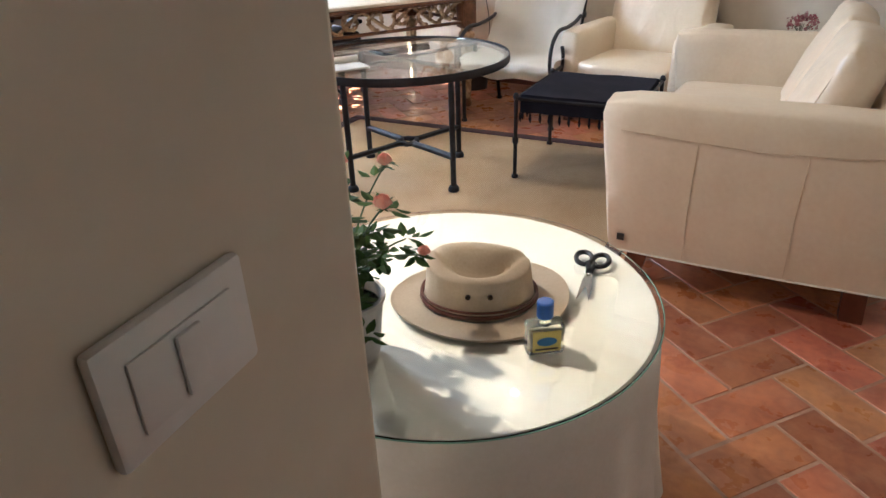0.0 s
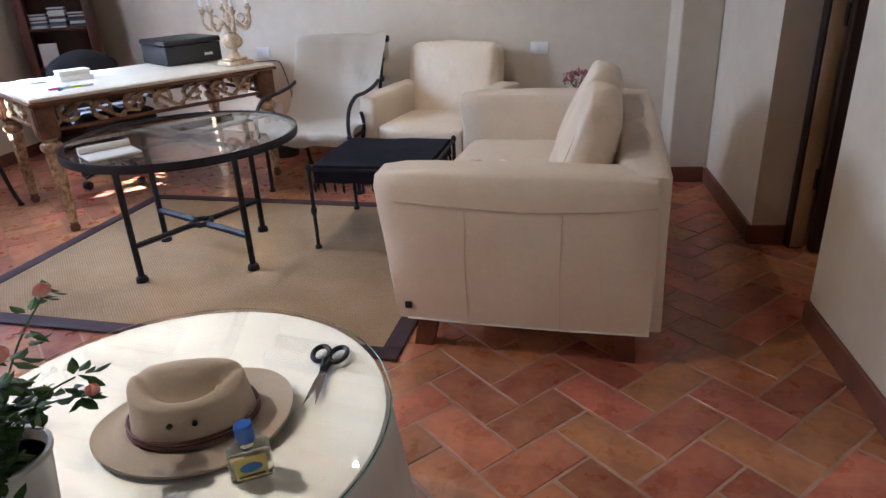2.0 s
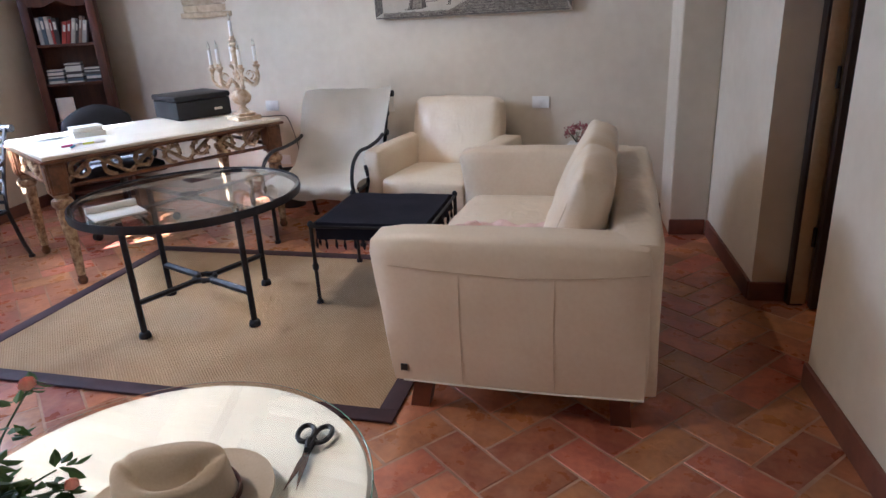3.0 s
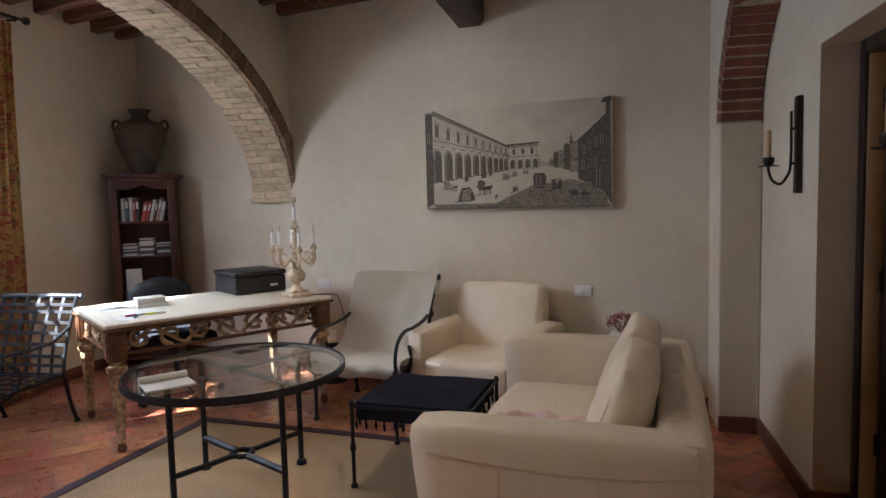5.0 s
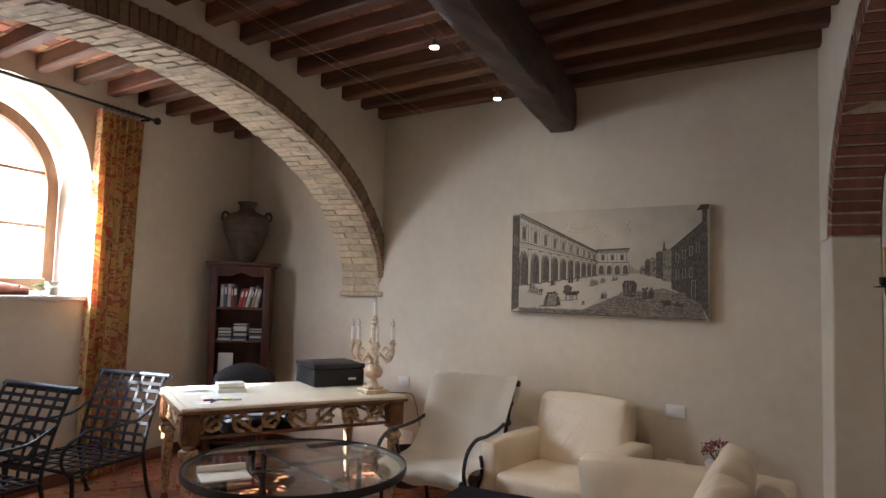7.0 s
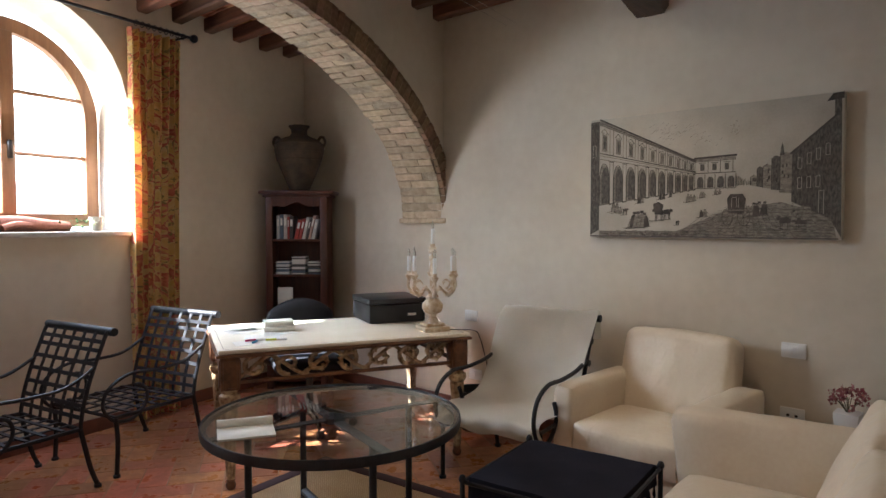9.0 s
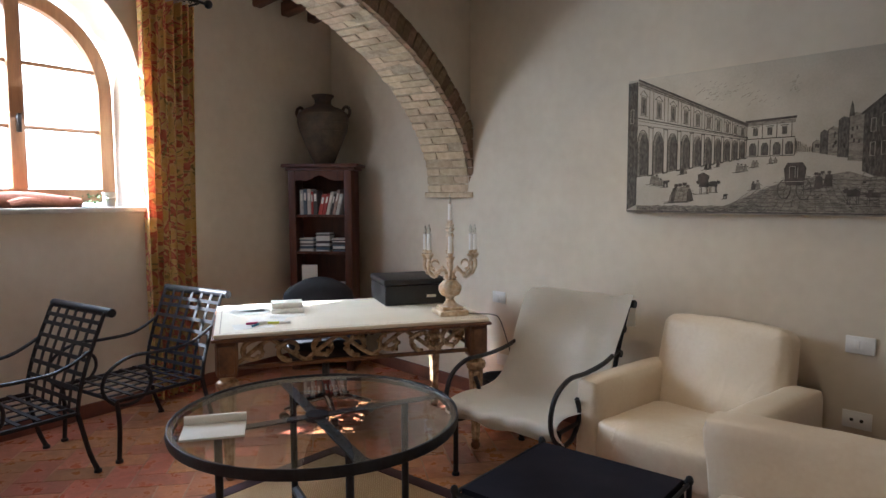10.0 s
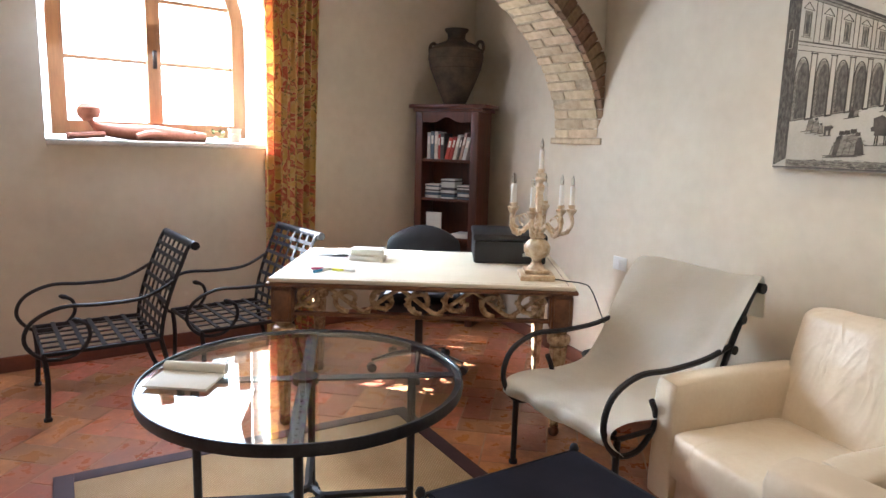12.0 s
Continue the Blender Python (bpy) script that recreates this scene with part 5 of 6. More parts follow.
        for a, b in (((sa, 0.745), (sa, 0.885)), ((sb, 0.745), (sb, 0.885)), ((sa - 0.012, 0.895), (sb + 0.012, 0.895)), ((sa - 0.012, 0.895), (sm, 0.935)), ((sm, 0.935), (sb + 0.012, 0.895)), ((sa - 0.01, 0.740), (sb + 0.01, 0.740))):
            line(ink, persp(*a), persp(*b), 0.0012)
    c0, c1 = 0.475, 0.635
    line(ink, (c0 - 0.005, 0.615), (c1 + 0.004, 0.625), 0.0055)
    poly(tone, [(c0, 0.585), (c0, 0.61), (c1, 0.615), (c1, 0.59)], 0.0010)
    line(ink, (c0, 0.500), (c1, 0.500), 0.0022)
    line(ink, (c0, 0.385), (c1, 0.382), 0.0016)
    for k in range(4):
        u = c0 + 0.010 + 0.040 * k
        poly(deep, [(u, 0.39), (u, 0.45), (u + 0.006, 0.472), (u + 0.019, 0.472), (u + 0.025, 0.45), (u + 0.025, 0.39)], 0.0014)
        line(ink, (u + 0.031, 0.385), (u + 0.031, 0.49), 0.0016)
        if k < 3:
            w = c0 + 0.022 + 0.048 * k
            poly(deep, [(w, 0.52), (w, 0.57), (w + 0.016, 0.57), (w + 0.016, 0.52)], 0.0014)
            line(ink, (w - 0.005, 0.578), (w + 0.021, 0.578), 0.0018)
            line(ink, (w + 0.031, 0.50), (w + 0.031, 0.60), 0.0012)
    # receding houses
    for a, b, lo, hi, d in ((0.690, 0.715, 0.395, 0.47, 0), (0.713, 0.735, 0.385, 0.53, 1), (0.735, 0.765, 0.375, 0.545, 0), (0.765, 0.795, 0.36, 0.60, 1), (0.795, 0.835, 0.335, 0.62, 0)):
        poly(deep if d else tone, [(a, lo), (a, hi - 0.02), ((a + b) / 2, hi), (b, hi - 0.01), (b, lo - 0.008)], 0.0011)
        line(ink, (a, hi - 0.02), ((a + b) / 2, hi), 0.0014)
        line(ink, (a, lo), (a, hi - 0.02), 0.0012)
        for _ in range(5):
            u, v = rnd.uniform(a + 0.005, b - 0.008), rnd.uniform(lo + 0.03, hi - 0.05)
            poly(ink, [(u, v), (u, v + 0.022), (u + 0.005, v + 0.022), (u + 0.005, v)], 0.0018)
    for k in range(9):
        u = 0.640 + 0.006 * k
        line(ink, (u, 0.40), (u, 0.47 - 0.006 * k + rnd.uniform(-0.01, 0.01)), 0.0010)
    poly(deep, [(0.793, 0.60), (0.797, 0.66), (0.801, 0.69), (0.805, 0.66), (0.809, 0.60)], 0.0013)
    # tall house at the right edge
    poly(deep, [(0.835, 0.27), (0.835, 0.615), (0.972, 0.835), (0.972, 0.14)], 0.0012)
    line(ink, (0.828, 0.605), (0.975, 0.845), 0.0045)
    poly(deep, [(0.970, 0.12), (0.970, 0.95), (0.992, 0.99), (0.998, 0.02)], 0.0013)
    poly(ink, [(0.945, 0.945), (0.965, 0.995), (0.999, 0.998), (0.999, 0.955)], 0.0022)
    poly(deep, [(0.0, 0.02), (0.0, 0.98), (0.043, 0.985), (0.043, 0.06)], 0.0012)
    for v in (0.63, 0.645, 0.94, 0.955):
        line(ink, (0.001, v), (0.045, v), 0.0014)
    pale = B()
    for k in range(4):
        u = 0.855 + 0.030 * k
        for v in (0.36 + 0.004 * k, 0.50 + 0.028 * k):
            if k < 3 or v > 0.5:
                for a, b in (((u, v), (u, v + 0.075)), ((u + 0.013, v), (u + 0.013, v + 0.078)), ((u, v + 0.075), (u + 0.013, v + 0.08)), ((u, v), (u + 0.013, v))):
                    line(pale, a, b, 0.0008, 0.0024)
    for a, b in (((0.925, 0.19), (0.925, 0.34)), ((0.941, 0.18), (0.941, 0.345)), ((0.925, 0.34), (0.941, 0.345)), ((0.012, 0.68), (0.012, 0.78)), ((0.026, 0.68), (0.026, 0.78)), ((0.012, 0.78), (0.026, 0.78)), ((0.012, 0.68), (0.026, 0.68))):
        line(pale, a, b, 0.0010, 0.0024)
    # shade on the square and its paving
    poly(tone, [(0.045, 0.0), (0.045, 0.055), (0.40, 0.055), (0.60, 0.215), (0.80, 0.27), (0.97, 0.16), (0.985, 0.0)], 0.0007)
    for k in range(9):
        v = 0.03 + 0.026 * k
        line(ink, (0.37 + 0.95 * v, v), (0.97, v * 0.85), 0.0007)
    for k in range(22):
        u = 0.40 + 0.028 * k
        line(ink, (u, 0.02), (u * 0.62 + 0.66 * 0.38 + 0.01, 0.18), 0.0005)
    line(ink, (0.0, 0.012), (0.99, 0.012), 0.0030)
    for _ in range(650):
        u = rnd.uniform(0.37, 0.97)
        v = rnd.uniform(0.01, min(0.26, max(0.03, (u - 0.36) * 0.9)))
        line(ink, (u, v), (u + rnd.uniform(0.004, 0.016), v + rnd.uniform(-0.003, 0.003)), rnd.uniform(0.0004, 0.0010))
    for _ in range(160):
        u, v = rnd.uniform(0.05, 0.4), rnd.uniform(0.012, 0.06)
        line(ink, (u, v), (u + rnd.uniform(0.006, 0.02), v), 0.0008)
    for _ in range(340):
        u = rnd.uniform(0.838, 0.966)
        v = rnd.uniform(0.22, 0.58 + (u - 0.835) * 1.55)
        line(ink, (u, v), (u + rnd.uniform(-0.002, 0.002), v + 0.022), 0.0006)
    for _ in range(130):
        u, v = rnd.uniform(0.002, 0.04), rnd.uniform(0.08, 0.92)
        line(ink, (u, v), (u, v + 0.025), 0.0007)
    for cu, cv, sx in ((0.31, 0.87, 0.035), (0.38, 0.83, 0.03), (0.46, 0.84, 0.03), (0.50, 0.77, 0.03), (0.34, 0.79, 0.02), (0.62, 0.80, 0.012)):
        for _ in range(16):
            u, v = rnd.gauss(cu, sx), rnd.gauss(cv, 0.025)
            line(tone, (u, v), (u + 0.010, v + 0.010), 0.0006, 0.0010)

    def person(u, v, h):
        """A standing figure with a hat, a coat and its shade on the ground."""
        h *= 0.80
        w = h * 0.17
        lean = rnd.uniform(-0.3, 0.3) * w
        poly(ink if rnd.random() < 0.3 else tone, [(u - w * 0.9, v), (u - w * 0.6 + lean, v + h * 0.75), (u + lean, v + h * 0.84), (u + w * 0.6 + lean, v + h * 0.74), (u + w * 0.8, v)], 0.0016)
        poly(ink, [(u + lean - w * 0.35, v + h * 0.84), (u + lean - w * 0.3, v + h), (u + lean + w * 0.3, v + h), (u + lean + w * 0.35, v + h * 0.84)], 0.0019)
        line(ink, (u + w * 0.5, v + h * 0.62), (u + w * 1.3, v + h * rnd.uniform(0.35, 0.7)), 0.0010)
        line(ink, (u - w * 0.9, v), (u - w * 0.5 + lean, v + h * 0.75), 0.0008)
        line(ink, (u - w * 2.2, v - 0.004), (u + w, v + 0.003), 0.0012)

    def animal(u, v, h, dr):
        """A laden horse or a dog, seen from the side."""
        h *= 0.85
        w = h * 0.55
        poly(ink, [(u - w * 0.33, v + h * 0.45), (u - w * 0.28, v + h * 0.8), (u + w * 0.1, v + h * 0.86), (u + w * 0.32, v + h * 0.72), (u + w * 0.28, v + h * 0.42)], 0.0015)
        poly(ink, [(u + dr * w * 0.22, v + h * 0.62), (u + dr * w * 0.46, v + h * 0.62), (u + dr * w * 0.50, v + h * 0.80), (u + dr * w * 0.26, v + h * 0.92)], 0.0017)
        for k in (-0.26, -0.16, 0.16, 0.25):
            line(ink, (u + w * k, v), (u + w * k * 0.9, v + h * 0.5), 0.0013)
        line(ink, (u - w * 0.7, v - 0.003), (u + w * 0.35, v), 0.0014)

    for u, v, h in ((0.115, 0.215, 0.10), (0.130, 0.205, 0.10), (0.150, 0.20, 0.07), (0.195, 0.075, 0.10), (0.212, 0.085, 0.16), (0.225, 0.08, 0.17), (0.243, 0.078, 0.18), (0.258, 0.085, 0.15), (0.272, 0.09, 0.11), (0.236, 0.28, 0.07), (0.250, 0.285, 0.06), (0.330, 0.31, 0.06), (0.345, 0.31, 0.055), (0.375, 0.325, 0.05), (0.450, 0.285, 0.075), (0.462, 0.285, 0.07), (0.475, 0.29, 0.06), (0.500, 0.315, 0.055), (0.512, 0.315, 0.055), (0.505, 0.165, 0.07), (0.520, 0.168, 0.075), (0.560, 0.335, 0.05), (0.575, 0.337, 0.045), (0.700, 0.165, 0.13), (0.714, 0.17, 0.12), (0.727, 0.172, 0.13), (0.740, 0.18, 0.12), (0.845, 0.13, 0.10), (0.868, 0.135, 0.16), (0.885, 0.14, 0.15)):
        person(u, v, h)
    animal(0.325, 0.14, 0.13, -1)
    animal(0.360, 0.15, 0.11, 1)
    animal(0.170, 0.19, 0.07, 1)
    animal(0.405, 0.105, 0.045, 1)
    animal(0.815, 0.07, 0.13, -1)
    animal(0.870, 0.06, 0.14, 1)
    poly(ink, [(0.302, 0.23), (0.300, 0.275), (0.322, 0.29), (0.345, 0.265), (0.340, 0.225)], 0.0018)
    # coach
    poly(ink, [(0.610, 0.19), (0.604, 0.30), (0.615, 0.335), (0.662, 0.335), (0.674, 0.30), (0.668, 0.19)], 0.0019)
    for a, b in (((0.622, 0.235), (0.622, 0.31)), ((0.640, 0.235), (0.640, 0.31)), ((0.622, 0.31), (0.640, 0.31)), ((0.648, 0.235), (0.648, 0.305)), ((0.612, 0.215), (0.668, 0.215))):
        line(pale, a, b, 0.0008, 0.0026)
    for cu, r in ((0.606, 0.062), (0.668, 0.068)):
        ring = [(cu + r * 0.34 * math.cos(a), 0.165 + r * math.sin(a)) for a in [k * math.tau / 14 for k in range(15)]]
        for a, b in zip(ring, ring[1:]):
            line(ink, a, b, 0.0020, 0.0024)
        for k in range(4):
            a = k * math.pi / 4
            line(ink, (cu - r * 0.3 * math.cos(a), 0.165 - r * 0.9 * math.sin(a)), (cu + r * 0.3 * math.cos(a), 0.165 + r * 0.9 * math.sin(a)), 0.0007)
    part("printed_tone", tone, GREY, t, "half-tone shades of the square and houses")
    part("printed_shade", deep, DARK, t, "dark openings and shaded house fronts", kind="stuff")
    part("printed_highlight", pale, CAN, t, "pale outlines of dark windows")
    part("printed_ink", ink, INK, t, "inked arcade, palace, coach and small figures", kind="stuff")


picture()


def switch_plate(place, ang, w, keys, label):
    t = thing("wall_switch", label, "switch", place @ pose(0, 0, 0, 0, 0, ang))
    boxpart("plate", -w / 2, -0.010, -0.040, w / 2, 0, 0.040, WHITE, t, bevel=0.004)
    boxpart("module", -w / 2 + 0.018, -0.0125, -0.024, w / 2 - 0.018, -0.0102, 0.024, WHITE, t, "white module row", 0.001)
    for k in range(keys):
        x = (k - (keys - 1) / 2) * 0.023
        boxpart("key", x - 0.010, -0.0165, -0.021, x + 0.010, -0.0127, 0.021, WHITE, t, "white rocker key", 0.002)
    return t


switch_plate(pose(-2.745, WY, 0.74), 0, 0.12, 1, "white plastic switch plate on the plaster wall")
switch_plate(pose(-0.54, WY, 0.765), 0, 0.12, 2, "white plastic switch plate with two keys")
s = switch_plate(pose(-0.54, WY, 0.42), 0, 0.12, 0, "white plastic socket plate low on the wall")
for dx in (-0.02, 0.02):
    bm = B()
    tube(bm, [(dx, -0.0126, 0), (dx, -0.0136, 0)], 0.008, 12)
    part("socket", bm, BLACK, s, "dark socket hole", True)
switch_plate(pose(-2.70, WY, 0.30), 0, 0.12, 1, "white plastic socket plate low on the wall")
switch_plate(ROOM @ pose(0.14, 0.565, 1.075) @ Matrix.Scale(0.80, 4), 90, 0.12, 1, "white plastic switch plate on the door jamb")


def flower_pot_small():
    st = thing("plinth_table", "narrow white side table behind the sofa", "table", pose(-0.40, 4.86, 0))
    boxpart("top", 0, 0, 0.37, 0.26, 0.24, 0.395, WHITE, st)
    for x in (0.01, 0.22):
        for y in (0.01, 0.20):
            boxpart("leg", x, y, 0, x + 0.03, y + 0.03, 0.369, WHITE, st)
    t = thing("small_flower_pot", "square white pot with dusty pink blossoms", "potted plant", pose(-0.26, 4.97, 0.3952))
    bm = B()
    v = box(bm, -0.055, -0.055, 0, 0.055, 0.055, 0.13, None, 0.003)
    for q in bm.verts:
        if q.co.z < 0.02:
            q.co.x *= 0.78
            q.co.y *= 0.78
    part("pot", bm, WHITE, t, "white tapered square pot", True)
    rnd = random.Random(8)
    petal = [mat("dried_pink", (0.30, 0.07, 0.09), (0.45, 0.20, 0.19), 0.8, 30, 90, 0.2), mat("dried_rose", (0.42, 0.22, 0.17), (0.22, 0.05, 0.07), 0.8, 30, 90, 0.2)]
    for k in range(26):
        d = Vector((rnd.gauss(0, 1), rnd.gauss(0, 1), rnd.gauss(0.3, 0.8))).normalized()
        c = Vector((0, 0, 0.19)) + Vector((d.x * 0.075, d.y * 0.075, d.z * 0.065))
        bm = B()
        for _ in range(9):
            a, b = Vector((rnd.gauss(0, 1), rnd.gauss(0, 1), rnd.gauss(0, 1))).normalized(), Vector((rnd.gauss(0, 1), rnd.gauss(0, 1), rnd.gauss(0, 1))).normalized()
            o = c + a * 0.012
            s1 = a.cross(b).normalized() * 0.010
            q = [bm.verts.new(o - s1), bm.verts.new(o + b * 0.007), bm.verts.new(o + s1), bm.verts.new(o + a * 0.012)]
            bm.faces.new(q)
        part("blossom", bm, petal[k % 2], t)
    bm = B()
    for k in range(10):
        a = rnd.uniform(0, math.tau)
        tube(bm, [(0, 0, 0.12), (0.02 * math.cos(a), 0.02 * math.sin(a), 0.15), (0.05 * math.cos(a), 0.05 * math.sin(a), 0.19)], 0.002, 5)
    part("stem", bm, mat("stem_brown", (0.10, 0.08, 0.04)), t, smooth=True)


flower_pot_small()


def curtain():
    m = ROOM @ pose(-3.50, 0, 0)
    r = thing("curtain_rod", "dark iron curtain rod with a ball end", "curtain rod", m)
    bm = B()
    tube(bm, [(0, 2.55, 2.83), (0, 4.66, 2.845)], 0.011, 10)
    part("rod", bm, IRON, r, smooth=True)
    bm = B()
    lathe(bm, [(0.010, -0.03), (0.028, -0.015), (0.032, 0), (0.026, 0.018), (0.006, 0.03)], sides=14)
    part("finial", bm, IRON, r, "iron ball finial", True, m=pose(0, 4.68, 2.845, 90, 0, 0))
    for y in (2.62, 4.60):
        bm = B()
        tube(bm, [(-0.118, y, 2.835), (0, y, 2.835)], 0.008, 8)
        part("bracket", bm, IRON, r, smooth=True)
    for k in range(9):
        bm = B()
        y = 4.19 + 0.049 * k
        tube(bm, [(0.02 * math.cos(a), y, 2.838 + 0.02 * math.sin(a)) for a in [j * math.tau / 14 for j in range(14)]], 0.003, 5, closed=True)
        part("curtain_ring", bm, IRON, r, "small iron ring", True)
    t = thing("curtain", "red, gold and ochre floral curtain gathered beside the window", "curtain", m)
    cm = bpy.data.materials.new("curtain_print")
    cm.use_nodes = True
    nt = cm.node_tree
    N, L = nt.nodes, nt.links
    b = N["Principled BSDF"]
    b.inputs["Roughness"].default_value = 0.85
    co = N.new("ShaderNodeTexCoord")
    mp = N.new("ShaderNodeMapping")
    mp.inputs["Scale"].default_value = (1, 1, 0.6)
    L.new(co.outputs["UV"], mp.inputs[0])
    n1, n2, n3 = N.new("ShaderNodeTexNoise"), N.new("ShaderNodeTexNoise"), N.new("ShaderNodeTexVoronoi")
    n1.inputs["Scale"].default_value, n1.inputs["Distortion"].default_value = 5.0, 2.4
    n2.inputs["Scale"].default_value, n2.inputs["Distortion"].default_value = 15, 1.6
    n3.inputs["Scale"].default_value = 60
    for n in (n1, n2, n3):
        L.new(mp.outputs[0], n.inputs["Vector"])
    r1 = N.new("ShaderNodeValToRGB")
    els = r1.color_ramp.elements
    els[0].position, els[0].color = 0.40, (0.74, 0.52, 0.17, 1)
    els[1].position, els[1].color = 0.50, (0.80, 0.62, 0.28, 1)
    for p, c in ((0.53, (0.55, 0.14, 0.08, 1)), (0.60, (0.68, 0.26, 0.16, 1)), (0.63, (0.72, 0.50, 0.16, 1))):
        e = els.new(p)
        e.color = c
    L.new(n1.outputs[0], r1.inputs[0])
    r2 = N.new("ShaderNodeValToRGB")
    r2.color_ramp.elements[0].position, r2.color_ramp.elements[1].position = 0.60, 0.65
    L.new(n2.outputs[0], r2.inputs[0])
    mx = N.new("ShaderNodeMix")
    mx.data_type = "RGBA"
    mx.inputs["B"].default_value = (0.34, 0.27, 0.10, 1)
    L.new(r1.outputs[0], mx.inputs["A"])
    L.new(r2.outputs[0], mx.inputs["Factor"])
    L.new(mx.outputs["Result"], b.inputs["Base Color"])
    tr = N.new("ShaderNodeBsdfTranslucent")
    L.new(mx.outputs["Result"], tr.inputs[0])
    ms = N.new("ShaderNodeMixShader")
    ms.inputs[0].default_value = 0.35
    L.new(b.outputs[0], ms.inputs[1])
    L.new(tr.outputs[0], ms.inputs[2])
    L.new(ms.outputs[0], N["Material Output"].inputs[0])
    bm = B()
    uv = bm.loops.layers.uv.new("UVMap")
    nu, nv = 130, 40
    g = []
    for j in range(nv + 1):
        v = j / nv
        z = 0.02 + 2.79 * v
        row = []
        half = 0.225 * (1 - 0.22 * (1 - v) ** 0.8)
        for i in range(nu + 1):
            u = i / nu
            ph = u * math.tau * 7.5 + 0.6 * math.sin(v * 3 + u * 5)
            y = 4.375 - 0.035 * (1 - v) + (u - 0.5) * 2 * half + 0.012 * math.sin(ph * 2 + v * 2) * (0.4 + 0.6 * (1 - v))
            x = 0.052 * math.sin(ph) * (0.75 + 0.35 * math.sin(u * 9 + v * 1.3)) + 0.008 * noise.noise((u * 12, v * 5, 2))
            row.append(bm.verts.new((x - 0.058, y, z)))
        g.append(row)
    for j in range(nv):
        for i in range(nu):
            f = bm.faces.new((g[j][i], g[j][i + 1], g[j + 1][i + 1], g[j + 1][i]))
            for lp, (a, b_) in zip(f.loops, ((i, j), (i + 1, j), (i + 1, j + 1), (i, j + 1))):
                lp[uv].uv = (a / nu * 1.1, b_ / nv * 2.8)
    ob = part("drape", bm, cm, t, smooth=True)


curtain()


def sconce(y, label):
    t = thing("candle_sconce", label, "sconce", ROOM @ pose(EX, y, 0))
    bm = B()
    box(bm, -0.028, -0.028, 1.42, -0.0005, 0.028, 1.87, None, 0.006)
    part("backplate", bm, DARKBRASS, t, "narrow dark backplate", True)
    bm = B()
    tube(bm, smooth_path([(-0.045, 0, 1.80), (-0.045, 0, 1.56), (-0.06, 0, 1.50), (-0.09, 0, 1.465), (-0.125, 0, 1.485), (-0.14, 0, 1.53), (-0.14, 0, 1.55)], 5), 0.0065)
    tube(bm, [(-0.02, 0, 1.72), (-0.05, 0, 1.72)], 0.006)
    tube(bm, [(-0.02, 0, 1.56), (-0.05, 0, 1.56)], 0.006)
    part("arm", bm, DARKBRASS, t, "curved iron arm", True)
    bm = B()
    lathe(bm, [(0.045, 1.548), (0.047, 1.552), (0.018, 1.555), (0.024, 1.565), (0.026, 1.59), (0.02, 1.592)], (-0.14, 0, 0), 16)
    part("candle_cup", bm, DARKBRASS, t, "round drip pan and cup", True)
    bm = B()
    lathe(bm, [(0.012, 1.585), (0.012, 1.715), (0.008, 1.718)], (-0.14, 0, 0), 14)
    part("candle", bm, mat("beeswax", (0.55, 0.38, 0.18), None, 0.6), t, "unlit honey-coloured candle", True)


sconce(3.865, "dark iron wall sconce with an unlit candle beside the door")
sconce(2.56, "dark iron wall sconce with an unlit candle on the near wall")


def halogen(x, y, power, spread, target):
    t = thing("halogen_spot", "small halogen spotlight clipped to twin wires", "spotlight", pose(x, y, 2.76))
    bm = B()
    lathe(bm, [(0.012, 0.045), (0.016, 0.03), (0.025, 0.0)], sides=14)
    part("housing", bm, CHROME, t, smooth=True)
    bm = B()
    lathe(bm, [(0.022, -0.004), (0.024, 0.002)], sides=14)
    part("bulb", bm, glow("halogen_glow", (1.0, 0.86, 0.62), 25), t, "lit halogen bulb")
    for s in (-1, 1):
        bm = B()
        tube(bm, [(0, s * 0.006, 0.045), (s * 0.04, 0, 0.075)], 0.0015, 5)
        part("clip", bm, CHROME, t, smooth=True)
    lp = new("halogen_light", bpy.data.lights.new("halogen_light", "SPOT"))
    lp.data.energy, lp.data.color, lp.data.shadow_soft_size = power, (1.0, 0.74, 0.46), 0.012
    lp.data.spot_size, lp.data.spot_blend = radians(spread), 1.0
    lp.matrix_world = look((x, y, 2.745), target)


halogen(-1.50, 4.43, 2.5, 118, (-1.1, 4.2, 0))
halogen(-1.34, 3.49, 3.4, 162, (-1.5, 3.2, 0))
halogen(-1.72, 1.22, 8.0, 88, (-0.30, 1.5, 0.4))
for x0, y0, y1 in ((-1.50, 4.43, 0.9), (-1.72, 1.22, 1.0)):
    for s in (-1, 1):
        w = thing("lamp_wire", "taut low-voltage lamp wire below the joists", "wire", Matrix())
        bm = B()
        tube(bm, [(x0 + s * 0.04 - 0.17 * (WY - y0), WY, 2.835), (x0 + s * 0.04 + 0.17 * (y0 - y1), y1, 2.835)], 0.0013, 5)
        part("wire", bm, CHROME, w)


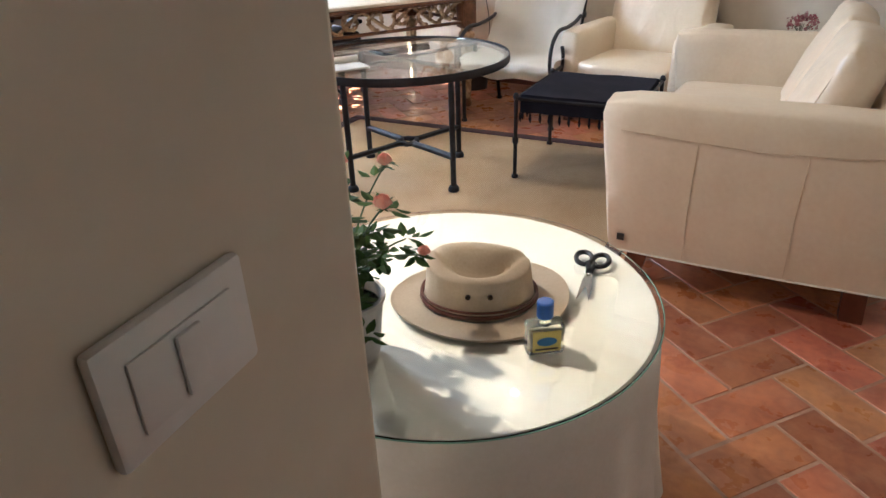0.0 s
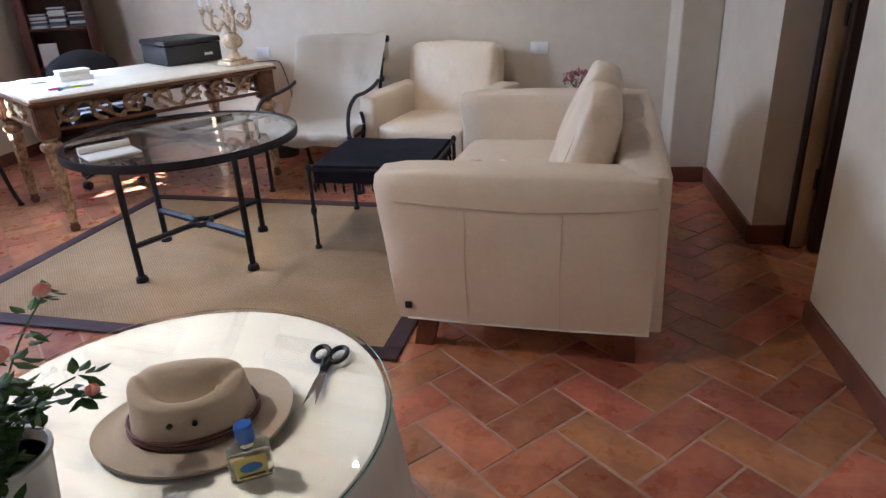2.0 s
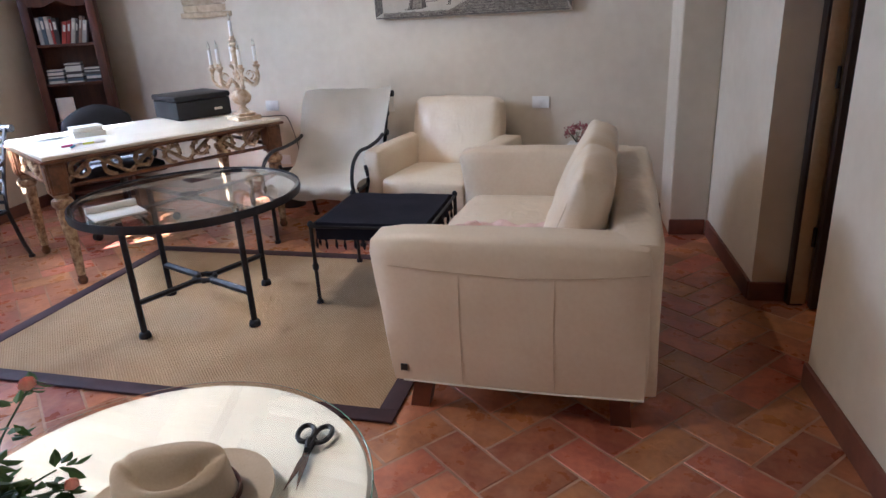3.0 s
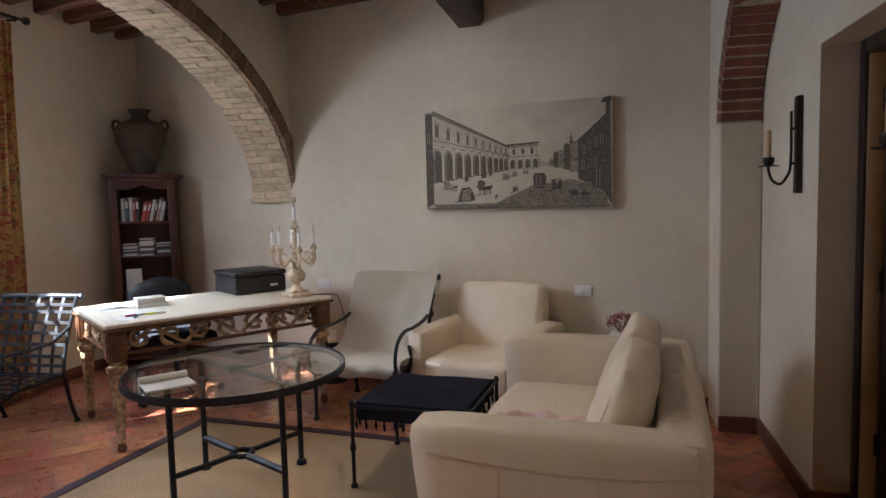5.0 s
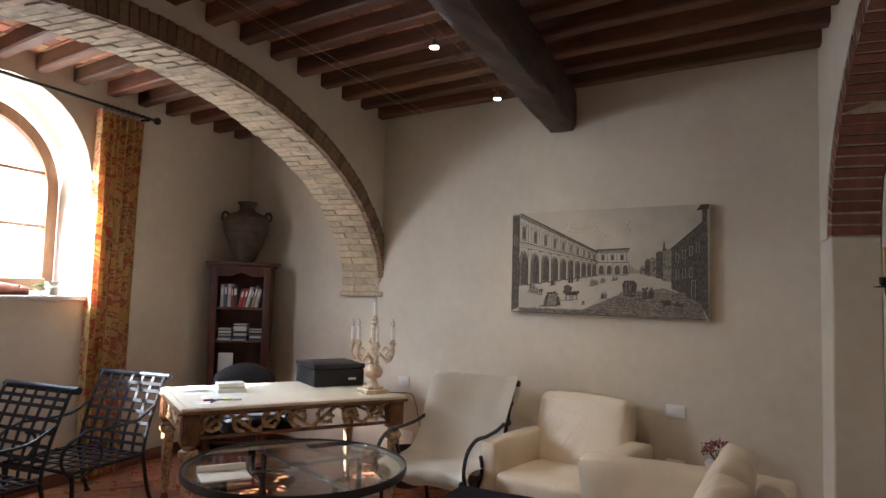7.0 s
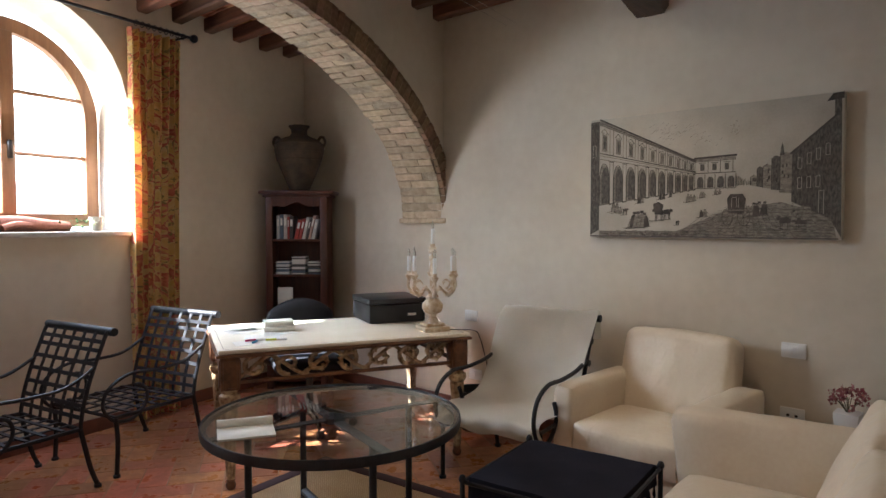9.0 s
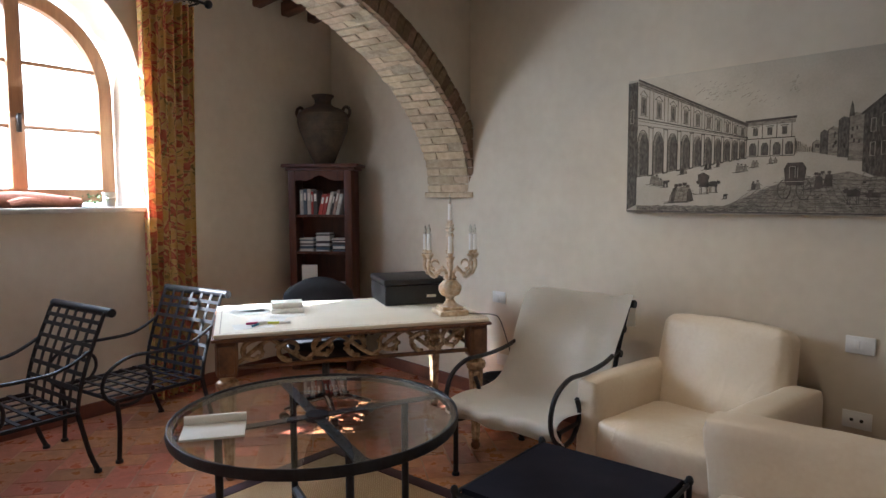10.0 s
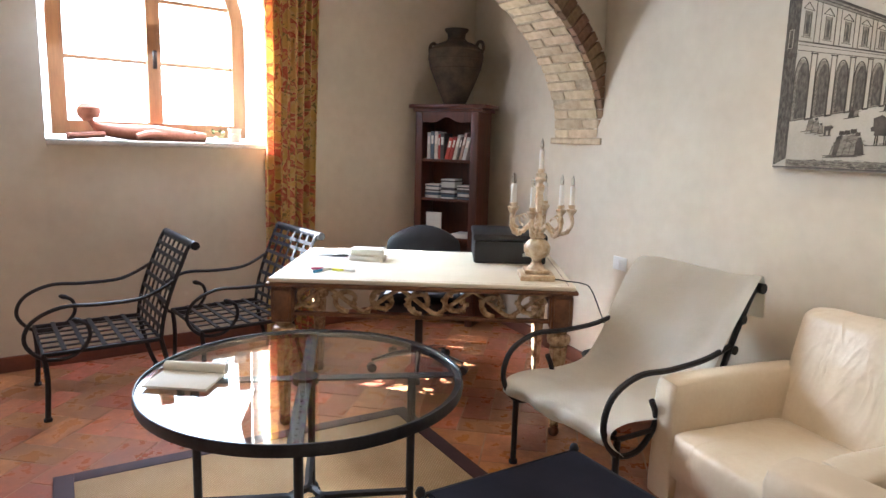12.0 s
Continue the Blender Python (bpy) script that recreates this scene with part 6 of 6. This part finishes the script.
def amphora_sill():
    t = thing("sphinx_figure", "reclining terracotta animal figure on the window sill", "ornament", ROOM @ pose(-3.72, 3.35, SILL + 0.001))
    bm = B()
    pts = smooth_path([(0, 0.46, 0.026), (0, 0.30, 0.036), (0, 0.14, 0.050), (0, 0.0, 0.050), (0, -0.12, 0.060), (0, -0.20, 0.085), (0, -0.235, 0.125)], 6)
    tube(bm, pts, [0.018 + 0.034 * math.sin(math.pi * min(1, (k + 5) / len(pts))) ** 0.7 for k in range(len(pts))], 12)
    for sx in (-1, 1):
        tube(bm, smooth_path([(sx * 0.03, -0.16, 0.035), (sx * 0.045, -0.27, 0.026), (sx * 0.045, -0.36, 0.020)], 4), 0.020, 8)
        tube(bm, smooth_path([(sx * 0.035, 0.20, 0.04), (sx * 0.05, 0.10, 0.045), (sx * 0.055, 0.02, 0.022)], 4), 0.024, 8)
    bmesh.ops.create_icosphere(bm, subdivisions=3, radius=0.052, matrix=pose(0, -0.252, 0.168) @ Matrix.Diagonal((0.85, 1.0, 1.1, 1)))
    lathe(bm, [(0.050, 0.0), (0.064, 0.03), (0.062, 0.06), (0.045, 0.075)], (0, -0.235, 0.135), 16)
    part("figure", bm, mat("terracotta_figure", (0.50, 0.20, 0.12), (0.38, 0.14, 0.08), 0.7, 20, 80, 0.3), t, smooth=True)
    p = thing("sill_pot", "small pale pot with trailing leaves on the sill", "potted plant", ROOM @ pose(-3.74, 4.02, SILL + 0.001))
    bm = B()
    lathe(bm, [(0.035, 0), (0.045, 0.06), (0.04, 0.065), (0.048, 0.10), (0.044, 0.10), (0.035, 0.05)], sides=16)
    part("pot", bm, mat("pale_pot", (0.55, 0.50, 0.42)), p, smooth=True)
    p2 = thing("sill_plant", "small trailing plant on the sill", "plant", ROOM @ pose(-3.70, 3.88, SILL + 0.001))
    rnd = random.Random(2)
    bm = B()
    for k in range(46):
        c = Vector((rnd.gauss(0, 0.03), rnd.gauss(0, 0.05), abs(rnd.gauss(0.04, 0.03)) + 0.012))
        leaf(bm, c, rnd.uniform(0, math.tau), rnd.uniform(-0.5, 0.8), 0.03, 0.018)
    part("foliage", bm, LEAF, p2)


def leaf(bm, c, a, tilt, ln, w):
    d = Vector((math.cos(a) * math.cos(tilt), math.sin(a) * math.cos(tilt), math.sin(tilt)))
    s = Vector((-math.sin(a), math.cos(a), 0)) * w / 2
    up = d.cross(s).normalized() * w * 0.12
    p = [c, c + d * ln * 0.35 + s - up, c + d * ln * 0.7 + s * 0.75 - up, c + d * ln, c + d * ln * 0.7 - s * 0.75 - up, c + d * ln * 0.35 - s - up, c + d * ln * 0.5]
    v = [bm.verts.new(q) for q in p]
    for a_, b_ in ((0, 1), (1, 2), (2, 3), (3, 4), (4, 5), (5, 0)):
        bm.faces.new((v[a_], v[b_], v[6]))


LEAF = mat("rose_leaf", (0.036, 0.088, 0.020), (0.075, 0.12, 0.03), 0.6, 20, 90, 0.1, spec=0.2, island=True, random_tint=0.3)
amphora_sill()

# ---- near round table and what stands on it ----
TX, TY, TR, TZ = -0.375, 1.375, 0.41, 0.570


def covered_table():
    m = pose(TX, TY, 0)
    t = thing("round_table", "round side table with wooden legs under a long cloth", "table", m)
    bm = B()
    lathe(bm, [(TR - 0.02, TZ - 0.035), (TR - 0.012, TZ - 0.018), (TR - 0.02, TZ - 0.012)], sides=48)
    part("tabletop", bm, FEETWOOD, t, smooth=True)
    for k in range(4):
        a = radians(45 + 90 * k)
        bm = B()
        tube(bm, [((TR - 0.10) * math.cos(a), (TR - 0.10) * math.sin(a), 0.0), ((TR - 0.12) * math.cos(a), (TR - 0.12) * math.sin(a), TZ - 0.034)], [0.02, 0.025], 10)
        part("leg", bm, FEETWOOD, t, smooth=True)
    c = thing("tablecloth", "cream floor-length tablecloth hanging in soft folds", "tablecloth", m)
    bm = B()
    n = 160
    rings = []
    for r, z in ((0.001, 0), (0.15, 0), (0.3, 0), (TR - 0.02, 0), (TR - 0.006, -0.002), (TR, -0.012)):
        rings.append([bm.verts.new((r * math.cos(k * math.tau / n), r * math.sin(k * math.tau / n), TZ - 0.006 + z)) for k in range(n)])
    for j in range(1, 13):
        v = j / 12
        ring = []
        for k in range(n):
            a = k * math.tau / n
            f = math.sin(a * 13 + 0.8 * math.sin(a * 3)) + 0.5 * math.sin(a * 23 + 1.3)
            r = TR + 0.004 + v * (0.028 * f * (0.35 + 0.65 * v) + 0.035)
            ring.append(bm.verts.new((r * math.cos(a), r * math.sin(a), TZ - 0.018 - 0.535 * v)))
        rings.append(ring)
    for a, b in zip(rings, rings[1:]):
        for k in range(n):
            bm.faces.new((a[k], a[(k + 1) % n], b[(k + 1) % n], b[k]))
    part("cloth", bm, CLOTH, c, smooth=True)
    g = thing("glass_disc", "round green-edged glass plate over the tablecloth", "glass plate", m)
    bm = B()
    lathe(bm, [(TR + 0.003, TZ - 0.0045), (TR + 0.005, TZ - 0.002), (TR + 0.003, TZ + 0.0005)], sides=96)
    p = part("disc", bm, glass("green_glass", (0.97, 0.995, 0.98)), g, "clear glass", True)
    p.visible_shadow = False
    bm = B()
    tube(bm, [((TR + 0.0055) * math.cos(k * math.tau / 96), (TR + 0.0055) * math.sin(k * math.tau / 96), TZ - 0.002) for k in range(96)], 0.0013, 5, closed=True)
    part("edge", bm, mat("green_glass_edge", (0.26, 0.46, 0.36), None, 0.15), g, "polished green glass edge", True)


covered_table()
TZ += 0.001


def hat():
    t = thing("hat", "cream felt fedora with a brown band and eyelets", "hat", pose(-0.310, 1.383, TZ, 0, 0, 28) @ Matrix.Scale(1.06, 4))
    FELT = mat("cream_felt", (0.62, 0.52, 0.38), (0.52, 0.42, 0.29), 0.95, 6, 200, 0.3)
    bm = B()
    n = 64
    rings = []
    for r, z in ((0.095, 0.006), (0.098, 0.010), (0.115, 0.011), (0.135, 0.008), (0.150, 0.012), (0.1505, 0.008), (0.135, 0.003), (0.10, 0.004)):
        ring = []
        for k in range(n):
            a = k * math.tau / n
            w = 0.008 * math.sin(a * 2 + 0.6) * (r - 0.09) / 0.06 + 0.006 * (r > 0.13) * math.cos(a)
            ring.append(bm.verts.new((r * 1.10 * math.cos(a), r * 0.93 * math.sin(a), max(z + w, 0.0012 if z < 0.009 else 0.005))))
        rings.append(ring)
    for a, b in zip(rings, rings[1:]):
        for k in range(n):
            bm.faces.new((a[k], a[(k + 1) % n], b[(k + 1) % n], b[k]))
    part("brim", bm, FELT, t, "flat slightly wavy brim", True)
    bm = B()
    rings = []
    for j in range(31):
        v = j / 30
        ring = []
        for k in range(n):
            a = k * math.tau / n
            if v < 0.5:
                h = v / 0.5
                rr = 1 - 0.10 * h
                z = 0.008 + 0.066 * h
            else:
                h = (v - 0.5) / 0.5
                rr = 0.90 * math.cos(h * math.pi / 2) ** 0.85
                z = 0.074 + 0.012 * math.sin(h * math.pi / 2)
            x, y = 0.098 * rr * math.cos(a) * 1.06, 0.098 * rr * math.sin(a) * 0.86
            k2 = min(1, max(0, (v - 0.30) / 0.25))
            k2 = k2 * k2 * (3 - 2 * k2)
            z += k2 * 0.026 * math.exp(-((y - 0.012) / 0.040) ** 2) * (1 - 0.6 * ((x + 0.02) / 0.098) ** 2)
            z -= k2 * 0.026 * math.exp(-((y + 0.040 - 9.0 * x * x) / 0.015) ** 2) * math.exp(-(x / 0.075) ** 4)
            if y < 0:
                y *= 1 - 0.10 * k2 * math.exp(-(x / 0.05) ** 2)
            ring.append(bm.verts.new((x, y, z)))
        rings.append(ring)
    for a, b in zip(rings, rings[1:]):
        for k in range(n):
            bm.faces.new((a[k], a[(k + 1) % n], b[(k + 1) % n], b[k]))
    part("crown", bm, FELT, t, "creased pinch-front crown", True)
    for z, h in ((0.016, 0.006), (0.026, 0.004)):
        bm = B()
        tube(bm, [(0.1005 * 1.06 * math.cos(k * math.tau / 48), 0.1005 * 0.86 * math.sin(k * math.tau / 48), z) for k in range(48)], h * 0.6, 6, closed=True)
        part("band", bm, mat("hat_band", (0.13, 0.04, 0.02), None, 0.5), t, "brown leather band", True)
    for a in (-98, -76):
        bm = B()
        c = Vector((0.0955 * 1.06 * math.cos(radians(a)), 0.0955 * 0.86 * math.sin(radians(a)), 0.055))
        d = Vector((math.cos(radians(a)), math.sin(radians(a)), 0))
        tube(bm, [c - d * 0.003, c + d * 0.0015], 0.0045, 12)
        part("eyelet", bm, DARKBRASS, t, "dark metal eyelet", True)


hat()


def scissors():
    t = thing("scissors", "steel scissors with black handles lying open on the glass", "scissors", pose(-0.162, 1.577, TZ, 0, 0, 106))
    for s in (-1, 1):
        bm = B()
        r = pose(0, 0, 0.002 + 0.002 * (s > 0), 0, 0, s * 7)
        vs = [Vector(p) for p in ((-0.105, 0, 0), (-0.02, -0.008, 0), (0.02, -0.006, 0), (0.02, 0.006, 0), (-0.02, 0.008, 0))]
        lo, hi = [bm.verts.new(p) for p in vs], [bm.verts.new(p + Vector((0, 0, 0.002))) for p in vs]
        bm.faces.new(lo[::-1])
        bm.faces.new(hi)
        for k in range(5):
            bm.faces.new((lo[k], lo[(k + 1) % 5], hi[(k + 1) % 5], hi[k]))
        part("blade", bm, CHROME, t, "steel blade", m=r)
        bm = B()
        loop = [(0.065 + 0.028 * math.cos(a), s * 0.010 + 0.017 * math.sin(a), 0.006) for a in [k * math.tau / 24 for k in range(24)]]
        tube(bm, loop, 0.0055, 8, closed=True)
        tube(bm, [(0.012, 0, 0.005), (0.045, s * 0.002, 0.006)], 0.006, 8)
        part("handle", bm, BLACK, t, "black plastic finger loop", True, m=r)
    bm = B()
    lathe(bm, [(0.005, 0.004), (0.005, 0.0085), (0.003, 0.009)], sides=12)
    part("screw", bm, CHROME, t, smooth=True)


scissors()


def bottle():
    t = thing("small_bottle", "flat clear bottle with blue cap and yellow label", "bottle", pose(-0.128, 1.300, TZ, 0, 0, 42) @ Matrix.Scale(1.12, 4))
    bm = B()
    box(bm, -0.030, -0.015, 0, 0.030, 0.015, 0.055, None, 0.007, 3)
    lathe(bm, [(0.010, 0.05), (0.010, 0.066)], sides=16)
    part("body", bm, glass("bottle_glass", (0.97, 0.98, 0.88)), t, "clear glass body", True)
    bm = B()
    lathe(bm, [(0.0125, 0.064), (0.013, 0.066), (0.013, 0.089), (0.011, 0.091)], sides=24, wave=0.015, waves=12)
    part("cap", bm, mat("blue_plastic", (0.02, 0.12, 0.50), None, 0.35), t, "ribbed blue screw cap", True)
    boxpart("label", -0.022, -0.0165, 0.010, 0.022, -0.0155, 0.046, mat("yellow_label", (0.75, 0.62, 0.16), None, 0.5), t, "yellow paper label", 0)
    bm = B()
    lathe(bm, [(0.013, 0), (0.013, 0.0006)], sides=20)
    part("label_mark", bm, mat("label_blue", (0.05, 0.20, 0.50), None, 0.5), t, "blue oval mark", m=pose(0, -0.0166, 0.028, 90, 0, 0) @ Matrix.Diagonal((1.2, 0.6, 1, 1)))
    boxpart("label_bar", -0.018, -0.0172, 0.013, 0.018, -0.0166, 0.016, mat("label_dark", (0.06, 0.05, 0.04), None, 0.5), t, "dark bar of small print", 0)


bottle()


def rose_plant():
    t = thing("rose_plant", "miniature rose with peach blooms in a pale pot", "potted plant", pose(-0.410, 1.118, TZ))
    POT = mat("pale_grey_pot", (0.62, 0.60, 0.55), (0.52, 0.50, 0.45), 0.6, 12, 60, 0.1)
    bm = B()
    lathe(bm, [(0.047, 0.0), (0.050, 0.004), (0.063, 0.108), (0.067, 0.112), (0.067, 0.120), (0.061, 0.120), (0.057, 0.100)], sides=36)
    part("pot", bm, POT, t, "smooth pale grey pot", True)
    bm = B()
    lathe(bm, [(0.056, 0.094), (0.0575, 0.100)], sides=24)
    part("soil", bm, mat("potting_soil", (0.03, 0.02, 0.012), None, 1.0, 60), t, "dark soil")
    rnd = random.Random(12)
    stems, leaves = B(), B()
    tips = []
    for k in range(19):
        a, reach, h = rnd.uniform(0, math.tau), rnd.uniform(0.03, 0.145), rnd.uniform(0.15, 0.30) + (0.05 if k % 4 == 0 else 0)
        if k % 6 == 5:
            reach, h = 0.11, rnd.uniform(0.05, 0.10)
        p0 = Vector((rnd.gauss(0, 0.012), rnd.gauss(0, 0.012), 0.095))
        p3 = Vector((reach * math.cos(a) + 0.008, reach * math.sin(a) + 0.004, h * 1.08))
        pts = smooth_path([p0, p0 * 0.6 + p3 * 0.25 + Vector((0, 0, 0.05)), p0 * 0.3 + p3 * 0.6 + Vector((0, 0, 0.045)), p3], 4)
        tube(stems, pts, 0.0016, 5)
        tips.append(p3)
        for i in range(4, len(pts), 1):
            for _ in range(1):
                aa = rnd.uniform(0, math.tau)
                q = pts[i] + Vector((math.cos(aa), math.sin(aa), rnd.uniform(-0.3, 0.5))) * 0.008
                for da in (-0.6, 0.0, 0.6):
                    leaf(leaves, q + Vector((math.cos(aa + da), math.sin(aa + da), 0)) * (0.006 if da else 0.014), aa + da, rnd.uniform(-0.7, 0.6), rnd.uniform(0.022, 0.036), rnd.uniform(0.013, 0.022))
    part("stem", stems, mat("green_stem", (0.06, 0.10, 0.03), None, 0.5), t, smooth=True)
    part("foliage", leaves, LEAF, t, "small dark green serrated leaves")
    PET = mat("peach_petal", (0.94, 0.56, 0.44), (0.90, 0.38, 0.30), 0.55, 60, 120, 0.1)
    spots = sorted(tips, key=lambda p: -p.z)[:7] + [tips[5], tips[11], tips[9]]
    for k, c in enumerate(spots):
        bm = B()
        R = rnd.uniform(0.009, 0.0135)
        for layer, cnt in ((0.2, 3), (0.42, 5), (0.7, 6), (1.0, 6)):
            for j in range(cnt):
                a = j * math.tau / cnt + layer * 3
                o, d = c + Vector((0, 0, 0.004)), Vector((math.cos(a), math.sin(a), 0))
                s = Vector((-math.sin(a), math.cos(a), 0)) * R * (0.35 + 0.4 * layer)
                base, mid, tip = o + d * R * 0.15 - Vector((0, 0, R * 0.6)), o + d * R * layer + Vector((0, 0, R * 0.25)), o + d * R * layer * 0.85 + Vector((0, 0, R * (1.5 - 0.45 * layer)))
                v = [bm.verts.new(q) for q in (base, mid - s, tip - s * 0.6, tip + s * 0.6, mid + s)]
                bm.faces.new(v)
        part("bloom", bm, PET, t, "small peach-pink rose bloom", True)
        bm = B()
        for j in range(5):
            leaf(bm, c, j * math.tau / 5, -0.4, 0.012, 0.005)
        part("sepal", bm, LEAF, t, "green sepals under a bloom")


rose_plant()

# ---- bricks of the arches ----


def ellipse_walk(c, a, b, z0, step):
    pts, s, last, t = [], 0.0, (c + a, z0), 0.0
    want = step / 2
    while t < math.pi:
        t += 0.0005
        p = (c + a * math.cos(t), z0 + b * math.sin(t))
        s += math.hypot(p[0] - last[0], p[1] - last[1])
        last = p
        if s >= want:
            pts.append((t, p))
            want += step
    return pts


def arch_bricks(name, label, x0, x1, c, a, b, z0, material, tmin, tmax, single=False):
    bm = B()
    pts = [(c + (a + 0.006) * math.cos(t), z0 + (b + 0.006) * math.sin(t)) for t in [math.pi * k / 60 for k in range(61)]]
    out = [(c + (a + RING) * math.cos(t), z0 + (b + RING) * math.sin(t)) for t in [math.pi * k / 60 for k in range(61)]]
    for k in range(60):
        prism(bm, [pts[k], pts[k + 1], out[k + 1], out[k]], along, x0 + 0.006, x1 - 0.006)
    holder = structure(name, bm, MORTAR, label)
    meshes = {}
    rnd = random.Random(4)
    w = x1 - x0
    for i, (t, p) in enumerate(ellipse_walk(c, a, b, z0, 0.062)):
        if not tmin < t < tmax:
            continue
        nrm = Vector((b * math.cos(t), a * math.sin(t))).normalized()
        ang = math.degrees(math.atan2(nrm.y, nrm.x))
        cuts = [(0, 1)] if single else ([(0, 0.66), (0.66, 1)] if i % 2 else [(0, 0.34), (0.34, 1)])
        for j, (u0, u1) in enumerate(cuts):
            key = (round(u1 - u0, 2), rnd.randrange(9))
            if key not in meshes:
                bb = B()
                r2 = random.Random(key[1] * 7 + j)
                h = 0.0262 + r2.uniform(-0.002, 0.001)
                ln = (u1 - u0) * w - 0.008
                vs = box(bb, 0, -h, 0, RING, h, ln)
                for v in vs:
                    v.co += Vector((r2.uniform(-0.003, 0.005), r2.uniform(-0.003, 0.003), r2.uniform(-0.003, 0.003)))
                me = bpy.data.meshes.new("brick")
                bmesh.ops.recalc_face_normals(bb, faces=bb.faces)
                bb.to_mesh(me)
                bb.free()
                me.materials.append(material)
                meshes[key] = me
            ob = new("brick", meshes[key])
            # local x points outwards from the arch, local z runs across the wall
            lift = rnd.uniform(-0.006, 0.006)
            fr = Matrix(((0, 0, 1, 0), (1, 0, 0, 0), (0, 1, 0, 0), (0, 0, 0, 1)))
            ob.parent = holder
            ob.matrix_world = ROOM @ Matrix.Translation((x0 + u0 * w + 0.004, p[0] + nrm.x * lift, p[1] + nrm.y * lift)) @ fr @ pose(0, 0, 0, 0, 0, ang + rnd.uniform(-1.2, 1.2))


arch_bricks("arch", "wide arch of worn pale yellow bricks", AX0, AX1 - 0.03, AC, AA, AB, AZ, BRICK, 0, 2.6)
arch_bricks("side_arch", "blind arch of dark red bricks", BX0 + 0.0, BX1 - 0.002, BC, BA, BB, BZ, BRICK_RED, 0, 2.0, True)


def face_ring():
    """Soldier bricks on the arch's inner face."""
    holder = bpy.data.objects["arch"]
    # part brick colour, part the face's shade put into the darker brown
    RB = mat("brown_shaded_brick", (0.27, 0.17, 0.10), (0.16, 0.095, 0.055), 0.9, 14, 60, 0.8, random_tint=0.25)
    base = []
    for k in range(4):
        r2 = random.Random(k)
        bb = B()
        for v in box(bb, 0, -0.0265, 0, RING + 0.005, 0.0265, 0.04):
            v.co += Vector((r2.uniform(-0.003, 0.006), r2.uniform(-0.002, 0.002), r2.uniform(-0.002, 0.002)))
        bmesh.ops.recalc_face_normals(bb, faces=bb.faces)
        me = bpy.data.meshes.new("brick")
        bb.to_mesh(me)
        bb.free()
        me.materials.append(RB)
        base.append(me)
    rnd = random.Random(9)
    fr = Matrix(((0, 0, 1, 0), (1, 0, 0, 0), (0, 1, 0, 0), (0, 0, 0, 1)))
    for t, p in ellipse_walk(AC, AA, AB, AZ, 0.060):
        if t < 2.5:
            nrm = Vector((AB * math.cos(t), AA * math.sin(t))).normalized()
            ob = new("brick", base[rnd.randrange(4)])
            ob.parent = holder
            ob.matrix_world = ROOM @ Matrix.Translation((AX1 - 0.028 + rnd.uniform(-0.002, 0.003), p[0], p[1])) @ fr @ pose(0, 0, 0, 0, 0, math.degrees(math.atan2(nrm.y, nrm.x)) + rnd.uniform(-1, 1))


face_ring()
bm = B()
box(bm, AX0 - 0.015, 5.645, 1.435, AX1 + 0.015, 5.80, 1.475, ROOM, 0.006)
part("corbel", bm, BRICK, bpy.data.objects["arch"], "projecting brick course under the arch", True)

# ---- floor tiles ----


def floor_tiles():
    floor = bpy.data.objects["floor"]
    W, L2 = 0.149, 0.298
    A = radians(57)
    e1, e2 = Vector((math.cos(A), math.sin(A))), Vector((-math.sin(A), math.cos(A)))
    org = Vector((-0.035, 2.199))
    tiles = []
    for a in range(-60, 60):
        for b in range(-40, 40):
            bx, by = a + 2 * b, a - 2 * b
            for kind in (0, 1):
                cu, cv = (bx + 1, by - 0.5) if kind == 0 else (bx + 0.5, by + 1)
                p = org + e1 * cu * W + e2 * cv * W
                q = (C12 * p.x + S12 * p.y, -S12 * p.x + C12 * p.y)
                if WX - 0.05 < q[0] < EX + 1.4 and -1.7 < q[1] and p.y < WY + 0.08 and (q[0] < EX + 0.2 or 2.2 < q[1] < 4.6):
                    tiles.append((math.hypot(p.x - 0.1, p.y - 2.0), p.x, p.y, kind))
    tiles.sort()
    base = []
    for k in range(5):
        bb = B()
        rr = random.Random(k)
        box(bb, -L2 / 2 + 0.0042, -W / 2 + 0.0042, -0.014, L2 / 2 - 0.0042, W / 2 - 0.0042, 0.0, None, 0.0025, 1)
        for v in bb.verts:
            v.co.z += rr.uniform(-0.0006, 0.0006)
        bmesh.ops.recalc_face_normals(bb, faces=bb.faces)
        me = bpy.data.meshes.new("tile")
        bb.to_mesh(me)
        bb.free()
        me.materials.append(TILE)
        base.append(me)
    rnd = random.Random(6)
    far = B()
    for i, (d, x, y, kind) in enumerate(tiles):
        m = pose(x, y, rnd.uniform(-0.0012, 0.0004), rnd.uniform(-0.25, 0.25), rnd.uniform(-0.25, 0.25), 57 + 90 * kind + rnd.uniform(-0.5, 0.5))
        if i < 300:
            ob = new("tile", base[i % 5])
            ob.parent = floor
            ob.matrix_world = m
        else:
            box(far, -L2 / 2 + 0.0042, -W / 2 + 0.0042, -0.014, L2 / 2 - 0.0042, W / 2 - 0.0042, 0.0, m)
    part("tile_field", far, TILE_STUFF, floor, "herringbone terracotta tiles", kind="stuff")


floor_tiles()
